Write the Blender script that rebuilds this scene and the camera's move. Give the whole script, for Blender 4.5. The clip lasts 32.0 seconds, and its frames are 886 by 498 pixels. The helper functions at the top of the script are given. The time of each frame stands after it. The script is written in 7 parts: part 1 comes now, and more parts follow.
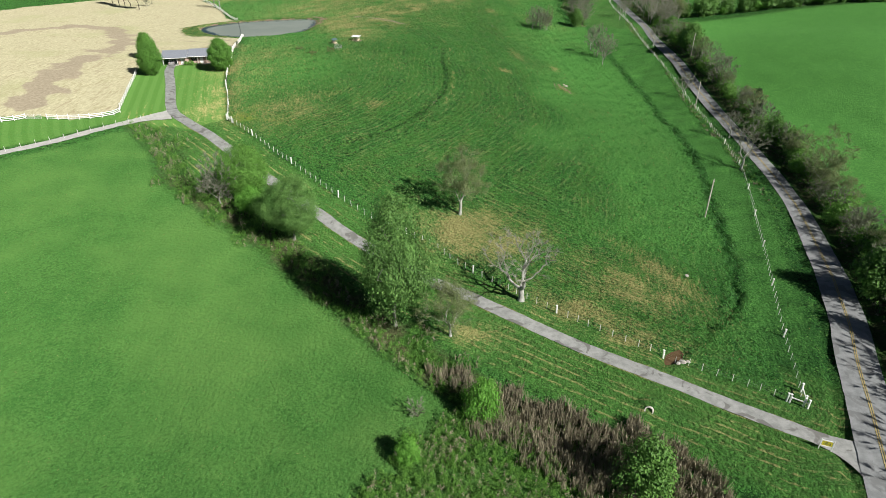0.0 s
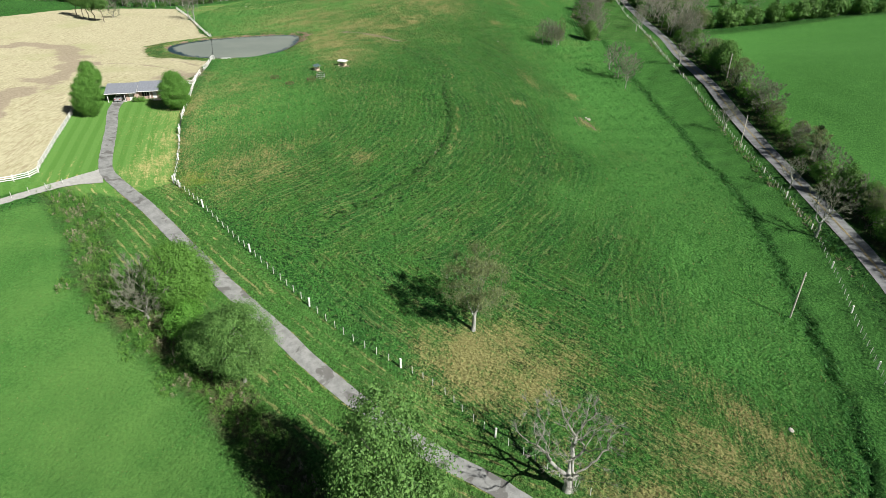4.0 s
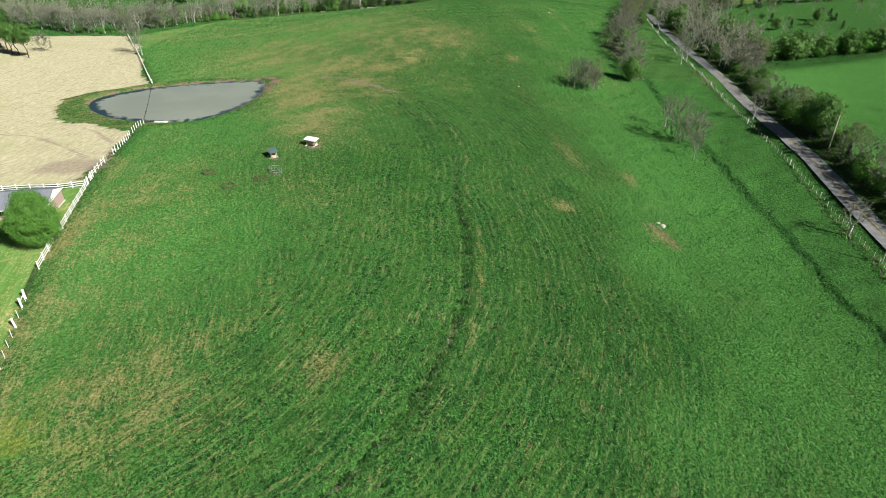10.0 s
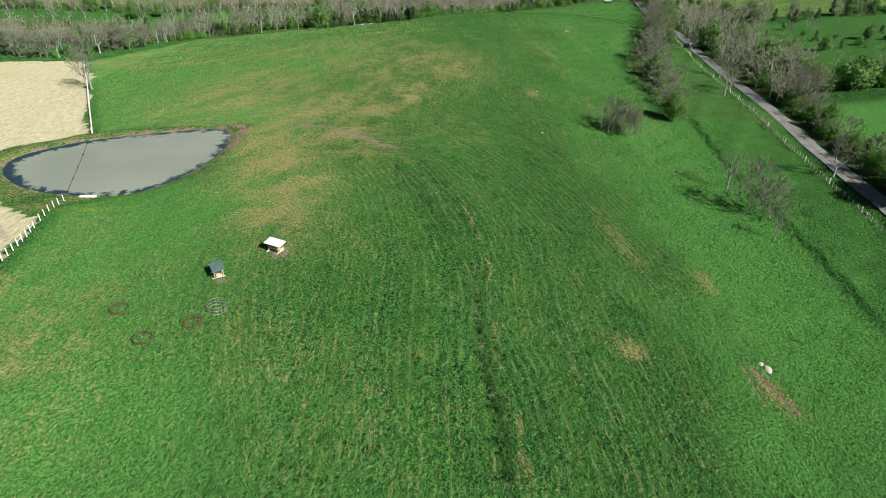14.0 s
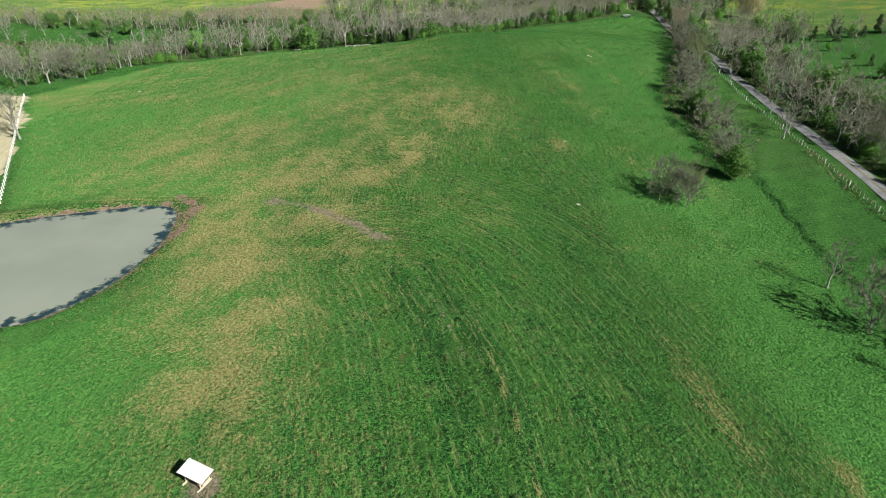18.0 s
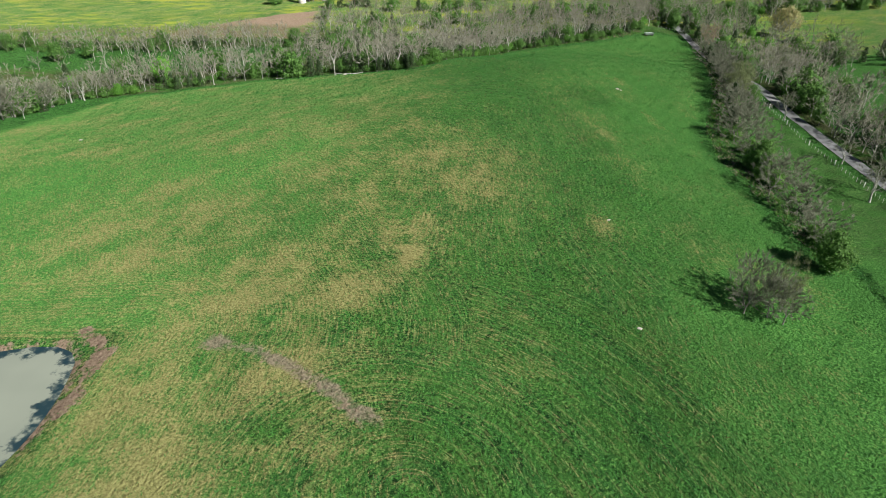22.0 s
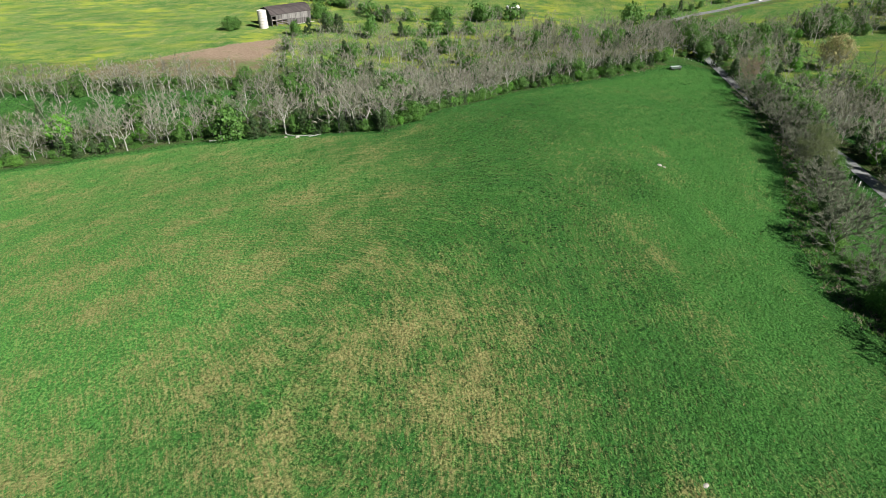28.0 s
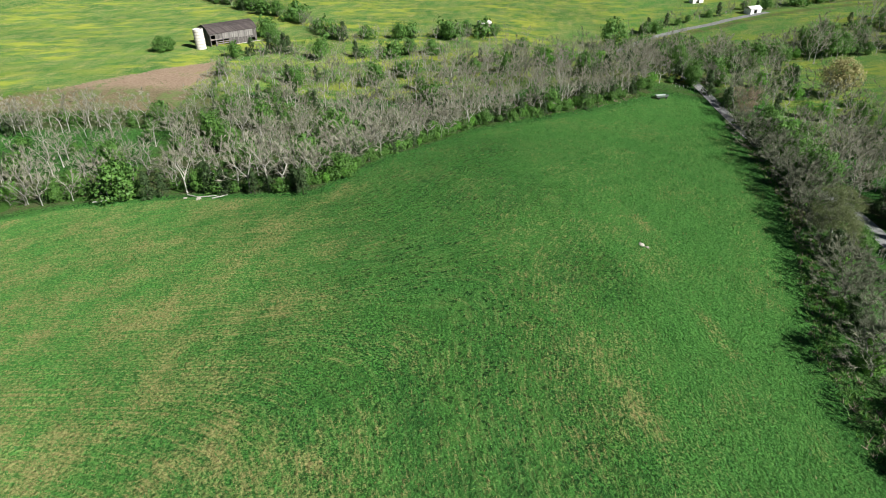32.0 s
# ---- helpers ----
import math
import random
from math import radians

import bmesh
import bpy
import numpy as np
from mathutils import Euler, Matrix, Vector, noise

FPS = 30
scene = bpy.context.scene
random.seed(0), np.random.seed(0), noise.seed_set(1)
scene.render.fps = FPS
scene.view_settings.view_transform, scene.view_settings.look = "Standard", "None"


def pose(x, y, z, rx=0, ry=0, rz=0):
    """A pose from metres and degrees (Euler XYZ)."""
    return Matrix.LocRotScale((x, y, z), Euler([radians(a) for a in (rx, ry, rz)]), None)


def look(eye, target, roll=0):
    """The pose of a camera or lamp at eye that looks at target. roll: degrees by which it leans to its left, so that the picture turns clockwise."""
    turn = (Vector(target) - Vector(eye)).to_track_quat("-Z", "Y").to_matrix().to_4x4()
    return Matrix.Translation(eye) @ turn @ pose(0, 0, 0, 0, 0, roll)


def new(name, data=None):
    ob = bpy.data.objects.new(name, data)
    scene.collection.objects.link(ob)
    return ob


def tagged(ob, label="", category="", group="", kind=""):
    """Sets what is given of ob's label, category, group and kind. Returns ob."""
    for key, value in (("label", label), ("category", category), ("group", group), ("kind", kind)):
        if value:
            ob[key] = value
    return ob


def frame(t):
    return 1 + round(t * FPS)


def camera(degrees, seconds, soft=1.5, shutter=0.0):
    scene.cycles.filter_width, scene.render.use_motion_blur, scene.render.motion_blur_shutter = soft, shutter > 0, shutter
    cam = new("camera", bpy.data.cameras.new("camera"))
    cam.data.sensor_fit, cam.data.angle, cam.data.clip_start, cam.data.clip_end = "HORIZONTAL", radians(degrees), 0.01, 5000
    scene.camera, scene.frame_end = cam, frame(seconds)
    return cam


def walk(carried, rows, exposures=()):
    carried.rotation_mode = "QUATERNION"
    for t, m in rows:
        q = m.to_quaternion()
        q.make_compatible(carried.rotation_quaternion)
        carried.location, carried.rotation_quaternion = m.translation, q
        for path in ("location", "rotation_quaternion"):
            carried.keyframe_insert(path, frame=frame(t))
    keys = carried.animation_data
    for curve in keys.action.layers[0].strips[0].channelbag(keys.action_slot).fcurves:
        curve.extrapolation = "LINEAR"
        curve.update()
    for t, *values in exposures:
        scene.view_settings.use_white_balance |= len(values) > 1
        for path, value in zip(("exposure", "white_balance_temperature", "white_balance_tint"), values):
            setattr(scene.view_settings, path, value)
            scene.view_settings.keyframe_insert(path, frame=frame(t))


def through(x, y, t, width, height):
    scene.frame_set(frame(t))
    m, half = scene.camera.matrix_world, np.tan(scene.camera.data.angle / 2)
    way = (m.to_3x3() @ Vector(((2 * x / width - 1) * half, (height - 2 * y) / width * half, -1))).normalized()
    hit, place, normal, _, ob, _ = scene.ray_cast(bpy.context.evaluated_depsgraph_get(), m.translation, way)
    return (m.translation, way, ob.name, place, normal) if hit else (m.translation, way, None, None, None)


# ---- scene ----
cam = camera(71.5, 32.0, 0.55)
# seconds, x, y, z, yaw to the left, pitch up, roll
PATH = [
    (0.0, 0.00, 0.00, 58.93, 0.00, -30.86, 0.07),
    (1.0, -0.67, 8.47, 58.99, -0.10, -30.86, -0.04),
    (2.0, -1.08, 17.83, 59.06, -0.20, -30.93, -0.05),
    (3.0, -1.36, 27.85, 59.13, -0.28, -31.01, -0.00),
    (4.0, -1.59, 38.35, 59.20, -0.34, -31.08, 0.04),
    (5.0, -1.83, 49.19, 59.26, -0.38, -31.11, 0.08),
    (6.0, -2.12, 60.26, 59.33, -0.41, -31.12, 0.09),
    (7.0, -2.46, 71.48, 59.40, -0.41, -31.12, 0.09),
    (8.0, -2.87, 82.79, 59.47, -0.42, -31.10, 0.07),
    (9.0, -3.34, 94.14, 59.53, -0.43, -31.08, 0.04),
    (10.0, -3.85, 105.50, 59.60, -0.44, -31.06, 0.01),
    (11.0, -4.39, 116.83, 59.67, -0.46, -31.05, -0.01),
    (12.0, -4.96, 128.13, 59.74, -0.50, -31.04, -0.02),
    (13.0, -5.54, 139.39, 59.80, -0.55, -31.04, -0.03),
    (14.0, -6.12, 150.60, 59.87, -0.61, -31.03, -0.02),
    (15.0, -6.69, 161.77, 59.94, -0.68, -31.01, -0.01),
    (16.0, -7.25, 172.89, 60.01, -0.75, -30.99, 0.01),
    (17.0, -7.78, 183.98, 60.07, -0.81, -30.96, 0.02),
    (18.0, -8.29, 195.04, 60.14, -0.86, -30.92, 0.04),
    (19.0, -8.75, 206.09, 60.21, -0.90, -30.88, 0.04),
    (20.0, -9.14, 217.14, 60.28, -0.93, -30.82, 0.03),
    (21.0, -9.45, 228.21, 60.34, -0.95, -30.77, 0.02),
    (22.0, -9.65, 239.30, 60.41, -0.97, -30.72, -0.00),
    (23.0, -9.69, 250.43, 60.48, -0.99, -30.68, -0.03),
    (24.0, -9.52, 261.60, 60.55, -1.03, -30.64, -0.06),
    (25.0, -9.08, 272.79, 60.61, -1.10, -30.61, -0.08),
    (26.0, -8.30, 283.99, 60.68, -1.22, -30.58, -0.09),
    (27.0, -7.08, 295.14, 60.75, -1.40, -30.54, -0.08),
    (28.0, -5.33, 306.18, 60.82, -1.64, -30.49, -0.06),
    (29.0, -2.93, 317.00, 60.88, -1.94, -30.42, -0.01),
    (30.0, 0.24, 327.45, 60.95, -2.26, -30.34, 0.04),
    (31.0, 4.31, 337.34, 61.02, -2.57, -30.26, 0.09),
    (32.0, 9.43, 346.40, 61.08, -2.76, -30.24, 0.11),
]


def aim(x, y, z, yaw, pitch, roll):
    a, b = radians(yaw), radians(pitch)
    far = Vector((-math.sin(a) * math.cos(b), math.cos(a) * math.cos(b), math.sin(b)))
    return look((x, y, z), Vector((x, y, z)) + far * 100, roll)


walk(cam, [(t, aim(*rest)) for t, *rest in PATH], exposures=[(0.0, 0.70), (23.0, 0.70), (31.0, 0.76)])

# ---- sky and sun: late-morning sun from the right and slightly behind ----
SUN_FROM = Vector((0.77, -0.63, 0.0)).normalized()
SUN_UP = radians(37)
world = bpy.data.worlds.new("sky")
scene.world = world
world.use_nodes = True
wn = world.node_tree.nodes
sky_tex = wn.new("ShaderNodeTexSky")
sky_tex.sky_type, sky_tex.sun_disc = "NISHITA", False
sky_tex.sun_elevation, sky_tex.sun_rotation = SUN_UP, math.atan2(SUN_FROM.x, SUN_FROM.y)
world.node_tree.links.new(sky_tex.outputs[0], wn["Background"].inputs[0])
wn["Background"].inputs[1].default_value = 0.019
sun_data = bpy.data.lights.new("sun", "SUN")
sun_data.energy, sun_data.angle, sun_data.color = 5.0, radians(0.53), (1.0, 0.965, 0.90)
sun = new("sun", sun_data)
sun.matrix_world = look(Vector((0, 300, 200)), Vector((0, 300, 200)) - (SUN_FROM * math.cos(SUN_UP) + Vector((0, 0, math.sin(SUN_UP)))))

# ---- the lie of the land: rises and hollows as x, y, radius, height ----
NEAR_RISES = [
    (-120, 60, 56, 3.2), (-40, 60, 48, 0.7), (40, 60, 44, 0.3), (110, 60, 48, 1.3), (-160, 150, 56, 10.3),
    (-75, 150, 44, 4.2), (-5, 150, 40, 6.1), (55, 130, 40, -2.8), (120, 150, 48, -4.6), (-170, 250, 56, 3.5),
]
HOUSE_AND_POND_RISES = [
    (-95, 225, 40, 3.7), (-30, 225, 40, 8.5), (30, 225, 36, 3.1), (85, 225, 36, -11.1), (150, 240, 48, 11.2),
    (-170, 340, 56, 2.5), (-85, 300, 32, 0.2), (-30, 310, 40, 5.1), (30, 300, 36, -1.4), (80, 300, 36, -3.1),
]
HILL_RISES = [
    (140, 330, 48, -7.0), (-110, 400, 44, -0.5), (-40, 395, 44, 6.7), (20, 400, 40, 4.1), (70, 400, 36, -3.1),
    (130, 430, 48, -7.2), (-150, 500, 56, -6.4), (-60, 490, 40, -2.4), (10, 480, 40, 5.2), (70, 480, 40, 1.9),
]
VALLEY_RISES = [
    (150, 540, 40, -7.4), (98, 560, 27, -2.9), (105, 630, 40, 5.5), (150, 710, 48, -11.3), (0, 580, 48, -11.6),
    (-90, 640, 48, 1.4), (60, 680, 64, -4.6), (-220, 600, 80, -2.9), (200, 600, 80, -8.1), (-250, 200, 80, 4.6),
    (260, 300, 88, 7.5),
]
RISES = np.array(NEAR_RISES + HOUSE_AND_POND_RISES + HILL_RISES + VALLEY_RISES)
POND_LEVEL = 1.85
POND = [(-107.5, 283.5), (-109, 291), (-104.5, 296.5), (-95, 303.5), (-80, 308), (-62, 312.3), (-59, 299), (-60.5, 287), (-65, 276.5),
        (-72.5, 269.5), (-85, 270), (-95.5, 273), (-102.5, 278)]
ROAD = [(-16, -118), (16, -44), (38, 10), (48, 34), (55, 51.5), (63, 71), (69.3, 85), (76, 103), (83.6, 127), (88, 147), (91, 170), (94.5, 200), (96.2, 225), (98, 255),
        (101, 288), (106, 320), (112, 355), (116, 390), (118, 420), (119, 455), (122, 482), (127, 520), (131, 560), (130, 600),
        (126, 650), (124, 685), (129, 703), (140, 718), (156, 731), (176, 739), (198, 743.5), (224, 751), (270, 765), (340, 790)]
DRIVE = [(56, 50.5), (52.5, 54), (48.7, 56.8), (42.9, 60.5), (36.6, 64.5), (25.4, 71.6), (19.2, 75.7), (10.8, 81.4), (4.4, 86.1), (-1.4, 89.4), (-9, 94.5),
         (-19.5, 103.8), (-25.3, 109.6), (-32.5, 116.5), (-38.1, 122), (-44.3, 128.5), (-50.8, 135.6), (-58, 143), (-64, 148.8), (-69.5, 154.6),
         (-72.6, 160.5), (-76, 169.5), (-79.6, 179), (-84.5, 191), (-86.6, 199)]
LANE = [(-70.2, 153.6), (-73.6, 151.7), (-77.5, 148.6), (-82, 143.3), (-87, 137.8), (-93.1, 132.1), (-101, 125), (-125, 106), (-170, 85), (-260, 60)]
CREEK = [(78, 345), (74.5, 308), (74.4, 268), (74.6, 244), (76.2, 229), (75.4, 212), (73.4, 205), (74.4, 192), (72.5, 172), (67.8, 147), (61.2, 120),
         (57.3, 102), (53.2, 91.5), (47, 82.5), (39, 75), (33, 70.5)]
RUT = [(-41, 309), (-35, 307), (-27, 301), (-18, 296.5), (-12, 284), (-6.5, 269), (-2, 252), (0, 236), (-0.6, 218), (0.4, 205), (1.2, 196), (0.3, 182), (-2.2, 172.5),
       (-5.5, 163), (-10, 154.5), (-16, 146), (-24, 138)]
TRACK = [(52, 320), (46, 290), (44, 271), (41, 239), (39.6, 215), (40.3, 194), (38.2, 175), (37.5, 162), (36.5, 151), (38, 135), (48, 122), (56.5, 119), (52, 106), (46.4, 92.6),
         (39.6, 83.3), (36.5, 77)]
DITCH = [(-75.5, 146.5), (-69.8, 140.5), (-63, 132.5), (-58, 122), (-50, 115), (-40, 106), (-30, 98), (-21, 88), (-13, 80), (-4, 71), (5, 63), (14, 57), (22, 52), (30, 44), (40, 30), (44, 15)]
FIELD = [(49, 64), (33, 73.5), (17, 84.8), (3.7, 94.5), (-15, 109.5), (-28, 122), (-45.4, 141), (-54.7, 151.2), (-64, 182), (-69.4, 204), (-73.5, 227),
         (-82, 262), (-60, 280), (-57, 312), (-98, 309), (-125, 361), (-151, 409), (-128, 474), (-100, 486), (-70, 494), (-46, 491), (-14, 481),
         (4, 517), (30, 558), (54, 566), (85, 578), (112, 592), (129, 588), (131, 566), (104, 490), (88, 452), (77, 427), (72, 405), (72, 375), (70, 348),
         (74, 308), (74, 268), (74.6, 244), (75, 212), (74, 192), (68, 147), (61, 120), (57, 102), (53, 91)]
STRAW = [(-245, 355), (-205, 405), (-162, 411), (-149, 407), (-125, 361), (-101, 311), (-115, 300), (-119, 292), (-114, 279), (-104, 265), (-91, 261), (-82, 253),
         (-78, 240), (-72.5, 217), (-99, 213.5), (-94, 188), (-84.5, 156), (-90, 148.5), (-99, 148), (-112, 146), (-190, 140), (-330, 160), (-330, 300)]
SOIL_BAND = [(-190, 270), (-176, 284), (-163, 290), (-146, 284), (-131, 262), (-121, 240), (-118, 215), (-117, 193), (-112, 173), (-107, 156)]
LAWN = [(-54.8, 151.5), (-64, 182), (-69.4, 204), (-72.3, 215.5), (-97, 211.5), (-93.5, 187), (-84, 155), (-80, 150), (-62, 145)]


def near(line, x, y, closed=False):
    """Distance from points to a line of corners."""
    best = np.full(np.shape(x), 1e9)
    for a, b in zip(line, line[1:] + (line[:1] if closed else [])):
        dx, dy = b[0] - a[0], b[1] - a[1]
        s = np.clip(((x - a[0]) * dx + (y - a[1]) * dy) / (dx * dx + dy * dy), 0, 1)
        best = np.minimum(best, np.hypot(x - a[0] - s * dx, y - a[1] - s * dy))
    return best


def inside(line, x, y):
    """Signed distance: plus inside the outline, minus outside."""
    odd = np.zeros(np.shape(x), bool)
    for a, b in zip(line, line[1:] + line[:1]):
        if a[1] == b[1]:
            continue
        odd ^= ((a[1] > y) != (b[1] > y)) & (x < (b[0] - a[0]) * (y - a[1]) / (b[1] - a[1]) + a[0])
    return np.where(odd, 1, -1) * near(line, x, y, True)


def smooth(line, step):
    """A rounded line through the corners, in even steps."""
    pts = [Vector(p) for p in line]
    pts = [2 * pts[0] - pts[1]] + pts + [2 * pts[-1] - pts[-2]]
    out = []
    for a, b, c, d in zip(pts, pts[1:], pts[2:], pts[3:]):
        n = max(1, round((c - b).length / step))
        for k in range(n):
            s = k / n
            out.append(0.5 * (2 * b + (c - a) * s + (2 * a - 5 * b + 4 * c - d) * s * s + (3 * b - a - 3 * c + d) * s ** 3))
    return out + [pts[-2]]


def rounded(line, cuts=2):
    """A closed outline with its corners cut round."""
    for _ in range(cuts):
        out = []
        for a, b in zip(line, line[1:] + line[:1]):
            out.extend(((0.75 * a[0] + 0.25 * b[0], 0.75 * a[1] + 0.25 * b[1]), (0.25 * a[0] + 0.75 * b[0], 0.25 * a[1] + 0.75 * b[1])))
        line = out
    return line


def ramp(v, lo, hi):
    s = np.clip((v - lo) / (hi - lo), 0, 1)
    return s * s * (3 - 2 * s)


def waves(x, y, size, seed):
    """Cheap smooth undulation between about -1 and 1."""
    r = np.random.RandomState(seed)
    total = 0
    for _ in range(7):
        a, k, p = r.uniform(0, 6.283), r.uniform(0.6, 1.7) * 6.283 / size, r.uniform(0, 6.283)
        total = total + np.sin((x * math.cos(a) + y * math.sin(a)) * k + p)
    return total / 3.2


POND = rounded(POND)
MEADOW = DITCH + [(44, -200), (-330, -200), (-330, 35)] + LANE[:2:-1]
ROAD_S, DRIVE_S, LANE_S = ([tuple(p) for p in smooth(l, 6)] for l in (ROAD, DRIVE, LANE))


def base_height(x, y):
    x, y = np.asarray(x, float), np.asarray(y, float)
    z = np.full(np.shape(x), -4.0)
    for cx, cy, r, h in RISES:
        z = z + h * np.exp(-((x - cx) ** 2 + (y - cy) ** 2) / (2 * r * r))
    z = z + 0.16 * waves(x, y, 17, 3) * ramp(np.hypot(x, y - 250), 0, 10)
    far = np.maximum(np.abs(x) - 330, 0) + np.maximum(y - 860, 0) + np.maximum(-90 - y, 0)
    return z + ramp(far, 0, 900) * (14 + 9 * waves(x, y, 900, 5))


def height(x, y):
    x, y = np.asarray(x, float), np.asarray(y, float)
    z = base_height(x, y)
    # the pond lies in a level basin with a low bank
    d = inside(POND, x, y)
    bank = POND_LEVEL + np.where(d > 0, -0.35 * np.minimum(d, 4), 0.32 * np.minimum(-d, 2.2))
    z = np.where(d > -12, z + (bank - z) * ramp(d, -12, -1.0), z)
    # the stream's cut, the worn ruts and the ditch under the hedge
    wob = 0.9 * np.sin(y * 0.55 + np.sin(x * 0.3) * 2)
    z = z - 0.6 * np.exp(-(near(CREEK, x + wob, y) / 0.4) ** 2) * (0.55 + 0.45 * waves(x, y, 25, 9)) + 0.18 * np.exp(-((near(CREEK, x + wob, y) - 1.3) / 0.6) ** 2)
    z = z - 0.10 * np.exp(-(near(TRACK, x + 0.4 * wob, y) / 0.7) ** 2)
    rut = near(RUT, x + 0.4 * wob, y)
    z = z - 0.55 * np.exp(-(rut / 0.65) ** 2) * (0.7 + 0.3 * waves(x, y, 9, 8)) * ramp(240 - y, 0, 30) * 0.8 + 0.12 * np.exp(-((rut - 3) / 1.2) ** 2)
    z = z - 0.9 * np.exp(-(near(DITCH, x, y) / 2.2) ** 2)
    z = z - 0.55 * np.exp(-(np.hypot(x - 35.2, (y - 73.0) * 1.2) / 2.3) ** 4)
    z = z + 0.95 * np.exp(-(np.hypot((x - 28.7) / 1.5, (y - 61.9) / 1.15)) ** 4)
    z = z - 0.5 * np.exp(-((near(ROAD_S, x, y) - 4.2) / 0.9) ** 2) * (x < 140)
    return z


def ground_at(x, y):
    return float(height(np.array([x]), np.array([y]))[0])

# ---- materials ----
def material(name):
    m = bpy.data.materials.new(name)
    m.use_nodes = True
    m.node_tree.nodes["Principled BSDF"].inputs["Specular IOR Level"].default_value = 0.3
    return m, m.node_tree.nodes, m.node_tree.links, m.node_tree.nodes["Principled BSDF"]


class Net:
    """Short hand for wiring nodes."""

    def __init__(self, m):
        self.n, self.l = m.node_tree.nodes, m.node_tree.links

    def put(self, socket, value):
        if hasattr(value, "is_output"):
            self.l.new(value, socket)
        else:
            socket.default_value = value

    def coords(self):
        return self.n.new("ShaderNodeTexCoord").outputs["Object"]

    def place(self):
        return self.n.new("ShaderNodeNewGeometry").outputs["Position"]

    def attr(self, name):
        a = self.n.new("ShaderNodeAttribute")
        a.attribute_name = name
        return a.outputs["Fac"]

    def scaled(self, vec, s):
        k = self.n.new("ShaderNodeVectorMath")
        k.operation = "MULTIPLY"
        self.put(k.inputs[0], vec)
        k.inputs[1].default_value = s
        return k.outputs[0]

    def noise(self, vec, scale, detail=3.0, rough=0.55, warp=0.0):
        k = self.n.new("ShaderNodeTexNoise")
        self.put(k.inputs["Vector"], vec)
        k.inputs["Scale"].default_value, k.inputs["Detail"].default_value = scale, detail
        k.inputs["Roughness"].default_value, k.inputs["Distortion"].default_value = rough, warp
        return k.outputs["Fac"]

    def cells(self, vec, scale, feature="F1", out="Distance"):
        k = self.n.new("ShaderNodeTexVoronoi")
        k.feature = feature
        self.put(k.inputs["Vector"], vec)
        k.inputs["Scale"].default_value = scale
        return k.outputs[out]

    def math(self, op, a, b=0.0, clamp=False):
        k = self.n.new("ShaderNodeMath")
        k.operation, k.use_clamp = op, clamp
        self.put(k.inputs[0], a)
        self.put(k.inputs[1], b)
        return k.outputs[0]

    def span(self, v, lo, hi, a=0.0, b=1.0):
        k = self.n.new("ShaderNodeMapRange")
        k.interpolation_type = "SMOOTHSTEP"
        self.put(k.inputs[0], v)
        for i, w in enumerate((lo, hi, a, b)):
            k.inputs[i + 1].default_value = w
        return k.outputs[0]

    def mix(self, f, a, b):
        k = self.n.new("ShaderNodeMix")
        k.data_type = "RGBA"
        self.put(k.inputs[0], f)
        for s, c in ((k.inputs[6], a), (k.inputs[7], b)):
            self.put(s, (*c, 1) if isinstance(c, tuple) and len(c) == 3 else c)
        return k.outputs[2]

    def bump(self, h, strength, distance, bsdf):
        k = self.n.new("ShaderNodeBump")
        k.inputs["Strength"].default_value, k.inputs["Distance"].default_value = strength, distance
        self.put(k.inputs["Height"], h)
        self.l.new(k.outputs[0], bsdf.inputs["Normal"])

    def random(self):
        return self.n.new("ShaderNodeObjectInfo").outputs["Random"]

    def island(self):
        return self.n.new("ShaderNodeNewGeometry").outputs["Random Per Island"]


def plain(name, low, high, rough=0.7, scale=6.0, metal=0.0, relief=0.3, depth=0.01, vary=0.0):
    """A surface whose colour drifts between two tones at two scales, with fine relief."""
    m, n, l, b = material(name)
    w = Net(m)
    c = w.coords()
    f = w.math("ADD", w.math("MULTIPLY", w.noise(c, scale, 5, 0.6), 0.6), w.math("MULTIPLY", w.noise(c, scale * 7, 3), 0.4))
    col = w.mix(w.span(f, 0.32, 0.68), low, high)
    if vary:
        col = w.mix(w.math("MULTIPLY", w.random(), vary), col, tuple(v * 0.55 for v in low))
    w.put(b.inputs["Base Color"], col)
    w.put(b.inputs["Roughness"], w.span(f, 0.3, 0.7, max(rough - 0.1, 0.05), min(rough + 0.1, 1)))
    b.inputs["Metallic"].default_value = metal
    if relief:
        w.bump(w.noise(c, scale * 9, 3), relief, depth, b)
    return m


def leaf_material(name, dark, light, tip, through=0.3):
    """Leaves: each one its own tone, with some light passing through."""
    m, n, l, b = material(name)
    w = Net(m)
    col = w.mix(w.island(), dark, light)
    col = w.mix(w.span(w.noise(w.coords(), 0.5, 2), 0.45, 0.75, 0.0, 0.7), col, tip)
    col = w.mix(w.math("MULTIPLY", w.random(), 0.25), col, tuple(0.7 * v for v in dark))
    w.put(b.inputs["Base Color"], col)
    b.inputs["Roughness"].default_value = 0.55
    b.inputs["Specular IOR Level"].default_value = 0.25
    t = n.new("ShaderNodeBsdfTranslucent")
    w.put(t.inputs[0], col)
    s = n.new("ShaderNodeMixShader")
    s.inputs[0].default_value = through
    l.new(b.outputs[0], s.inputs[1])
    l.new(t.outputs[0], s.inputs[2])
    l.new(s.outputs[0], n["Material Output"].inputs[0])
    return m


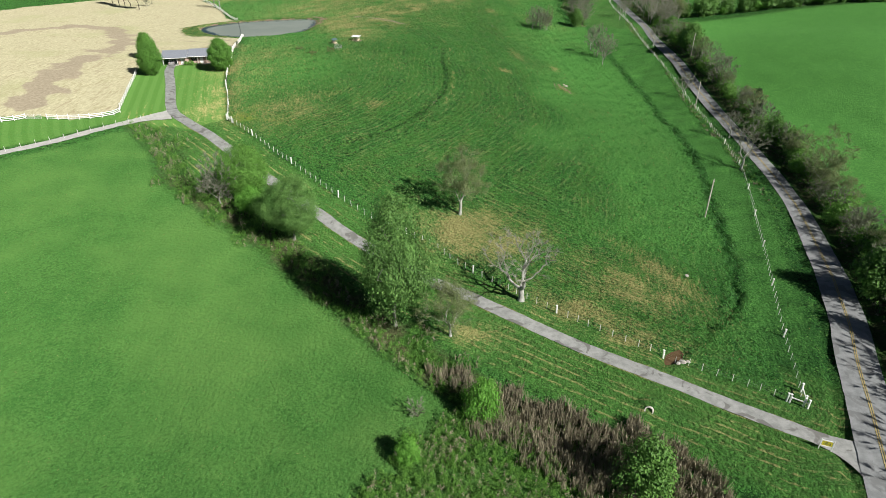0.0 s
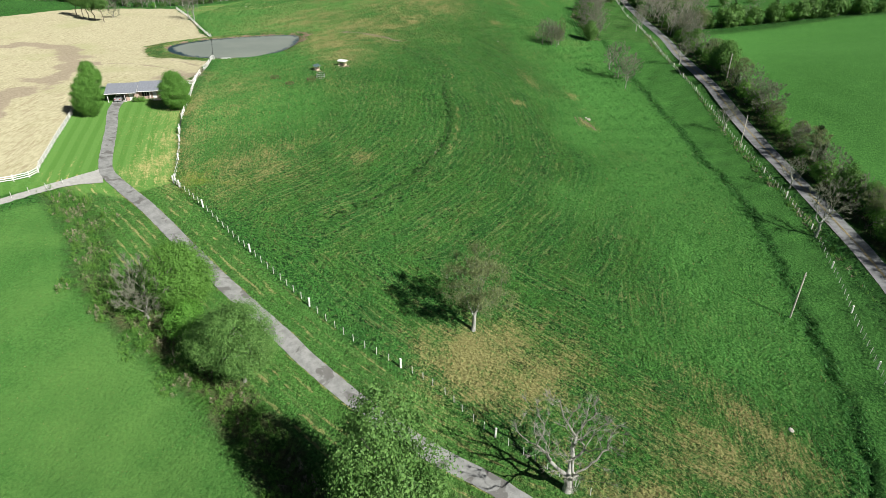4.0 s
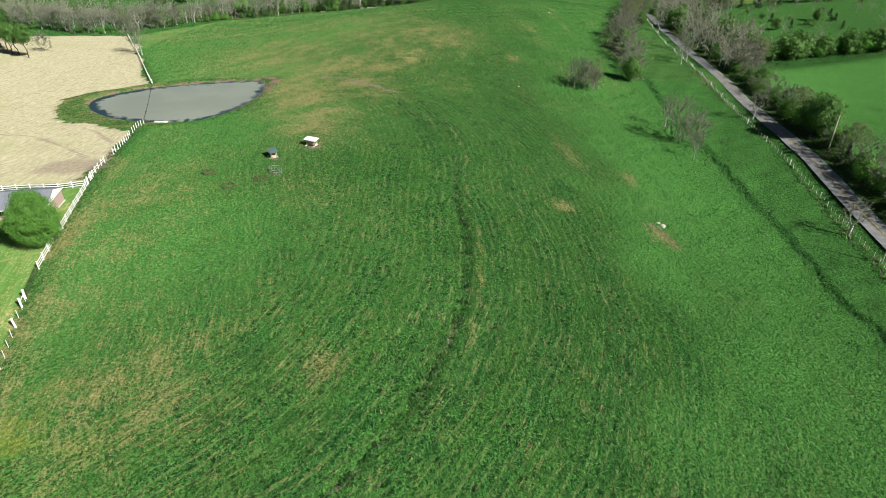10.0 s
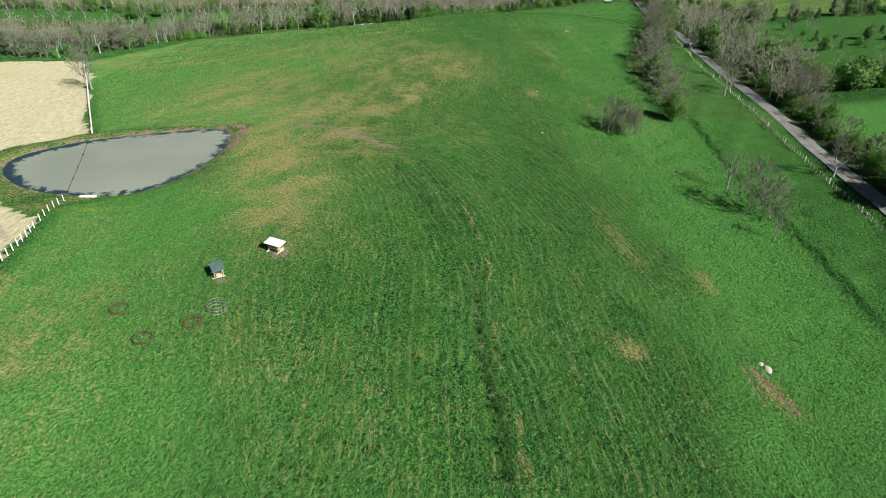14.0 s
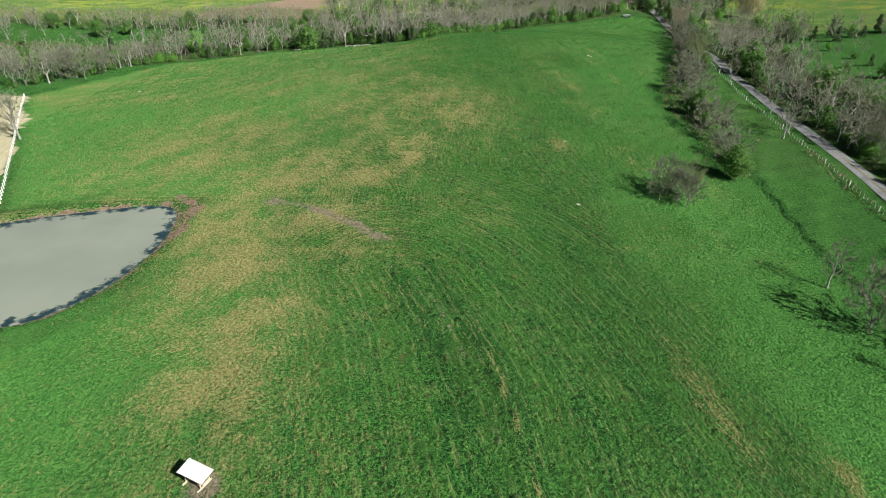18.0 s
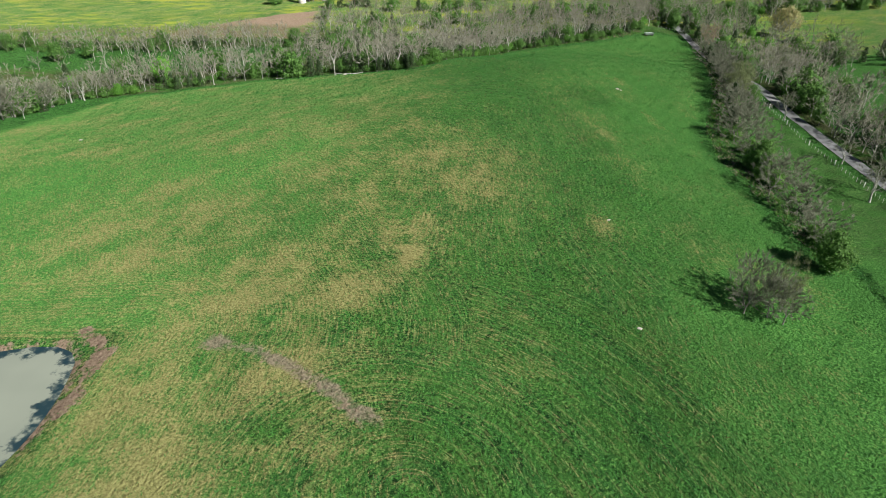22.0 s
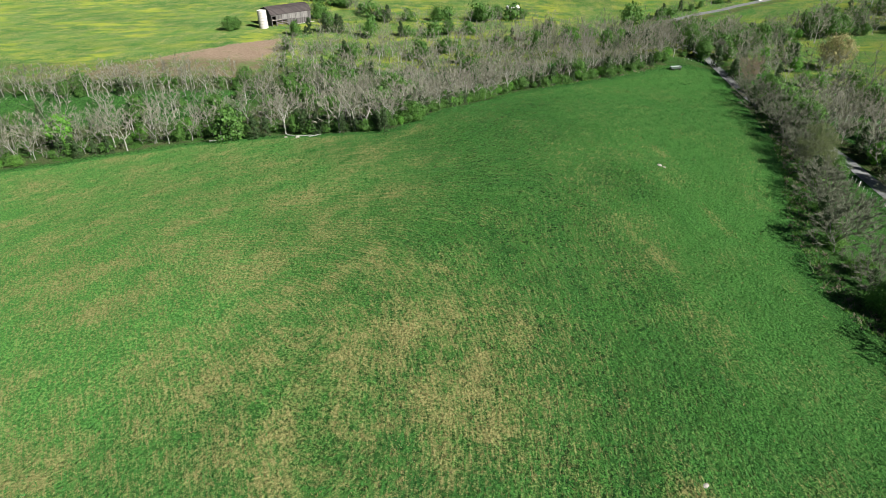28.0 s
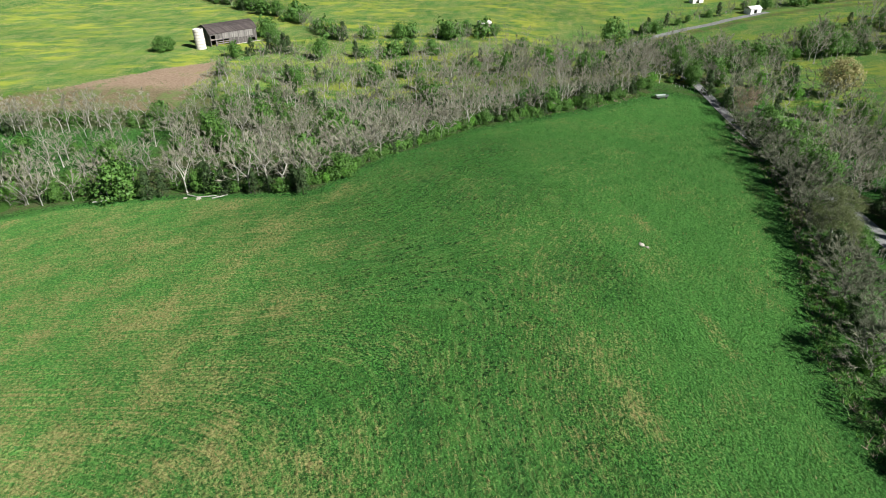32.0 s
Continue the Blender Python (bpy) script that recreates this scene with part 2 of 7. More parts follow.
def bark_material(name, low, high):
    m, n, l, b = material(name)
    w = Net(m)
    c = w.coords()
    f = w.noise(w.scaled(c, (1, 1, 0.25)), 5, 4, 0.65)
    col = w.mix(w.span(f, 0.35, 0.65), low, high)
    col = w.mix(w.math("MULTIPLY", w.random(), 0.35), col, tuple(v * 0.6 for v in low))
    col = w.mix(w.math("MULTIPLY", w.island(), 0.4), col, tuple(v * 0.7 for v in low))
    w.put(b.inputs["Base Color"], col)
    b.inputs["Roughness"].default_value = 0.9
    w.bump(w.noise(w.scaled(c, (1, 1, 0.3)), 14, 3), 0.5, 0.03, b)
    return m


def ground_material():
    """Pasture, lawn, stubble, bare earth and dry patches on one sheet, each by its own mask."""
    m, n, l, b = material("pasture")
    w = Net(m)
    p = w.place()
    big, mid, small = w.noise(p, 0.035, 3), w.noise(p, 0.22, 4, 0.6), w.noise(p, 1.3, 4, 0.65)
    tuft = w.noise(p, 2.6, 3, 0.65)
    clump = w.cells(p, 1.5)
    # grass of the main field
    fine = w.noise(p, 5.5, 4, 0.7)
    # near-black low ends of tuft and fine: shade between tufts, put into the colour
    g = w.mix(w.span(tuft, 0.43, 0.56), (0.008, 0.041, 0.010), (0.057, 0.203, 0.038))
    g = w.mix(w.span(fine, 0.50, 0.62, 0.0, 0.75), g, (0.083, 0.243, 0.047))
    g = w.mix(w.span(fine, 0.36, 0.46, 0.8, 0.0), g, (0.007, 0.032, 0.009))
    g = w.mix(w.span(big, 0.38, 0.66, 0.0, 0.55), g, (0.056, 0.168, 0.038))
    g = w.mix(w.span(mid, 0.45, 0.75, 0.0, 0.35), g, (0.078, 0.178, 0.038))
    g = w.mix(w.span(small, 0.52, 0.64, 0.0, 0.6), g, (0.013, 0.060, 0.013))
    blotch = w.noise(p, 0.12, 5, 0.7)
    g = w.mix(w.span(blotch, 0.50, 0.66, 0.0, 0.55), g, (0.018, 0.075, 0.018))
    # rank masks dark grass and the painted shade of the stream's cut
    g = w.mix(w.math("MULTIPLY", w.attr("rank"), w.span(small, 0.25, 0.6, 0.35, 0.9)), g, (0.012, 0.052, 0.012))
    # single dark clumps of clover and dock, and pale cropped tufts
    spot_at = n.new("ShaderNodeVectorMath")
    spot_at.operation = "MULTIPLY_ADD"
    w.put(spot_at.inputs[0], w.noise(p, 0.8, 2))
    spot_at.inputs[1].default_value = (1.6, 1.6, 0.0)
    w.put(spot_at.inputs[2], p)
    spots = w.cells(w.scaled(spot_at.outputs[0], (1, 1, 0)), 0.95)
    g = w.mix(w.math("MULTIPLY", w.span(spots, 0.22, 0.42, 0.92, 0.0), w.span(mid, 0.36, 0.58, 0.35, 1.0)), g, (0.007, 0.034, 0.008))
    pale_tuft = w.cells(w.scaled(spot_at.outputs[0], (1, 1, 0)), 1.45)
    g = w.mix(w.math("MULTIPLY", w.span(pale_tuft, 0.14, 0.32, 0.75, 0.0), w.span(small, 0.4, 0.55)), g, (0.145, 0.30, 0.072))
    # mown rounds that follow the field's edge
    row = w.attr("row")
    along = n.new("ShaderNodeCombineXYZ")
    w.put(along.inputs[0], w.math("MULTIPLY", row, 1.3))
    drift = n.new("ShaderNodeVectorMath")
    drift.operation = "MULTIPLY_ADD"
    w.put(drift.inputs[0], p)
    drift.inputs[1].default_value = (0.13, 0.13, 0.0)
    w.put(drift.inputs[2], along.outputs[0])
    warp = w.math("ADD", w.math("ADD", row, w.math("MULTIPLY", mid, 0.9)), w.math("MULTIPLY", big, 5.0))
    line = w.math("SINE", w.math("MULTIPLY", warp, 4.1))
    streak = w.noise(drift.outputs[0], 1.0, 4, 0.7)
    dash_at = w.scaled(drift.outputs[0], (2.3, 2.3, 2.3))
    dash = w.span(w.math("ADD", w.noise(dash_at, 1.0, 3, 0.6), w.math("MULTIPLY", w.math("SUBTRACT", fine, 0.5), 0.5)), 0.56, 0.66)
    rowmask = w.math("MULTIPLY", w.span(line, 0.2, 0.95), w.span(streak, 0.45, 0.62))
    rowmask = w.math("MULTIPLY", rowmask, w.attr("mown"))
    g = w.mix(w.math("MULTIPLY", rowmask, 0.45), g, (0.20, 0.25, 0.09))
    thin = w.math("MULTIPLY", dash, w.math("MULTIPLY", w.attr("mown"), w.span(w.math("ADD", mid, w.math("MULTIPLY", big, 0.6)), 0.70, 0.95, 0.05, 0.7)))
    g = w.mix(thin, g, (0.26, 0.24, 0.11))
    gap = w.math("MULTIPLY", w.span(line, -0.95, -0.35, 1.0, 0.0), w.span(streak, 0.40, 0.55))
    g = w.mix(w.math("MULTIPLY", w.math("MULTIPLY", gap, w.attr("mown")), 0.3), g, (0.010, 0.047, 0.011))
    swath = w.span(w.math("SINE", w.math("MULTIPLY", warp, 0.66)), -0.6, 0.6)
    g = w.mix(w.math("MULTIPLY", w.math("MULTIPLY", swath, w.attr("mown")), 0.16), g, (0.085, 0.19, 0.03))
    # the lusher hay meadow and the lawn
    lush = w.mix(w.span(mid, 0.3, 0.7), (0.042, 0.120, 0.026), (0.062, 0.152, 0.035))
    lush = w.mix(w.span(tuft, 0.45, 0.58, 0.0, 0.75), lush, (0.022, 0.078, 0.015))
    lush = w.mix(w.span(fine, 0.52, 0.64, 0.0, 0.38), lush, (0.105, 0.22, 0.052))
    lush = w.mix(w.span(big, 0.42, 0.62, 0.0, 0.5), lush, (0.090, 0.182, 0.044))
    g = w.mix(w.attr("lush"), g, lush)
    sward = w.mix(w.span(tuft, 0.40, 0.60), (0.046, 0.162, 0.033), (0.108, 0.300, 0.064))
    g = w.mix(w.attr("fresh"), g, w.mix(w.span(mid, 0.4, 0.65, 0.0, 0.4), sward, (0.064, 0.20, 0.042)))
    lawn = w.mix(w.span(w.math("SINE", w.math("MULTIPLY", w.attr("stripe"), 2.4)), -0.4, 0.4), (0.064, 0.150, 0.030), (0.078, 0.170, 0.038))
    g = w.mix(w.attr("lawn"), g, lawn)
    # clippings left in lines along the drive
    cut = w.math("SINE", w.math("ADD", w.math("MULTIPLY", w.attr("stripe"), 3.7), w.math("MULTIPLY", mid, 5.5)))
    cut = w.math("MULTIPLY", w.span(cut, 0.55, 0.9), w.span(w.math("ADD", w.math("MULTIPLY", streak, 0.4), w.math("ADD", w.math("MULTIPLY", small, 0.3), w.math("MULTIPLY", mid, 0.3))), 0.48, 0.57))
    g = w.mix(w.math("MULTIPLY", w.math("MULTIPLY", cut, w.attr("cuttings")), 0.6), g, (0.33, 0.295, 0.13))
    # dry, clipped grass
    hay = w.mix(w.span(tuft, 0.3, 0.7), (0.19, 0.185, 0.07), (0.33, 0.305, 0.13))
    husk = w.math("ADD", w.math("ADD", w.math("MULTIPLY", small, 0.3), w.math("MULTIPLY", mid, 0.1)), w.math("ADD", w.math("MULTIPLY", fine, 0.3), w.math("MULTIPLY", w.noise(dash_at, 1.0, 3, 0.6), 0.3)))
    dryf = w.span(w.math("ADD", w.math("MULTIPLY", w.attr("dry"), 0.17), w.math("MULTIPLY", husk, 1.0)), 0.53, 0.71, 0.0, 0.88)
    dryf = w.math("MULTIPLY", dryf, w.span(w.attr("dry"), 0.03, 0.2))
    g = w.mix(dryf, g, hay)
    specks = w.math("MULTIPLY", w.span(w.noise(p, 0.9, 5, 0.75), 0.58, 0.68), w.span(tuft, 0.42, 0.62))
    g = w.mix(w.math("MULTIPLY", specks, w.span(w.attr("dry"), 0.0, 0.22, 0.18, 0.6)), g, (0.24, 0.235, 0.09))
    # buttercups
    yel = w.math("MULTIPLY", w.attr("yellow"), w.span(w.noise(w.scaled(p, (0.45, 1.0, 1.0)), 0.13, 6, 0.62), 0.44, 0.62))
    g = w.mix(w.math("MULTIPLY", yel, 0.62), g, (0.30, 0.33, 0.04))
    # stubble
    st = w.mix(w.span(w.noise(w.scaled(p, (1.0, 0.35, 1)), 1.6, 5, 0.7), 0.3, 0.7), (0.222, 0.205, 0.125), (0.365, 0.35, 0.235))
    st = w.mix(w.span(mid, 0.4, 0.7, 0.0, 0.5), st, (0.295, 0.28, 0.185))
    comb = w.noise(w.scaled(p, (0.9, 0.10, 1)), 1.3, 3, 0.6)
    st = w.mix(w.span(comb, 0.52, 0.66, 0.0, 0.5), st, (0.20, 0.165, 0.11))
    st = w.mix(w.span(w.noise(p, 0.03, 4, 0.6), 0.52, 0.68, 0.0, 0.55), st, (0.235, 0.245, 0.13))
    strawf = w.span(w.math("ADD", w.attr("straw"), w.math("MULTIPLY", w.math("SUBTRACT", small, 0.5), 0.5)), 0.40, 0.60)
    g = w.mix(strawf, g, st)
    # bare earth
    soil = w.mix(w.span(small, 0.3, 0.7), (0.16, 0.136, 0.10), (0.25, 0.215, 0.16))
    red = w.mix(w.span(small, 0.3, 0.7), (0.165, 0.117, 0.085), (0.265, 0.205, 0.152))
    g = w.mix(w.span(w.math("ADD", w.math("ADD", w.attr("soil"), w.math("MULTIPLY", w.math("SUBTRACT", mid, 0.5), 0.7)), w.math("MULTIPLY", w.math("SUBTRACT", small, 0.5), 1.0)), 0.36, 0.80, 0.0, 0.9), g, soil)
    g = w.mix(w.span(w.math("ADD", w.attr("clay"), w.math("MULTIPLY", w.math("SUBTRACT", small, 0.5), 1.1)), 0.45, 0.7), g, red)
    # leaf litter under the woods
    lit = w.mix(w.span(small, 0.3, 0.7), (0.065, 0.065, 0.032), (0.13, 0.115, 0.062))
    lit = w.mix(w.span(mid, 0.45, 0.6), lit, (0.05, 0.12, 0.02))
    g = w.mix(w.math("MULTIPLY", w.attr("litter"), 0.9), g, lit)
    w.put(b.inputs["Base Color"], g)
    b.inputs["Roughness"].default_value = 0.95
    b.inputs["Specular IOR Level"].default_value = 0.08
    b.inputs["Diffuse Roughness"].default_value = 1.0
    h = w.math("ADD", w.math("MULTIPLY", w.math("ADD", tuft, w.math("MULTIPLY", fine, 0.4)), 0.6), w.math("MULTIPLY", small, 0.8))
    h = w.math("ADD", h, w.math("MULTIPLY", clump, -0.35))
    h = w.math("MULTIPLY", h, w.span(w.math("ADD", w.math("MULTIPLY", w.attr("lush"), 0.8), w.math("ADD", w.attr("lawn"), w.attr("straw"))), 0.0, 1.0, 1.0, 0.2))
    w.bump(h, 1.0, 0.95, b)
    return m


def asphalt_material(name, low, high, patch):
    m, n, l, b = material(name)
    w = Net(m)
    p = w.place()
    f = w.noise(p, 0.8, 5, 0.65)
    col = w.mix(w.span(f, 0.3, 0.7), low, high)
    col = w.mix(w.span(w.noise(p, 0.33, 3, 0.5, 1.0), 0.56, 0.62, 0.0, 0.8), col, patch)
    col = w.mix(w.span(w.noise(p, 9, 3, 0.7), 0.5, 0.8, 0.0, 0.5), col, tuple(v * 0.6 for v in low))
    grit = w.noise(p, 3.0, 4, 0.7, 0.6)
    col = w.mix(w.span(grit, 0.62, 0.72, 0.0, 0.45), col, tuple(v * 1.3 for v in high))
    col = w.mix(w.span(grit, 0.30, 0.38, 0.5, 0.0), col, tuple(v * 0.5 for v in low))
    w.put(b.inputs["Base Color"], col)
    b.inputs["Roughness"].default_value = 0.9
    w.bump(w.noise(p, 24, 3), 0.3, 0.02, b)
    return m


def water_material():
    m, n, l, b = material("pond_water")
    w = Net(m)
    p = w.place()
    edge = w.attr("edge")
    weed = w.span(w.math("ADD", edge, w.math("MULTIPLY", w.math("SUBTRACT", w.noise(p, 0.45, 5, 0.7), 0.5), 2.2)), 0.52, 0.86)
    col = w.mix(w.span(w.noise(p, 0.05, 3), 0.35, 0.65), (0.225, 0.255, 0.21), (0.262, 0.292, 0.24))
    col = w.mix(weed, col, (0.018, 0.042, 0.052))
    w.put(b.inputs["Base Color"], col)
    w.put(b.inputs["Roughness"], w.span(weed, 0.0, 1.0, 0.09, 0.3))
    b.inputs["IOR"].default_value, b.inputs["Specular IOR Level"].default_value = 1.33, 0.5
    w.bump(w.noise(w.scaled(p, (1, 2.4, 1)), 1.1, 3), 0.12, 0.05, b)
    return m


GROUND = ground_material()
ROADTOP = asphalt_material("worn_asphalt", (0.165, 0.175, 0.177), (0.245, 0.255, 0.26), (0.145, 0.15, 0.15))
DRIVETOP = asphalt_material("patched_drive", (0.19, 0.197, 0.19), (0.30, 0.307, 0.297), (0.115, 0.112, 0.104))
GRAVEL = plain("gravel_lane", (0.32, 0.32, 0.30), (0.45, 0.45, 0.425), 0.95, 1.2, 0, 0.6, 0.03)
WATER = water_material()
YELLOW_PAINT = plain("faded_road_paint", (0.30, 0.245, 0.10), (0.42, 0.33, 0.12), 0.8, 2.0, 0, 0)
WHITE_PAINT = plain("white_paint", (0.72, 0.72, 0.70), (0.82, 0.82, 0.80), 0.55, 3.0, 0, 0.15, 0.004)
BARK_GREY = bark_material("grey_bark", (0.17, 0.175, 0.14), (0.34, 0.345, 0.30))
BARK_PALE = bark_material("pale_bark", (0.29, 0.295, 0.265), (0.49, 0.495, 0.455))
BARK_OLD = bark_material("old_grey_bark", (0.20, 0.20, 0.17), (0.40, 0.40, 0.35))
BARK_DARK = bark_material("dark_bark", (0.07, 0.055, 0.045), (0.16, 0.13, 0.105))
TWIG_GREY = bark_material("grey_twigs", (0.15, 0.165, 0.115), (0.285, 0.30, 0.225))
TWIG_BROWN = bark_material("brown_twigs", (0.15, 0.165, 0.115), (0.26, 0.28, 0.205))
BARK_WHITE = bark_material("white_bark", (0.36, 0.355, 0.32), (0.60, 0.59, 0.54))
TWIG_PALE = bark_material("pale_twigs", (0.24, 0.24, 0.185), (0.40, 0.395, 0.315))
TWIG_ROSY = bark_material("rosy_twigs", (0.26, 0.22, 0.18), (0.40, 0.34, 0.28))
LEAF_ROSY = leaf_material("rosy_buds", (0.24, 0.18, 0.11), (0.40, 0.31, 0.19), (0.32, 0.25, 0.14), 0.2)
LEAF_GREEN = leaf_material("spring_leaves", (0.075, 0.19, 0.03), (0.155, 0.335, 0.058), (0.12, 0.28, 0.042), 0.22)
LEAF_YARD = leaf_material("yard_leaves", (0.075, 0.20, 0.03), (0.165, 0.37, 0.062), (0.12, 0.29, 0.045), 0.25)
LEAF_WILD = leaf_material("wild_leaves", (0.05, 0.135, 0.025), (0.13, 0.27, 0.055), (0.09, 0.205, 0.038), 0.2)
LEAF_BRIGHT = leaf_material("bright_leaves", (0.075, 0.22, 0.03), (0.17, 0.40, 0.06), (0.13, 0.34, 0.04), 0.25)
LEAF_SILVER = leaf_material("silvery_leaves", (0.05, 0.135, 0.028), (0.165, 0.31, 0.08), (0.10, 0.22, 0.048), 0.18)
LEAF_OLIVE = leaf_material("olive_buds", (0.115, 0.15, 0.06), (0.235, 0.285, 0.125), (0.175, 0.215, 0.09))
LEAF_CEDAR = leaf_material("cedar_needles", (0.028, 0.062, 0.022), (0.075, 0.125, 0.045), (0.05, 0.09, 0.03), 0.12)
LEAF_GOLD = leaf_material("pale_gold_buds", (0.26, 0.25, 0.11), (0.46, 0.43, 0.21), (0.36, 0.35, 0.16))
WEED_BROWN = leaf_material("dead_weeds", (0.16, 0.147, 0.098), (0.40, 0.362, 0.255), (0.265, 0.243, 0.165), 0.1)
GRASS_BLADE = leaf_material("grass_blades", (0.030, 0.135, 0.026), (0.074, 0.255, 0.050), (0.072, 0.225, 0.048), 0.18)
DOCK_LEAF = leaf_material("dock_leaves", (0.012, 0.045, 0.012), (0.045, 0.12, 0.028), (0.03, 0.085, 0.02), 0.1)
DRY_BLADE = leaf_material("dry_blades", (0.15, 0.16, 0.055), (0.29, 0.27, 0.115), (0.22, 0.215, 0.085), 0.2)


# ---- building helpers ----
def mesh_of(name, verts, faces, mat, soft=False):
    me = bpy.data.meshes.new(name)
    me.from_pydata([tuple(v) for v in verts], [], faces)
    me.materials.append(mat)
    if soft:
        me.shade_smooth()
    return me


def box_mesh(name, sx, sy, sz, mat, bevel=0.0, base=True):
    """A box standing on its origin (or centred), with softened edges."""
    bm = bmesh.new()
    bmesh.ops.create_cube(bm, size=1)
    bmesh.ops.scale(bm, vec=(sx, sy, sz), verts=bm.verts)
    if base:
        bmesh.ops.translate(bm, vec=(0, 0, sz / 2), verts=bm.verts)
    if bevel:
        bmesh.ops.bevel(bm, geom=list(bm.edges), offset=bevel, segments=1, affect="EDGES")
    me = bpy.data.meshes.new(name)
    bm.to_mesh(me)
    bm.free()
    me.materials.append(mat)
    return me


def part(name, me, parent, m=None, label=""):
    ob = new(name, me)
    ob.parent = parent
    if m is not None:
        ob.matrix_basis = m
    return tagged(ob, label)


def thing(name, label, category, m, group="", kind=""):
    ob = new(name)
    ob.matrix_basis = m
    return tagged(ob, label, category, group, kind)


def attribute(me, name, values):
    a = me.attributes.new(name, "FLOAT", "POINT")
    a.data.foreach_set("value", np.ascontiguousarray(values, dtype=np.float32))


def sheet(name, xs, ys, mat):
    """A land sheet on a grid of lines, as one mesh."""
    gx, gy = np.meshgrid(xs, ys)
    x, y = gx.ravel(), gy.ravel()
    z = height(x, y)
    nx, ny = len(xs), len(ys)
    i = (np.arange(ny - 1)[:, None] * nx + np.arange(nx - 1)).ravel()
    quads = np.stack([i, i + 1, i + 1 + nx, i + nx], 1)
    me = bpy.data.meshes.new(name)
    me.vertices.add(len(x))
    me.vertices.foreach_set("co", np.stack([x, y, z], 1).astype(np.float32).ravel())
    me.loops.add(quads.size)
    me.loops.foreach_set("vertex_index", quads.astype(np.int32).ravel())
    me.polygons.add(len(quads))
    me.polygons.foreach_set("loop_start", np.arange(0, quads.size, 4, dtype=np.int32))
    me.update(calc_edges=True)
    me.shade_smooth()
    me.materials.append(mat)
    return me, x, y


# ---- the ground, to the horizon ----
across_lines = np.concatenate([np.arange(-262, -122, 3.5), np.arange(-122, 135, 0.95), np.arange(135, 290, 3.5)])
across_lines = np.concatenate([-262 - np.cumsum(3.5 * 1.2 ** np.arange(1, 29))[::-1], across_lines, 290 + np.cumsum(3.5 * 1.2 ** np.arange(1, 29))])
along_lines = np.concatenate([np.arange(36, 500, 0.95), np.arange(500, 610, 2.0), np.arange(610, 830, 3.5)])
along_lines = np.concatenate([36 - np.cumsum(1.2 ** np.arange(1, 33))[::-1], along_lines, 830 + np.cumsum(3.5 * 1.2 ** np.arange(1, 29))])
fine_lines = [x + 0.475 for x in across_lines[:-1] if 31 < x < 79 or -14 < x < 5]
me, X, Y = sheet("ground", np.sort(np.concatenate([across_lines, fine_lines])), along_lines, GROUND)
in_field = inside(FIELD, X, Y)
to_rut = near(RUT[4:], X, Y)
west_side, east_side = near(FIELD[14:28], X, Y), near(FIELD[26:35], X, Y)
hill_row = -9 * np.log(np.exp(-west_side / 9) + np.exp(-east_side / 9) + 1e-12)
round_row = np.where((to_rut < np.where(X > -4, 52, 26)) & (Y > 130) & (Y < 330), to_rut, np.where(Y > 330, hill_row, np.abs(in_field)))
attribute(me, "row", round_row + 1.5 * waves(X, Y, 70, 11))
attribute(me, "mown", ramp(in_field, 0.5, 6) * (0.9 - 0.4 * ramp(Y, 310, 360)) + 0.9 * ramp(-in_field, 1, 2.5) * ramp(8.5 - near(DRIVE_S[:-6], X, Y), 0, 1))
left_meadow = ramp(inside(MEADOW, X, Y), 2.5, 5.0)
east_meadow = ramp(X - 104, 0, 6) * ramp(360 - Y, -20, 4)
far_meadow = np.maximum(ramp(Y - 598 + 34 * ramp(-50 - X, 0, 30), 0, 8), ramp(X - 150, 0, 8) * ramp(Y - 545, 0, 6))
rough_east = ramp(X - 140, 0, 8) * ramp(Y - 385, 0, 8)
# west side paler: drier grass and the brighter down-sun view, both in colour
pale_side = ramp(in_field, 0, 4) * np.maximum(ramp(-20 - X + 14 * waves(X, Y, 75, 55), 0, 45) * ramp(Y, 128, 165), 0.55 * ramp(X - 25 + 12 * waves(X, Y, 50, 56), 0, 40) * ramp(Y, 190, 260))
attribute(me, "lush", np.clip(pale_side * 0.4 * (1 - 0.9 * ramp(Y, 330, 390)) + left_meadow * 0.9 + east_meadow * 0.95 + np.maximum(far_meadow * 0.75, rough_east * 0.45), 0, 1))
stream_x = np.interp(Y, [p[1] for p in CREEK[::-1]], [p[0] for p in CREEK[::-1]])
road_x = np.interp(Y, [p[1] for p in ROAD_S[:-20]], [p[0] for p in ROAD_S[:-20]])
strip = ramp(X - stream_x, 0, 3) * ramp(road_x - X, 2, 4) * ramp(Y, 60, 90) * ramp(470 - Y, 0, 20) * np.where(Y < 200, ramp(road_x - 6 - X, 0, 3), 1)
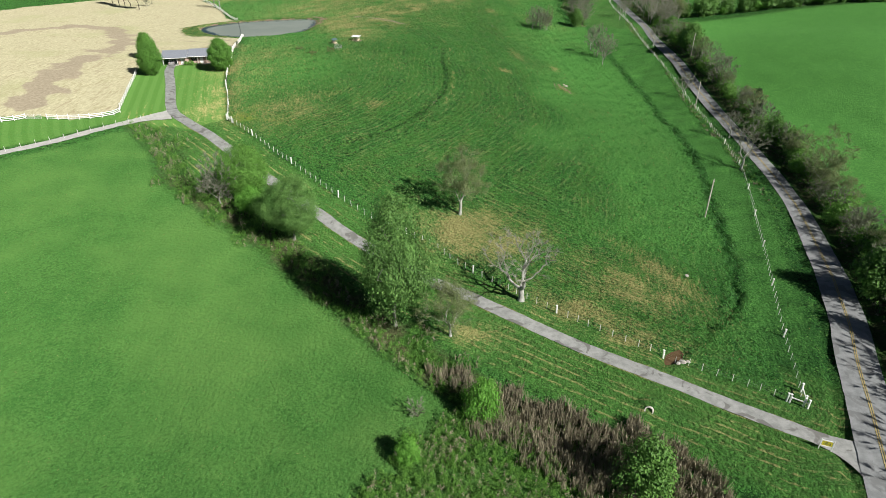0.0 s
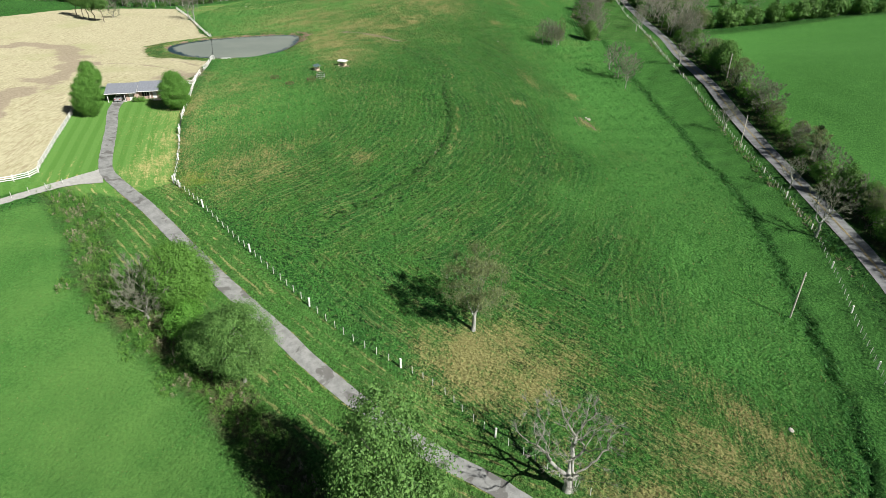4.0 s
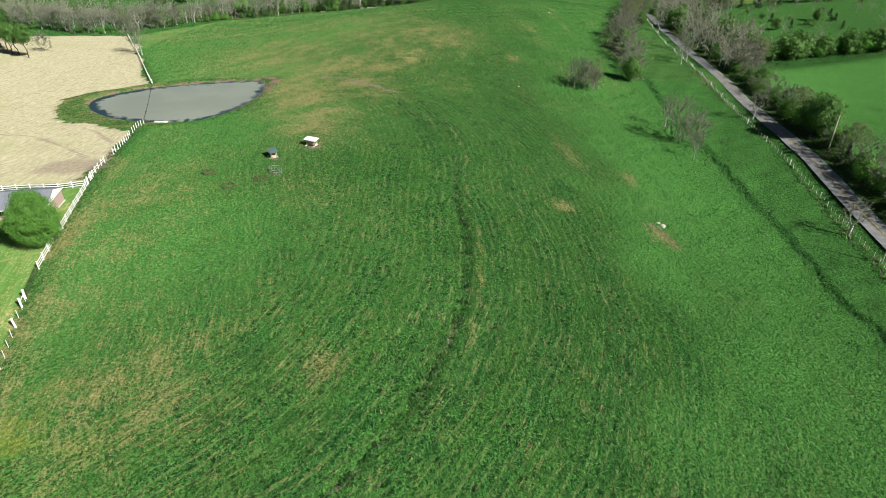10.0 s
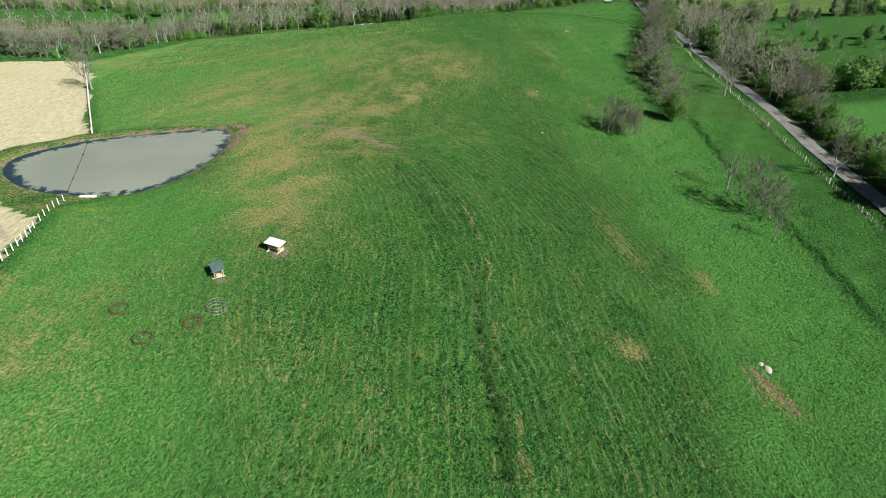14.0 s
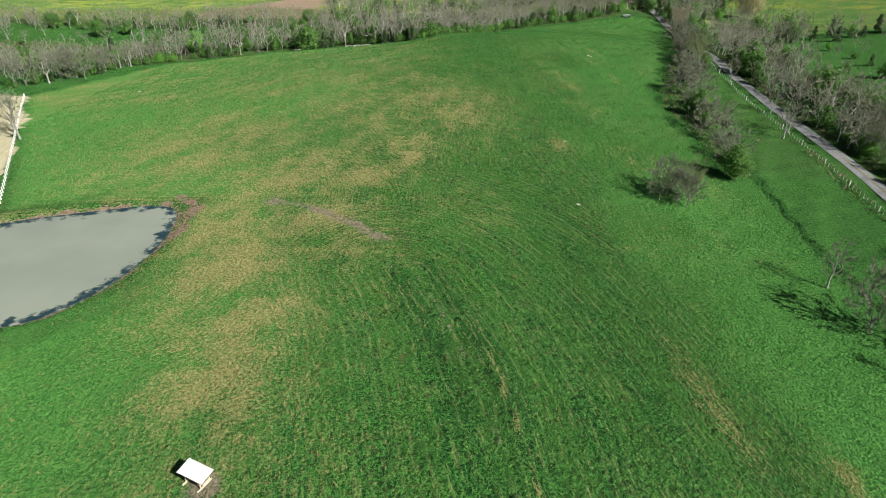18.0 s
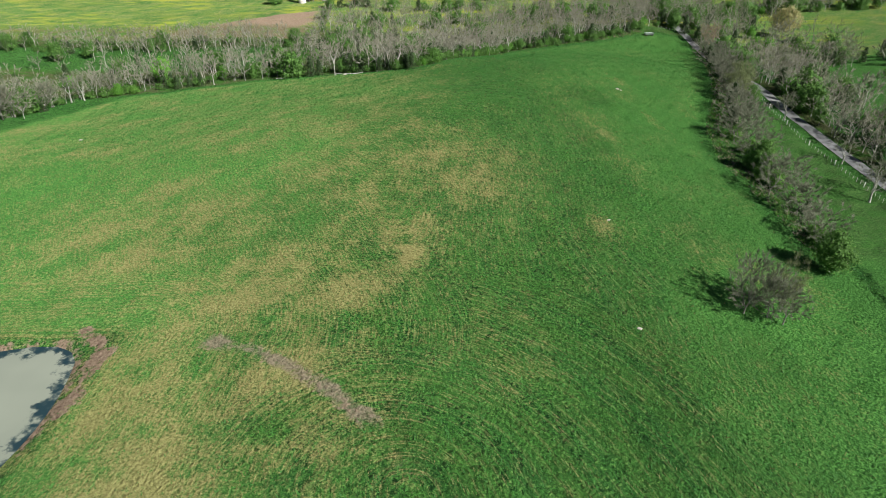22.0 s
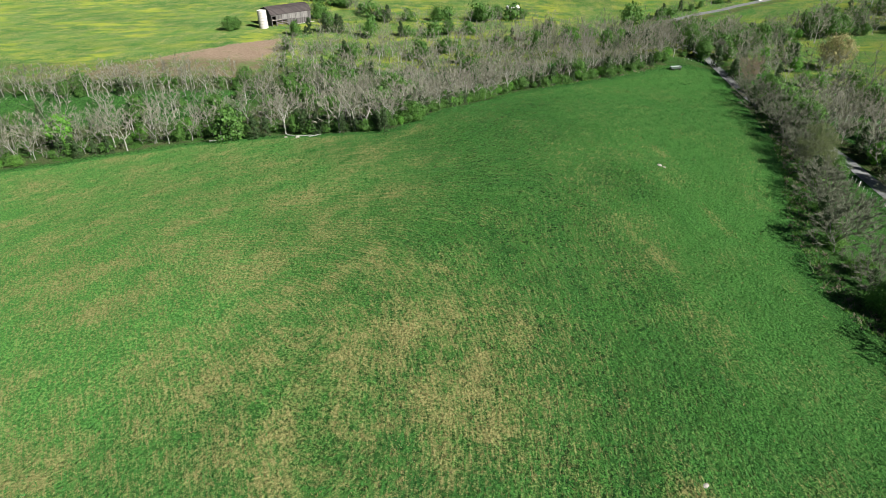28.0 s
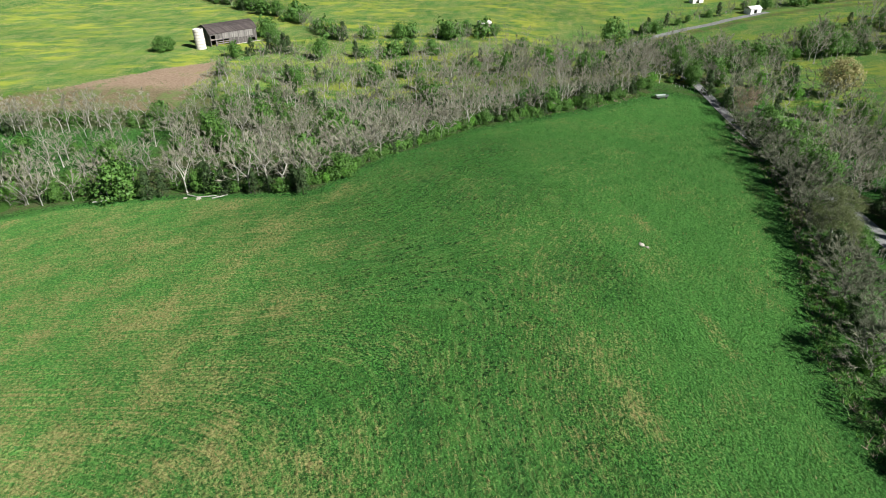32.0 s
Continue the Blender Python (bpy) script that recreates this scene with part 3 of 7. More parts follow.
# west terms of fresh: paler turf plus down-sun brightening painted in
attribute(me, "fresh", np.clip(0.45 * pale_side + 0.35 * ramp(Y, 340, 400) * ramp(14 - X + 10 * waves(X, Y, 50, 69), 0, 45) * ramp(in_field, 0, 3) + 0.5 * rough_east + 0.95 * ramp(X - road_x - 9, 0, 4) * ramp(372 - Y, 0, 8) + strip * (0.5 + 0.25 * waves(X, Y, 9, 57)) + 0.8 * ramp(X - 24 + 10 * waves(X, Y, 40, 58), 0, 28) * np.where(Y < 345, ramp(stream_x - X, 0, 2), ramp(in_field, 0, 6)) * ramp(Y, 85, 115) * (0.45 + 0.55 * ramp(375 - Y, 0, 60)) + (0.28 + 0.45 * ramp(Y, 350, 420)) * ramp(-12 - X + 12 * waves(X, Y, 60, 59), 0, 40) * ramp(in_field, 0, 3) * ramp(Y, 165, 190), 0, 1))
lawn = ramp(inside(LAWN, X, Y), -0.5, 0.8)
verge = ramp(14.0 - near(DRIVE_S, X, Y), 0, 2) * ramp(-in_field, 0, 1) * (near(DITCH, X, Y) > 3)
beside_lane = ramp(26 - near(LANE_S, X, Y), 0, 3) * ramp(-inside(MEADOW, X, Y), 1, 3) * ramp(-in_field, 0, 2) * (X < -70)
attribute(me, "lawn", np.clip(0.85 * beside_lane + lawn + verge * 0.4, 0, 1))
attribute(me, "cuttings", ramp(13 - near(DRIVE_S[2:-6], X, Y), 0, 2) * ramp(-in_field, 0, 1) * ramp(near(DITCH, X, Y) - 2.5, 0, 2) * (Y < 155)
          + lawn * ramp(178 - Y + 0.5 * (X + 66), 0, 4) * ramp(near(DRIVE_S, X, Y) - 4, 0, 3) * (X > -80))
attribute(me, "stripe", np.where(Y > 150, X * 0.96 + Y * 0.28, near(DRIVE_S, X, Y)))
# dry ground: x, y, half-width, half-length, turn, strength
DRY = [(8, 106, 11, 8, 0.3, 1.35), (1, 108, 8, 5, 0, 1.0), (33, 92, 13, 7, -0.6, 0.85), (25, 82, 14, 5, -0.6, 0.85), (41, 97, 3, 12, 0.5, 0.8), (-46, 292, 14, 36, 0.2, 1.0), (-36, 262, 11, 28, 0.1, 0.9), (-36, 324, 24, 15, 0.2, 0.95), (-20, 345, 18, 16, 0, 0.7), (-28, 300, 14, 20, 0, 0.75),
       (-28, 370, 32, 30, 0.2, 0.65), (-3, 372, 19, 26, 0, 0.75), (-12, 384, 22, 14, 0, 0.6), (-14, 335, 3.5, 4.5, 0, 1.5), (26, 352, 4, 8, 0.3, 0.6), (43, 216, 2.2, 5, 0.2, 0.9), (22, 219, 3, 3, 0, 0.9), (44, 246, 2.5, 6, 0.1, 0.7),
       (-19, 166, 3, 4, 0.5, 0.7), (-33, 238, 4.5, 3, 0, 0.9), (30, 258, 2.5, 16, 0.12, 0.6), (40, 408, 3, 14, 0.1, 0.6), (-60, 165, 5, 16, -0.3, 0.8), (-65, 195, 5, 14, -0.3, 0.8), (5, 76, 4, 3, 0, 0.8),
       (-66, 345, 36, 40, 0, 0.75), (-55, 395, 30, 26, 0, 0.6), (58, 466, 3, 10, 0.3, 0.5), (60, 430, 2, 9, 0.2, 0.45), (-60, 205, 16, 36, 0, 0.5), (-42, 158, 13, 14, 0, 0.65)]
dry = np.zeros(len(X))
for cx, cy, a, b2, turn, k in DRY:
    dx, dy = X - cx, Y - cy
    u, v = dx * math.cos(turn) + dy * math.sin(turn), -dx * math.sin(turn) + dy * math.cos(turn)
    dry = np.maximum(dry, k * np.exp(-((u / a) ** 2 + (v / b2) ** 2) * 0.9))
side = near(DRIVE_S[:-8], X, Y)
pale = near([(-1.5, 268), (1.0, 252), (2.6, 236), (2.0, 218), (2.6, 205), (3.4, 196), (2.4, 182), (0.2, 171), (-4, 160), (-11, 149)], X + 0.3 * np.sin(Y * 0.9), Y)
dry = np.maximum(dry, (0.5 + 0.5 * waves(X, Y, 8, 33)) * np.exp(-(pale / 0.4) ** 2))
dry = np.maximum(dry, 0.5 * ramp(16 - near(POND, X, Y, True), 0, 6) * ramp(-in_field, -1, 2))
dry = np.maximum(dry, ramp(in_field, 0, 5) * (0.17 + 0.15 * waves(X, Y, 45, 36)) * (1 - 0.65 * ramp(X, -30, -5) * ramp(320 - Y, 0, 40)))
dry = np.maximum(dry, 0.45 * far_meadow)
dry = np.maximum(dry, (0.58 + 0.2 * waves(X, Y, 22, 70)) * ramp(18 - X, 0, 45) * ramp(Y, 350, 400) * ramp(in_field, 0, 4))
dry = np.maximum(dry, 0.6 * np.exp(-((near(FIELD[7:11], X, Y) - 2.5) / 2.5) ** 2))
dry = dry * (1 + 0.35 * waves(X, Y, 13, 34) + 0.25 * waves(X, Y, 5, 35))
attribute(me, "dry", dry)
attribute(me, "yellow", np.clip(far_meadow * (0.55 + 0.5 * waves(X, Y, 60, 31)) + 0.8 * np.exp(-(np.hypot(X + 48, Y - 154) / 5.5) ** 2)
                                + 0.5 * np.exp(-((X + 74) / 8) ** 2 - ((Y - 258) / 3) ** 2), 0, 1))
attribute(me, "straw", ramp(inside(STRAW, X, Y) + (1.6 * waves(X, Y, 16, 51) + 0.9 * waves(X, Y, 5, 52)) * (near(LAWN, X, Y, True) > 3), -1.8, 1.8))
# rut: rank grass; stream: its cut's shade put into the colour
rank = (0.3 + 0.55 * ramp(232 - Y, 0, 25)) * np.exp(-(near(RUT[6:], X, Y) / 1.0) ** 2) * ramp(Y, 148, 165) + 0.5 * np.exp(-(near(CREEK, X + 0.9 * np.sin(Y * 0.55 + np.sin(X * 0.3) * 2), Y) / 0.4) ** 2) + 0.1 * np.exp(-(near(CREEK, X, Y) / 2.2) ** 2)
rank = rank + 0.35 * ramp(X - 46, 0, 8) * ramp(105 - X, 0, 6) * ramp(240 - Y, 0, 60) + 0.6 * np.exp(-((near(RUT[3:7], X, Y) - 3.0) / 2.2) ** 2) * (X > -16)
rank = rank + 0.45 * np.exp(-((X - 19 + 6 * waves(X, Y, 30, 64)) / 17) ** 2 - ((Y - 178) / 48) ** 2)
rank = rank + 0.4 * np.exp(-((X - 24 + 6 * waves(X, Y, 30, 65)) / 14) ** 2 - ((Y - 300) / 40) ** 2)
attribute(me, "rank", np.clip(rank, 0, 1))
soil = ramp(5.2 + 3.0 * waves(X, Y, 14, 41) + 1.2 * waves(X, Y, 5, 42) - near(SOIL_BAND, X, Y), -2.5, 2.5) * 0.95
soil = np.maximum(soil, 1.15 * np.exp(-np.hypot((X + 81) / 9.5, (Y - 226) / 5.5) ** 2))
wheels = np.minimum(near([(-116, 254), (-103.7, 250.7), (-91.5, 241.5), (-80.8, 231.5)], X, Y), near([(-96, 259), (-90.5, 255), (-81, 243.5)], X, Y))
soil = np.maximum(soil, (1.15 + 0.3 * waves(X, Y, 12, 49)) * np.exp(-(wheels / 0.6) ** 2))
soil = np.maximum(soil, 0.34 * np.exp(-(near(CREEK, X + 0.9 * np.sin(Y * 0.55 + np.sin(X * 0.3) * 2), Y) / 0.55) ** 2))
soil = np.maximum(soil, 0.55 * np.exp(-(near(RUT[3:], X, Y) / 0.8) ** 2) * ramp(waves(X, Y, 5, 44) + 0.5 * waves(X, Y, 17, 45), -0.5, 0.4))
soil = np.maximum(soil, 1.0 * np.exp(-(np.hypot(X + 31.8, Y - 236.0) / 2.6) ** 2))
soil = np.maximum(soil, 0.75 * np.exp(-(np.hypot(X + 38.2, Y - 227.0) / 1.8) ** 2))
soil = np.maximum(soil, (0.74 + 0.2 * waves(X, Y, 7, 53)) * np.exp(-(near([(-42.2, 309.7), (-38.7, 309), (-35.5, 307.7), (-30, 304.4), (-25, 301), (-21, 297.6), (-18, 294.8)], X, Y) / np.interp(X, [-42, -36, -18], [2.3, 1.5, 2.2])) ** 2))
attribute(me, "soil", soil)
clay = (0.30 + 0.2 * waves(X, Y, 7, 47)) * np.exp(-(near([(-41, 309), (-34, 306.5), (-27, 301.5), (-19, 296)], X, Y) / 2.4) ** 2)
clay = np.maximum(clay, (0.95 + 0.3 * waves(X, Y, 4, 67)) * np.exp(-(near([(-62, 313.5), (-57.2, 309), (-57, 302), (-57.6, 296.5)], X + 0.8 * waves(X, Y, 5, 68), Y) / 1.5) ** 2))
clay = np.maximum(clay, (0.62 + 0.2 * waves(X, Y, 6, 48)) * np.exp(-(near(POND, X, Y, True) / 2.2) ** 2))
clay = np.maximum(clay, (0.8 + 0.15 * waves(X, Y, 15, 50)) * ramp(Y - 566, 0, 6) * ramp(586 - Y + 0.72 * (X + 150), 0, 8) * ramp(-76 - X, -16, 10) * ramp(X + 185, 0, 30))
clay = np.maximum(clay, 0.85 * np.exp(-(np.hypot((X - 50) / 26, (Y - 652) / 6)) ** 2))
clay = np.maximum(clay, 0.7 * np.exp(-(near(TRACK[:8], X, Y) / 0.5) ** 2) * ramp(waves(X, Y, 24, 46), 0.2, 0.7))
clay = np.maximum(clay, 0.9 * np.exp(-(near([(41.5, 221), (43, 217.5), (44.6, 212)], X, Y) / 0.7) ** 2))
attribute(me, "clay", clay)
road_x = np.interp(Y, [p[1] for p in ROAD_S[:-20]], [p[0] for p in ROAD_S[:-20]])
woods = ramp(-in_field, 0.5, 4) * (ramp(Y - 470, 0, 8) * ramp(600 - Y, 0, 12) * (X < 135) + ramp(X - 66, 0, 6) * ramp(Y - 345, 0, 10) * ramp(640 - Y, 0, 30) * (X < road_x - 6) * 0.35)
hedge = (0.5 + 0.5 * ramp(125 - Y, 0, 10)) * ramp(4.5 - near(DITCH, X, Y), 0, 2.5) + ramp(4 - np.abs(near(ROAD_S, X, Y) - 6.5), 0, 2) * (X > road_x) * (X > 60)
glade = ramp(-66 - X, 0, 10) * ramp(Y - 512, 0, 8) * ramp(556 - Y, 0, 6)
attribute(me, "litter", np.clip(np.maximum(woods * 0.75 * (1 - 0.9 * glade), hedge * 0.8), 0, 1))
ground = tagged(new("ground", me), "rolling green pasture with mown rows and bare patches", "ground", kind="structure")


# ---- roads ----
def ribbon(name, line, width, mat, lift=0.07, step=1.0, across=4, ragged=0.0, seed=1, flare=0.0):
    pts = smooth(line, step)
    rnd = random.Random(seed)
    at, faces = [], []
    for k, p in enumerate(pts):
        a, b = pts[max(k - 1, 0)], pts[min(k + 1, len(pts) - 1)]
        side = Vector(((b - a).y, -(b - a).x)).normalized()
        wide = width(p.y) if callable(width) else width
        for j in range(across + 1):
            s = (j / across - 0.5) * wide * (1 + flare * max(0.0, 1 - k * step / 9.0) ** 2)
            if j in (0, across):
                s += rnd.uniform(-ragged, ragged)
            at.append((p.x + side.x * s, p.y + side.y * s, p.x, p.y, lift * (1 if 0 < j < across else 0.55)))
        if k:
            r = (k - 1) * (across + 1)
            for j in range(across):
                faces.append((r + j, r + j + across + 1, r + j + across + 2, r + j + 1))
    at = np.array(at)
    g, mid = height(at[:, 0], at[:, 1]), height(at[:, 2], at[:, 3])
    z = np.maximum(g, (g + mid) / 2).reshape(-1, across + 1)
    padded = np.pad(z, ((6, 6), (0, 0)), mode="edge")
    level = sum(padded[k:k + len(z)] for k in range(13)) / 13
    z = np.maximum(level, z).ravel() + at[:, 4]
    verts = np.stack([at[:, 0], at[:, 1], z], 1)
    return mesh_of(name, verts, faces, mat, True)


road = tagged(new("road", ribbon("road", ROAD[:-3] + [(224, 751), (238, 755)], lambda y: 6.0 - 1.4 * float(ramp(y, 85, 150)), ROADTOP, 0.10, 1.5, 4, 0.05, 3)), "worn grey two-lane country road under trees", "road", kind="structure")
for off in (-0.13, 0.13):
    pts = smooth(ROAD, 3)
    side_line = [(p.x + off, p.y - off * 0.3) for p in pts]
    part("centre_line", ribbon("centre_line", side_line[:170], 0.12, YELLOW_PAINT, 0.27, 1.5, 1), road, label="faded yellow painted centre line")
tagged(new("driveway", ribbon("driveway", DRIVE, 2.7, DRIVETOP, 0.09, 0.9, 4, 0.05, 5, 3.4)), "patched grey asphalt farm driveway", "driveway", kind="structure")
tagged(new("lane", ribbon("lane", LANE, 2.5, GRAVEL, 0.05, 1.2, 4, 0.18, 6, 1.8)), "pale gravel side lane along the meadow", "lane", kind="structure")

# ---- the pond ----
pond_x, pond_y = np.meshgrid(np.arange(-114, -54, 0.8), np.arange(257, 316, 0.8))
px, py = pond_x.ravel(), pond_y.ravel()
nx, ny = pond_x.shape[1], pond_x.shape[0]
i = (np.arange(ny - 1)[:, None] * nx + np.arange(nx - 1)).ravel()
quads = [tuple(q) for q in np.stack([i, i + 1, i + 1 + nx, i + nx], 1).tolist()]
d_in = inside(POND, px, py)
keep = [q for q in quads if max(d_in[k] for k in q) > -1.6]
used = sorted({k for q in keep for k in q})
back = {k: n for n, k in enumerate(used)}
me = mesh_of("water", [(px[k], py[k], POND_LEVEL) for k in used], [tuple(back[k] for k in q) for q in keep], WATER, True)
attribute(me, "edge", ramp(5.0 - d_in[used], 0.0, 5.0) * (0.82 + 0.35 * ramp(-92 - px[used], 0, 10)))
tagged(new("water", me), "still murky grey-green farm pond with weedy edges", "pond", kind="structure")


# ---- trees ----
def tube(verts, faces, a, b, ra, rb, sides):
    """A tapered length of wood; it closes to a point where rb is 0."""
    way = (b - a).normalized()
    u = way.orthogonal().normalized()
    v = way.cross(u)
    s = len(verts)
    for k in range(sides):
        t = 2 * math.pi * k / sides
        verts.append(a + (u * math.cos(t) + v * math.sin(t)) * ra)
    if rb <= 0:
        verts.append(b)
        faces.extend((s + k, s + (k + 1) % sides, s + sides) for k in range(sides))
        return
    for k in range(sides):
        t = 2 * math.pi * k / sides
        verts.append(b + (u * math.cos(t) + v * math.sin(t)) * rb)
    faces.extend((s + k, s + (k + 1) % sides, s + sides + (k + 1) % sides, s + sides + k) for k in range(sides))


def flat_twig(verts, faces, a, b, width, rnd):
    """A fine twig: one narrow blade of wood."""
    side = (b - a).cross(Vector((rnd.uniform(-1, 1), rnd.uniform(-1, 1), rnd.uniform(-1, 1)))).normalized() * width * 0.5
    k = len(verts)
    verts.extend((a - side, a + side, b))
    faces.append((k, k + 1, k + 2))


def wobble(rnd, up=0.0):
    return Vector((rnd.uniform(-1, 1), rnd.uniform(-1, 1), rnd.uniform(-0.5, 0.8) + up))


def branching(rnd, tall, wide, low, tips, bole, stout, stems=1, joints=2, snake=0.1):
    """A tree's wood, grown from the trunk to points spread through a domed crown: places, parents, radii and the tips."""
    at, parent = [], []

    def grow(p, k):
        at.append(p)
        parent.append(k)
        return len(at) - 1

    for stem in range(stems):
        lean = Vector((rnd.uniform(-1, 1), rnd.uniform(-1, 1), 0)) * (0.06 if stems == 1 else 0.35)
        k = grow(Vector((lean.x * 0.5, lean.y * 0.5, -0.3)), -1)
        for j in range(3):
            h = tall * bole * (j + 1) / 3
            k = grow(Vector((lean.x * (0.5 + h), lean.y * (0.5 + h), h)) + Vector((rnd.uniform(-1, 1), rnd.uniform(-1, 1), 0)) * tall * 0.006, k)
    heart = Vector((0, 0, tall * (1 + low) / 2))
    lobes = [(Vector((rnd.gauss(0, 1), rnd.gauss(0, 1), rnd.gauss(0, 0.7))).normalized(), rnd.uniform(-0.3, 0.22)) for _ in range(7)]
    goals = []
    for _ in range(tips):
        d = Vector((rnd.gauss(0, 1), rnd.gauss(0, 1), rnd.gauss(0.12, 1))).normalized()
        r = rnd.uniform(0.12, 1.0) ** 0.55
        for way, amount in lobes:
            r *= 1 + amount * max(0, d.dot(way)) ** 2 * 1.5
        goals.append(heart + Vector((d.x * wide / 2, d.y * wide / 2, d.z * tall * (1 - low) / 2)) * r)
    top = Vector((0, 0, tall * bole))
    goals.sort(key=lambda p: (p - top).length)
    ends, run = [], [max(0.0, q.z) * 0.4 for q in at]
    for p in goals:
        best, cost = 0, 1e9
        for k in range(2, len(at)):
            q = at[k]
            c = (p - q).length + 0.8 * max(0.0, q.z - p.z) + 0.55 * run[k]
            if parent[k] >= 0 and c < cost:
                best, cost = k, c
        a, k = at[best], best
        span = (p - a).length
        for j in range(1, joints + 1):
            f = j / joints
            q = a.lerp(p, f) + Vector((0, 0, -0.25 * span * f * (1 - f)))
            if j < joints:
                q += wobble(rnd) * span * snake
            k = grow(q, k)
            run.append(run[best] + span * f)
        ends.append(k)
    load = [0.0] * len(at)
    for k in ends:
        while k >= 0:
            load[k] += 1
            k = parent[k]
    thick = tall * stout / max(1.0, max(load)) ** 0.66
    return at, parent, [max(thick * v ** 0.66, 0.012) for v in load], ends, heart


def limbs_of(at, parent, radii, sides, thicker=0.0, thinner=9e9):
    """The wood between two thicknesses as one mesh."""
    verts, faces = [], []
    for k, up in enumerate(parent):
        if up >= 0 and thicker <= radii[k] < thinner:
            flare = 1.45 if parent[up] < 0 else 1.0
            tube(verts, faces, at[up], at[k], min(radii[up], radii[k] * 1.5) * flare, radii[k], sides if radii[k] > 0.05 else 3)
    return verts, faces


def sprays(rnd, at, parent, ends, heart, per, long, width):
    """Fine twigs fanning out from the ends of the branches."""
    verts, faces, tips = [], [], []
    for k in ends:
        p, q = at[k], at[parent[k]]
        way = (p - q).normalized() * 0.8 + (p - heart).normalized() * 0.5
        for _ in range(per):
            a = q.lerp(p, rnd.uniform(0.2, 1.0))
            d = (way + wobble(rnd, 0.15) * 0.95).normalized()
            b = a + d * long * rnd.uniform(0.5, 1.25)
            flat_twig(verts, faces, a, b, width, rnd)
            tips.append(b)
    return verts, faces, tips


def egg(rnd, tall, wide, low, count, lobes=10, uneven=1.0):
    """Clump centres over a lobed, uneven crown: mostly its shell, some inside."""
    bumps = [(Vector((rnd.gauss(0, 1), rnd.gauss(0, 1), rnd.gauss(0, 0.8))).normalized(), rnd.uniform(-0.38, 0.30) * uneven) for _ in range(lobes)]
    out = []
    mid, half = tall * (low + 1) / 2, tall * (1 - low) / 2
    for _ in range(count):
        d = Vector((rnd.gauss(0, 1), rnd.gauss(0, 1), rnd.gauss(0, 1))).normalized()
        r = rnd.choice((1, 1, 1, 0.62)) * rnd.uniform(0.85, 1.0)
        for way, amount in bumps:
            r *= 1 + amount * max(0, d.dot(way)) ** 2 * 1.6
        taper = 1 - 0.28 * max(0, d.z) + 0.05 * min(0, d.z)
        out.append(Vector((d.x * r * wide / 2 * taper, d.y * r * wide / 2 * taper, mid + d.z * r * half)))
    return out


def leaves(rnd, centres, spread, count, size, hang=0.3, corners=4, heart=None):
    """Loose clumps of single leaf blades round the centres."""
    verts, faces = [], []
    for c in centres:
        for _ in range(count):
            o = Vector((rnd.gauss(0, 1), rnd.gauss(0, 1), rnd.gauss(0, 0.7))) * spread * 0.5
            away = c - heart if heart else Vector((c.x, c.y, 0))
            out = (o.normalized() * 0.9 + away.normalized() * 0.5 + Vector((rnd.uniform(-1, 1), rnd.uniform(-1, 1), rnd.uniform(-hang, 1.0))) * 0.6).normalized()
            u = out.orthogonal().normalized()
            u.rotate(Matrix.Rotation(rnd.uniform(0, 6.28), 3, out))
            v = out.cross(u)
            s, p = size * rnd.uniform(0.6, 1.3), c + o
            k = len(verts)
            if corners == 3:
                verts.extend((p - u * s * 0.55, p + u * s * 0.4 + v * s * 0.5, p + u * s * 0.4 - v * s * 0.5))
                faces.append((k, k + 1, k + 2))
            else:
                verts.extend((p - u * s * 0.5, p + v * s * 0.36 + out * s * 0.08, p + u * s * 0.55, p - v * s * 0.36 + out * s * 0.08))
                faces.append((k, k + 1, k + 2, k + 3))
    return verts, faces


TREES = {}


def bare_kind(kind, n, tall, wide, low, tips, per, long, width, bark, twig, leaf=None, buds=(0.6, 4, 0.16), bole=0.25, stout=0.02, stems=1, sides=6, joints=2, snake=0.07):
    """Leafless (or just budding) trees: trunk with limbs, crown of branches and twigs."""
    for v in range(n):
        rnd = random.Random(sum(map(ord, kind)) * 7 + v * 101)
        at, parent, radii, ends, heart = branching(rnd, tall, wide, low, tips, bole, stout, stems, joints, snake)
        split = max(radii) * 0.3
        tv, tf = limbs_of(at, parent, radii, sides, split)
        verts, faces = limbs_of(at, parent, radii, max(3, sides - 2), 0.0, split)
        more, extra, ends_of = sprays(rnd, at, parent, ends, heart, per, long, width)
        faces += [tuple(k + len(verts) for k in f) for f in extra]
        verts += more
        parts = [("trunk", mesh_of(kind + "_trunk", tv, tf, bark, True)), ("crown", mesh_of(kind + "_crown", verts, faces, twig))]
        if leaf:
            rnd.shuffle(ends_of)
            parts.append(("foliage", mesh_of(kind + "_foliage", *leaves(rnd, ends_of[: len(ends_of) // 2], *buds, corners=3), leaf)))
        TREES.setdefault(kind, []).append((tall, parts))


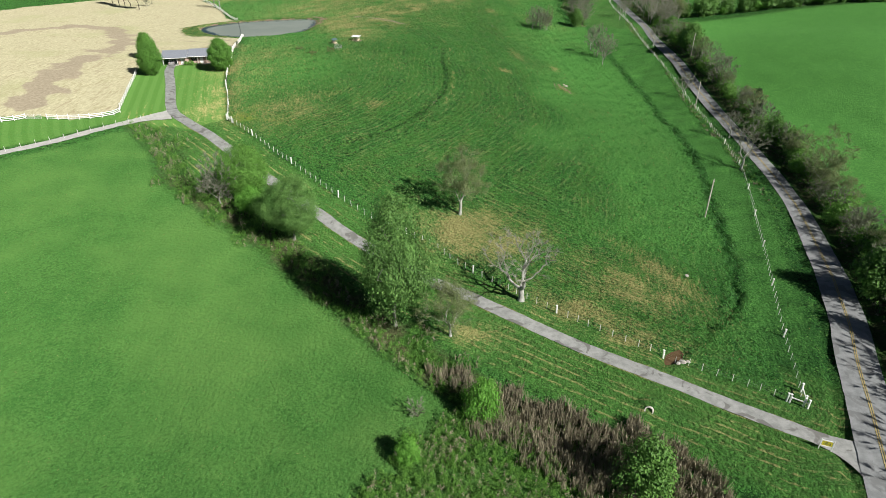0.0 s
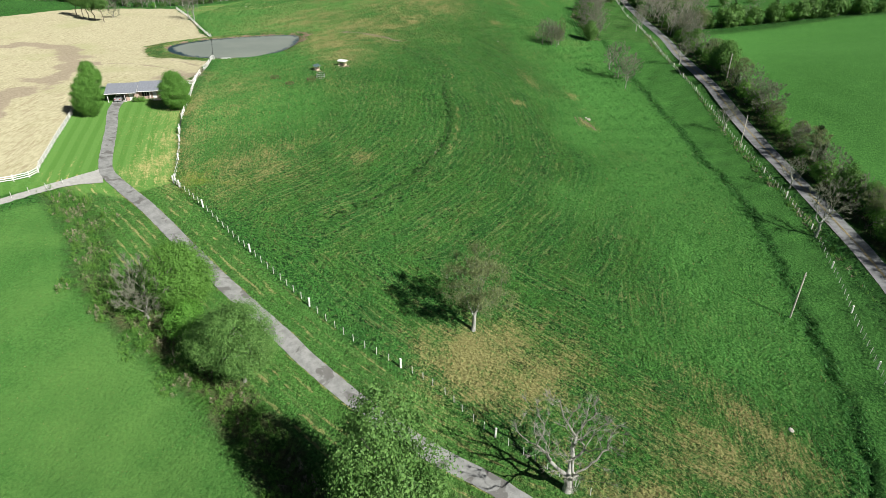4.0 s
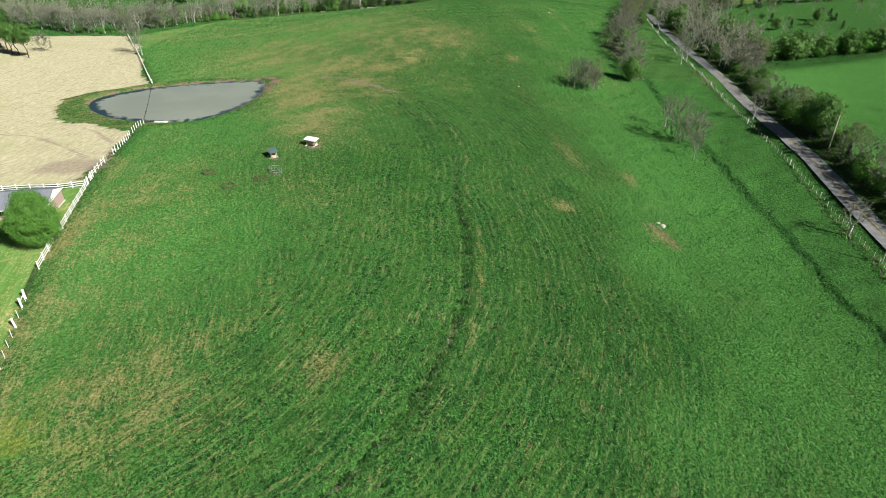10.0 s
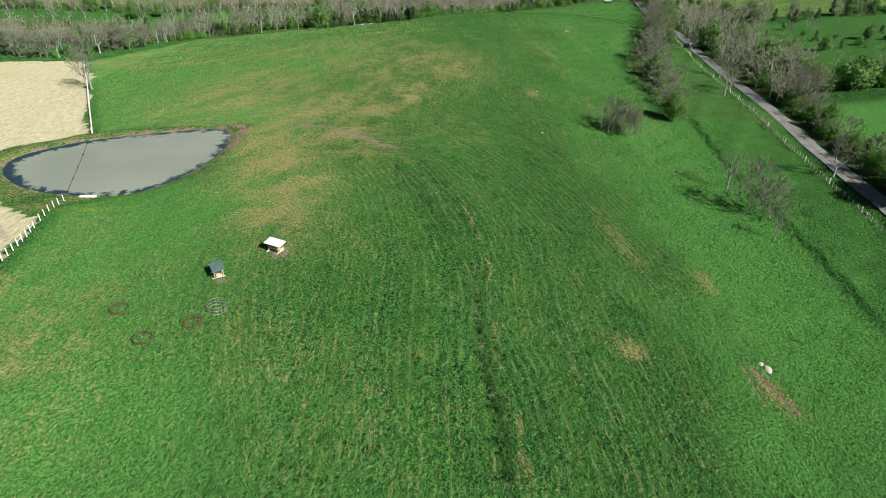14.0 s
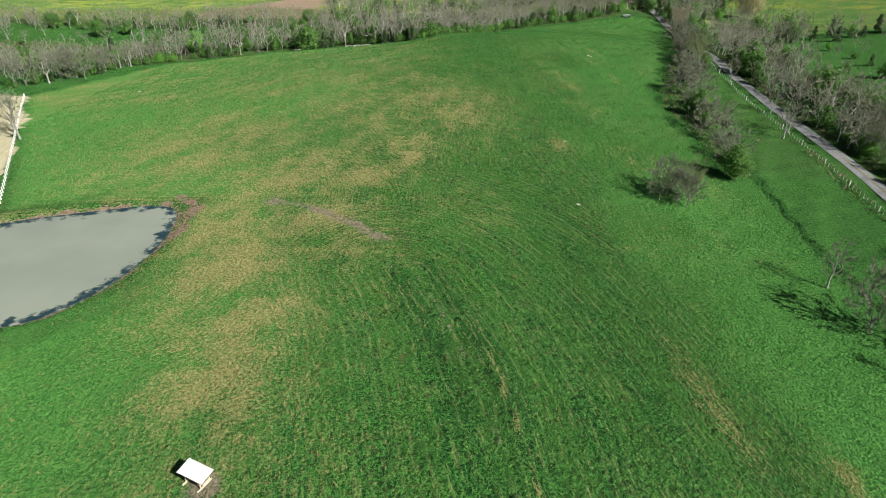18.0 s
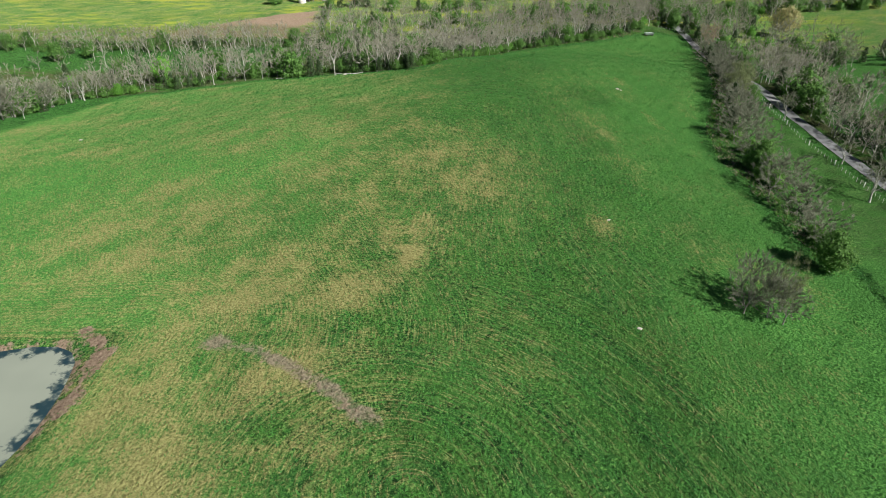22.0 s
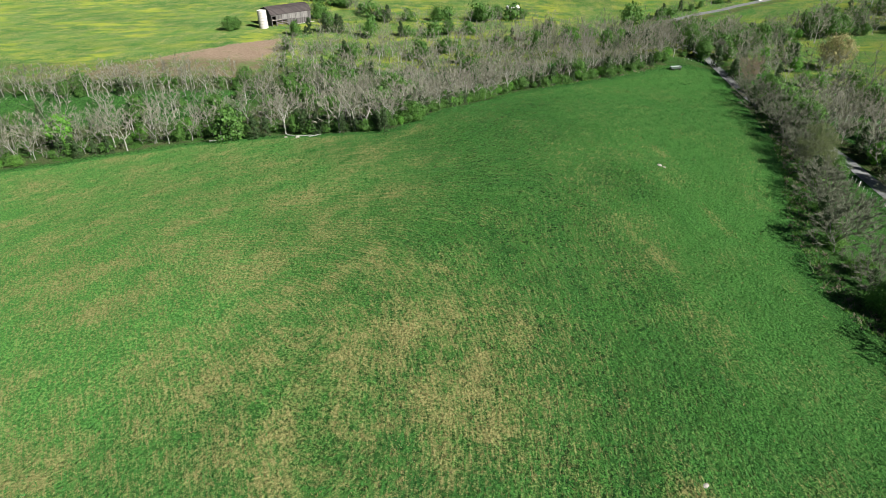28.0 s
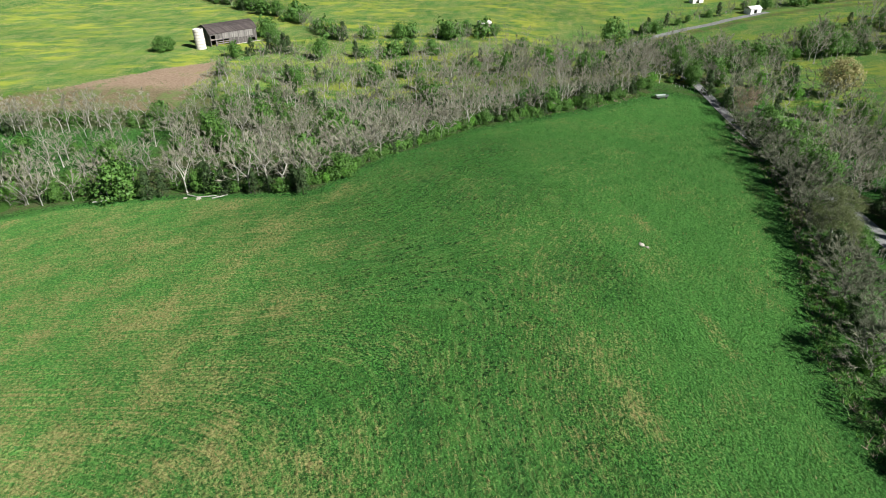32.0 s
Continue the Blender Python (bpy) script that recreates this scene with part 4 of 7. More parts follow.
def leaf_kind(kind, n, tall, wide, low, clumps, clump, leaf, bark, corners=4, limbs=7, uneven=1.0):
    """Trees in leaf: trunk with limbs, crown of leaf clumps with gaps."""
    for v in range(n):
        rnd = random.Random(sum(map(ord, kind)) * 11 + v * 77)
        at, parent, radii, ends, _ = branching(rnd, tall * 0.92, wide * 0.8, 0.25, limbs * 2, 0.2, 0.018)
        tv, tf = limbs_of(at, parent, radii, 5)
        spots = egg(rnd, tall, wide, low, clumps, uneven=uneven)
        verts, faces = leaves(rnd, spots, *clump, corners=corners, heart=Vector((0, 0, tall * 0.42)))
        core = egg(rnd, tall * 0.92, wide * 0.74, low + 0.04, clumps // 2, uneven=uneven)
        more, extra = leaves(rnd, core, clump[0] * 1.2, 20, clump[2] * 1.35, corners=corners)
        faces += [tuple(k + len(verts) for k in f) for f in extra]
        verts += more
        TREES.setdefault(kind, []).append((tall, [("trunk", mesh_of(kind + "_trunk", tv, tf, bark, True)),
                                                  ("crown", mesh_of(kind + "_crown", verts, faces, leaf))]))


def cone_kind(kind, n, tall, wide, leaf):
    """An evergreen: a straight trunk hung with short sprays, narrowing to the top."""
    for v in range(n):
        rnd = random.Random(900 + v)
        tv, tf, spots = [], [], []
        tube(tv, tf, Vector((0, 0, -0.3)), Vector((0, 0, tall * 0.9)), tall * 0.018, 0.02, 5)
        for k in range(70):
            h = rnd.uniform(0.03, 1.0)
            reach = wide * 0.5 * (1 - h) ** 0.7 * rnd.uniform(0.5, 1.08) * (0.8 + 0.2 * math.sin(9 * h + v))
            t = rnd.uniform(0, 6.283)
            spots.append(Vector((math.cos(t) * reach, math.sin(t) * reach, h * tall * 0.95 + 0.15)))
        TREES.setdefault(kind, []).append((tall, [("trunk", mesh_of(kind + "_trunk", tv, tf, BARK_DARK, True)),
                                                  ("crown", mesh_of(kind + "_crown", *leaves(rnd, spots, 0.7, 20, 0.38, 0.8, 3), leaf))]))


LABELS = {
    "bare_pale": ("bare pale-barked tree with a twiggy open crown", "tree"),
    "bare_grey": ("bare grey tree with fine upright twigs", "tree"),
    "bare_brown": ("leafless brown-twigged thicket tree", "tree"),
    "budding": ("grey tree with a thin haze of olive buds", "tree"),
    "leafy": ("tree in fresh green spring leaf", "tree"),
    "bright": ("young tree in bright green leaf", "tree"),
    "silver": ("tall tree with silvery green new leaves", "tree"),
    "maple": ("dense rounded green yard tree", "tree"),
    "yard": ("dense rounded light green yard tree", "tree"),
    "gold": ("broad tree with pale gold-green buds", "tree"),
    "cedar": ("dark green cedar with a shaggy crown", "tree"),
    "tall_leafy": ("tall dark green tree with a clear trunk", "tree"),
    "rosy": ("round tree with rosy grey buds", "tree"),
    "stag": ("leafless tree with thick broken limbs", "tree"),
    "shrub": ("low green multi-stemmed shrub", "shrub"),
    "twig_shrub": ("bare brown multi-stemmed shrub", "shrub"),
}
bare_kind("stag", 1, 14.5, 16.5, 0.27, 110, 20, 1.1, 0.035, BARK_PALE, BARK_OLD, bole=0.17, stout=0.034, sides=9, joints=4, snake=0.07)
bare_kind("bare_pale", 3, 14, 11, 0.26, 100, 18, 1.2, 0.06, BARK_PALE, TWIG_GREY, bole=0.24, stout=0.022, joints=3)
bare_kind("bare_grey", 4, 12, 12, 0.08, 130, 36, 1.15, 0.062, BARK_GREY, TWIG_GREY, bole=0.12, stout=0.018)
bare_kind("bare_brown", 2, 9, 8, 0.06, 60, 22, 1.0, 0.08, BARK_DARK, TWIG_BROWN, bole=0.1, stems=2)
bare_kind("budding", 3, 13, 11.5, 0.14, 110, 12, 1.0, 0.04, BARK_PALE, TWIG_GREY, LEAF_OLIVE, (0.8, 15, 0.19), bole=0.2, stout=0.022, joints=3, snake=0.09)
bare_kind("rosy", 1, 14, 12, 0.06, 120, 26, 1.2, 0.055, BARK_GREY, TWIG_ROSY, LEAF_ROSY, (0.6, 4, 0.14), bole=0.14, stout=0.02)
bare_kind("twig_shrub", 2, 4, 5, 0.03, 40, 18, 0.8, 0.05, BARK_DARK, TWIG_BROWN, bole=0.08, stems=3)
leaf_kind("silver", 2, 18, 13.5, 0.03, 400, (1.55, 110, 0.26), LEAF_SILVER, BARK_GREY)
leaf_kind("maple", 3, 9, 8.6, 0.04, 230, (1.1, 100, 0.19), LEAF_GREEN, BARK_DARK, uneven=0.7)
leaf_kind("tall_leafy", 2, 13, 9, 0.38, 110, (1.4, 34, 0.38), LEAF_WILD, BARK_DARK)
leaf_kind("yard", 3, 9, 8.6, 0.03, 300, (0.9, 100, 0.22), LEAF_YARD, BARK_DARK, uneven=0.3)
leaf_kind("leafy", 3, 11, 9.5, 0.06, 190, (1.3, 34, 0.40), LEAF_WILD, BARK_GREY)
leaf_kind("bright", 2, 8, 7.5, 0.03, 170, (1.0, 36, 0.31), LEAF_BRIGHT, BARK_GREY)
leaf_kind("gold", 1, 16, 16, 0.15, 150, (1.7, 12, 0.6), LEAF_GOLD, BARK_GREY, 3)
leaf_kind("shrub", 3, 3.2, 4.2, 0.02, 56, (0.8, 30, 0.22), LEAF_GREEN, BARK_DARK)
cone_kind("cedar", 3, 8, 5.4, LEAF_CEDAR)
# plainer models of the same kinds for the distant woods
bare_kind("bare_pale_far", 6, 14, 10.0, 0.24, 28, 13, 1.3, 0.12, BARK_WHITE, TWIG_PALE, bole=0.26, stout=0.015, sides=4)
bare_kind("bare_grey_far", 6, 13, 11.0, 0.16, 28, 14, 1.35, 0.13, BARK_PALE, TWIG_PALE, bole=0.2, stout=0.012, sides=4)
bare_kind("bare_brown_far", 3, 9, 8, 0.05, 22, 13, 1.3, 0.11, BARK_GREY, TWIG_BROWN, bole=0.12, stems=2, sides=4)
bare_kind("budding_far", 3, 11, 10, 0.10, 24, 11, 1.3, 0.10, BARK_GREY, TWIG_GREY, LEAF_OLIVE, (0.8, 2, 0.26), bole=0.15, stout=0.014, sides=4)
leaf_kind("leafy_far", 4, 11, 9.5, 0.05, 75, (1.6, 18, 0.6), LEAF_WILD, BARK_GREY, 3, 4)
leaf_kind("bright_far", 2, 8, 7.5, 0.03, 80, (1.1, 17, 0.46), LEAF_BRIGHT, BARK_GREY, 3, 4)
leaf_kind("shrub_far", 3, 3.2, 4.4, 0.02, 26, (0.8, 12, 0.36), LEAF_WILD, BARK_DARK, 3, 3)
tree_count = {}
tree_rnd = random.Random(77)


def model_of(kind, y, group=""):
    model = kind + "_far" if kind + "_far" in TREES and y > 480 and not group.startswith("trees between") else kind
    i = tree_count.get(model, 0)
    tree_count[model] = i + 1
    return TREES[model][i % len(TREES[model])]


def plant(kind, x, y, tall, group="", label="", wide=1.0):
    """Sets a tree with its parts on the ground."""
    full, parts = model_of(kind, y, group)
    text, category = LABELS[kind]
    s = tall / full
    ob = thing("shrub" if category == "shrub" else "tree", label or text, category,
               pose(x, y, ground_at(x, y) - 0.05, 0, 0, tree_rnd.uniform(0, 360)) @ Matrix.Diagonal((s * wide, s * wide, s, 1)), group)
    for nm, me in parts:
        part(nm, me, ob)
    return ob


def woodland(name, label, spots):
    """Many trees that nobody could count, joined into one mesh: (kind, x, y, height)."""
    mats, verts, tris, index, start = [], [], [], [], 0
    zs = height(np.array([s[1] for s in spots]), np.array([s[2] for s in spots]))
    for (kind, x, y, tall), z in zip(spots, zs):
        full, parts = model_of(kind, 999)
        s, t = tall / full, tree_rnd.uniform(0, 6.283)
        turn = np.array([[math.cos(t), math.sin(t), 0], [-math.sin(t), math.cos(t), 0], [0, 0, 1]]) * s
        for _, me in parts:
            co = np.empty(len(me.vertices) * 3, np.float32)
            me.vertices.foreach_get("co", co)
            me.calc_loop_triangles()
            tri = np.empty(len(me.loop_triangles) * 3, np.int32)
            me.loop_triangles.foreach_get("vertices", tri)
            if me.materials[0] not in mats:
                mats.append(me.materials[0])
            verts.append(co.reshape(-1, 3) @ turn + (x, y, z - 0.05))
            tris.append(tri + start)
            index.append(np.full(len(tri) // 3, mats.index(me.materials[0]), np.int32))
            start += len(co) // 3
    verts, tris, index = np.concatenate(verts), np.concatenate(tris), np.concatenate(index)
    me = bpy.data.meshes.new(name)
    me.vertices.add(len(verts))
    me.vertices.foreach_set("co", verts.astype(np.float32).ravel())
    me.loops.add(len(tris))
    me.loops.foreach_set("vertex_index", tris.astype(np.int32))
    me.polygons.add(len(tris) // 3)
    me.polygons.foreach_set("loop_start", np.arange(0, len(tris), 3, dtype=np.int32))
    me.polygons.foreach_set("material_index", index)
    me.update(calc_edges=True)
    for m in mats:
        me.materials.append(m)
    return tagged(new(name, me), label, "woods", kind="stuff")


# trees that stand alone
plant("stag", 13.3, 85.6, 14.5, label="leafless pale-barked tree with broken limbs beside the drive")
plant("budding", 3.4, 112.4, 14.1, label="pale grey tree with thin new leaves in the pasture", wide=0.95)
plant("silver", -7.5, 78.0, 20.5, label="tall silvery green tree over the ditch beside the drive", wide=0.8)
plant("silver", -28.0, 100.5, 13.0, label="silvery green tree in the hedge beside the drive", wide=1.05)
plant("maple", -39.8, 115.0, 11.0, label="dense green tree in the hedge beside the drive", wide=0.95)
plant("bare_grey", -45.3, 112.4, 10.5, label="bare grey spreading tree in the hedge", wide=0.9)
plant("bright", -37.5, 108.5, 6.0, label="low bright green tree in the hedge")
plant("budding", 1.2, 75.5, 10.5, label="thinly leafed grey sapling cluster in the hedge")
plant("bright", 5.2, 59.5, 6.2, label="round bright green bush tree in the weeds", wide=0.85)
plant("bright", -4.2, 52.0, 4.2, label="small green bush at the meadow's edge", wide=0.85)
plant("leafy", 24.0, 47.5, 9.0, label="light green tree in the weedy ditch", wide=0.85)
plant("twig_shrub", -3.5, 59.0, 3.0)
plant("yard", -68.2, 192.0, 9.8, "yard trees", "dense round green maple beside the house", 0.8)
plant("yard", -87.8, 186.5, 9.2, "yard trees", "dense round green maple beside the drive fence", 0.75)
plant("yard", -98.4, 209.5, 8.2, "yard trees", "dense round green maple behind the carport", 0.75)
for x, y, h in ((-164.5, 352.5, 13), (-190, 376, 14), (-176, 361, 12), (-171, 357, 13), (-183, 369, 12)):
    plant("tall_leafy", x, y, h, "trees in the stubble", "dark green tree standing in the stubble field", 0.8)
plant("bare_grey", -166, 366, 9)
plant("bare_pale", -122.5, 358, 15, label="bare white-barked tree on the fence line", wide=0.8)
plant("bare_pale", -127.5, 364, 13, label="bare white-barked tree on the fence line", wide=0.8)
for k, x, y, h in (("bare_grey", 68.8, 280.5, 14.5), ("bare_grey", 71.5, 277, 11.5), ("bare_pale", 68.4, 293.5, 11.5), ("bare_pale", 68.2, 267.2, 8.5)):
    plant(k, x, y, h, "trees by the stream", "bare grey tree beside the stream", 0.78)
for k, x, y, h in (("bare_grey", 45.5, 327, 10.5), ("bare_grey", 49.5, 326.3, 11), ("budding", 53, 328.5, 10.0), ("bare_grey", 48.3, 331, 10.5), ("bare_grey", 51.5, 324.5, 9.5)):
    plant(k, x, y, h, "clump in the pasture", "bare grey tree of a small clump in the pasture", 0.8)
for x, y, h in ((81.6, 156.0, 13.5), (89.3, 183.0, 9.5), (89.5, 226.6, 10.0), (99.5, 300, 10), (104.2, 382, 11.5), (108.9, 388, 12.0), (113.5, 410, 10), (114, 447, 11)):
    plant("bare_pale", x, y, h, "roadside trees", "bare grey tree leaning over the road fence")
for x, y, h in ((69.5, 47, 12.5), (73.5, 57, 12.5), (76.5, 68, 11), (66, 37, 13)):
    plant("bare_grey", x, y, h, "roadside trees", "bare grey tree over the road junction")

# the hedge along the far side of the road: shrubs and thickets with trees standing over them
hedge_rnd = random.Random(5)
HEDGE = [(72, 64), (79, 78), (87, 100), (92.5, 125), (97, 147), (100.5, 172), (103.5, 200), (105.5, 225), (107, 255), (111, 288), (116, 320), (122, 352), (126, 380)]
for p in smooth(HEDGE, 2.4):
    kind = hedge_rnd.choices(("shrub", "twig_shrub", "bare_brown", "cedar", "bright", "budding"), (4, 3, 2, 0.7, 0.6, 1))[0]
    tall = {"cedar": 6.0, "bright": 5.5, "budding": 7.0, "bare_brown": 6.5}.get(kind, 4.4) * hedge_rnd.uniform(0.7, 1.3)
    plant(kind, p.x + hedge_rnd.uniform(-2.6, 1.0), p.y + hedge_rnd.uniform(-1.5, 1.5), tall, "hedge along the road")
for kind, x, y, h in (("leafy", 76.8, 90.5, 11.5), ("leafy", 75.5, 76, 10), ("bare_grey", 80.8, 84, 10.5), ("leafy", 80.5, 92, 7), ("bare_grey", 83.5, 96.5, 11.5), ("leafy", 86.5, 104.5, 8.0), ("bare_grey", 88.0, 113, 9.0), ("bright", 94.8, 130.1, 5.5), ("bare_grey", 93.0, 137, 6.0),
                      ("leafy", 99.5, 176, 9.0), ("leafy", 100.5, 169, 6.5), ("bare_grey", 100.5, 184, 9.0), ("bare_brown", 102, 193, 8), ("cedar", 104.9, 202.2, 8.5), ("bare_grey", 104.2, 208, 8.0),
                      ("bare_grey", 105.6, 233.8, 10.5), ("bare_grey", 106.8, 241, 9.5), ("bare_grey", 107.5, 252, 8.5), ("leafy", 107.5, 276, 12.0), ("leafy", 109.5, 284, 11.0), ("budding", 112.5, 297, 9.5), ("bare_grey", 115, 309, 9.5),
                      ("bare_grey", 118.5, 327, 9), ("leafy", 120, 340, 8), ("bare_grey", 123, 352, 10.5), ("bare_grey", 126, 364, 11), ("bare_grey", 129.5, 379, 12), ("bare_grey", 134, 384, 11.5), ("budding", 139, 382, 11)):
    plant(kind, x, y, h, "hedge along the road")
plant("budding", 96.2, 143.2, 13.5, "hedge along the road", "olive budding round tree over the hedge", 1.05)

# the strip of trees between the pasture and the road
for kind, x, y, h in (("leafy", 71.0, 343.8, 9.5), ("bare_grey", 75.4, 358, 10.0), ("bare_grey", 74.0, 351, 7.0), ("bare_grey", 78.5, 371, 11.0), ("bare_grey", 77.2, 382, 11.5), ("leafy", 81.0, 396.5, 10.5), ("bare_grey", 84.5, 389, 10.5),
                      ("bare_grey", 83.8, 406, 12.0), ("bare_grey", 85.0, 421.5, 14.5), ("bare_grey", 91.5, 428, 12.5), ("bare_brown", 90, 414, 9), ("cedar", 88.5, 434, 7.5), ("bare_grey", 94.5, 444, 12), ("bare_grey", 92.5, 438, 10.5),
                      ("budding", 105.8, 467.5, 13.0), ("budding", 102.0, 459, 11.5), ("bare_grey", 97.5, 449, 11.5), ("leafy", 108.5, 462, 6.5), ("cedar", 98.5, 456, 8.5), ("bare_grey", 100.5, 463, 10.5), ("bare_grey", 103.8, 474, 11), ("bare_grey", 110.9, 478, 12.5),
                      ("bare_grey", 107.5, 486, 12), ("bare_grey", 113.2, 489, 13), ("leafy", 117.5, 494, 12.5), ("leafy", 121.5, 503, 12), ("bare_grey", 113.5, 500, 12), ("cedar", 116.5, 508, 7), ("bare_grey", 118.5, 514, 13), ("bare_grey", 121.5, 524, 12.5),
                      ("leafy", 126, 520, 11), ("cedar", 124, 534, 8), ("bare_grey", 127, 541, 13), ("cedar", 127.5, 549, 8.5), ("rosy", 135.0, 569, 15.0), ("bare_grey", 129.5, 556, 12), ("cedar", 133.0, 580, 9), ("leafy", 137.5, 557, 11),
                      ("bare_grey", 140, 584, 13), ("cedar", 131, 594, 10), ("leafy", 127.5, 602, 11), ("cedar", 122.5, 607, 9), ("bare_grey", 134, 603, 13), ("leafy", 126, 618, 12), ("cedar", 131, 626, 11), ("bare_grey", 124, 634, 13)):
    label = "round tree with rosy grey buds at the hill's end" if kind == "rosy" else ""
    plant(kind, x, y, h, "trees between pasture and road", label, 1.1 if kind == "bare_grey" else 1.0)
for p in smooth([(74, 352), (78, 376), (80, 400), (85, 424), (95, 448), (105, 474), (114, 502), (122, 530), (130, 560), (131, 590)], 3.0):
    kind = hedge_rnd.choices(("shrub", "twig_shrub", "cedar", "bare_brown"), (3, 3, 1, 1.5))[0]
    plant(kind, p.x + hedge_rnd.uniform(0.5, 5.5), p.y + hedge_rnd.uniform(-2, 2), hedge_rnd.uniform(2.5, 5.0), "undergrowth between pasture and road")

# woods beyond the pasture's far edge: the first row tree by tree, the rest as one mass
WOOD_EDGE = [(-250, 440), (-200, 425), (-172, 415), (-155, 436), (-146, 462), (-128, 477), (-100, 489), (-70, 497), (-46, 494), (-16, 486), (-2, 512), (12, 537), (30, 561), (54, 569), (84, 581), (108, 597)]
woods_rnd = random.Random(21)
EDGE_TREES = [("leafy", -67.6, 495.3, 11.5), ("cedar", -59.5, 493.5, 7.5), ("cedar", -56.0, 494.2, 6.5), ("cedar", -43.3, 493.5, 8.0), ("cedar", -39.5, 492.0, 7.0), ("cedar", -17.7, 482.6, 6.5), ("cedar", -20.5, 486.5, 5.5),
              ("bare_pale", -49.7, 494.5, 14.5), ("bare_pale", -31.9, 489.0, 15.5), ("bare_pale", -27.0, 488.5, 15.0), ("bare_pale", -23.5, 488.0, 14.5), ("bare_grey", -35.5, 491.5, 15.0), ("bare_grey", -19.5, 490.0, 14.0), ("bare_pale", -70.5, 495.0, 11.0),
              ("bare_pale", -98.2, 489.5, 14.0), ("bright", -120.2, 495.0, 10.5), ("cedar", -111.2, 485.0, 5.5), ("cedar", -107, 487.0, 5.0), ("cedar", -103, 488.0, 5.5), ("bare_grey", -86.6, 493.5, 12.5), ("bare_grey", -80, 496, 11.5), ("bare_grey", -91, 495, 12.0),
              ("bare_pale", -128, 482, 12.0), ("bare_grey", -134, 478, 11.5), ("shrub", -126, 479, 3.5), ("bright", -131, 476.5, 4.5), ("bare_pale", -141, 470, 12.0), ("bare_grey", -118, 489.0, 12.0)]
for kind, x, y, h in EDGE_TREES:
    plant(kind, x, y, h, "trees at the pasture's far edge", "bright green young tree at the wood's edge" if kind in ("leafy", "bright") and h > 8 else "")
for p in smooth(WOOD_EDGE[:5], 5.0) + smooth(WOOD_EDGE[9:], 4.2):
    kind = woods_rnd.choices(("bare_pale", "bare_grey", "cedar", "leafy", "bare_brown"), (4, 6, 0.8, 0.6, 1))[0]
    tall = {"cedar": 7, "leafy": 8.5}.get(kind, 12) * woods_rnd.uniform(0.85, 1.25)
    plant(kind, p.x + woods_rnd.uniform(-2, 2), p.y + woods_rnd.uniform(1.5, 5), tall, "trees at the pasture's far edge")
UNDERGROWTH = []
for p in smooth(WOOD_EDGE[8:], 1.9):
    kind = woods_rnd.choices(("shrub", "bright", "cedar", "leafy"), (4, 1.2, 1.6, 1.2))[0]
    tall = {"shrub": 3.2, "bright": 4.2, "cedar": 5.0, "leafy": 5.5}[kind] * woods_rnd.uniform(0.6, 1.3)
    UNDERGROWTH.append((kind, p.x + woods_rnd.uniform(-1.2, 1.2), p.y + woods_rnd.uniform(0, 4), tall))
for p in smooth(WOOD_EDGE[:9], 4.5):
    kind = woods_rnd.choices(("shrub", "bare_brown", "cedar", "bright"), (4, 3, 1, 0.5))[0]
    UNDERGROWTH.append((kind, p.x + woods_rnd.uniform(-1.5, 1.5), p.y + woods_rnd.uniform(1, 6), woods_rnd.uniform(2, 4.2)))
EDGE_X, EDGE_Y = [p[0] for p in WOOD_EDGE[4:]], [p[1] for p in WOOD_EDGE[4:]]


def scatter(count, pick, apart):
    """Places from pick() that keep apart from one another."""
    cells, out = set(), []
    for _ in range(count):
        x, y = pick()
        cell = (round(x / apart), round(y / apart))
        if cell in cells:
            continue
        cells.add(cell)
        out.append((x, y))
    return out


def beyond_pick():
    """Two belts with a grassy glade between them in the west, one deep wood in the east."""
    x = woods_rnd.uniform(-265, 128)
    lo = float(np.interp(x, EDGE_X, EDGE_Y)) if x > -146 else 438 + 0.02 * (x + 146)
    if x < -72:
        back = 556 + 0.05 * (x + 100)
        return x, woods_rnd.choices((woods_rnd.uniform(lo + 3, lo + 27), woods_rnd.uniform(lo + 27, 545), woods_rnd.uniform(back - 8, back + 6)), (6, 0.7, 3))[0]
    return x, woods_rnd.uniform(lo + 4, max(lo + 60, 655 - 0.35 * abs(x - 40)))


def tree_sort(weights):
    kind = woods_rnd.choices(("bare_pale", "bare_grey", "bare_brown", "budding", "cedar", "shrub", "bright", "leafy"), weights)[0]
    return kind, {"shrub": 3.6, "cedar": 7, "bright": 6, "leafy": 9.5}.get(kind, 11.5) * woods_rnd.uniform(0.7, 1.25)


spots = UNDERGROWTH
for x, y in scatter(2600, beyond_pick, 5.2):
    kind, tall = tree_sort((4.5, 6.5, 1.3, 1.2, 1.0, 2.2, 0.3, 0.6))
    spots.append((kind, x, y, tall * (0.88 if x < -50 else 1)))
woodland("woodland", "bare grey spring woods with scattered green undergrowth", spots)


# woods east of the road
def east_pick():
    y = woods_rnd.uniform(366, 705)
    return float(np.interp(y, [p[1] for p in ROAD_S[:-20]], [p[0] for p in ROAD_S[:-20]])) + 5 + woods_rnd.uniform(0, 1) * (150 if y > 525 else 26 if y > 385 else 12), y


spots = []
for x, y in scatter(1500, east_pick, 5.6):
    if (x > 188 + 0.3 * (600 - y) and 545 < y < 650) or (640 < y and x > 168 and y > 690 - 0.25 * (x - 150)):
        continue
    kind, tall = tree_sort((0.8, 6, 2.0, 2.0, 1.6, 1.6, 0.3, 1.8))
    spots.append((kind, x, y, tall * 1.08))
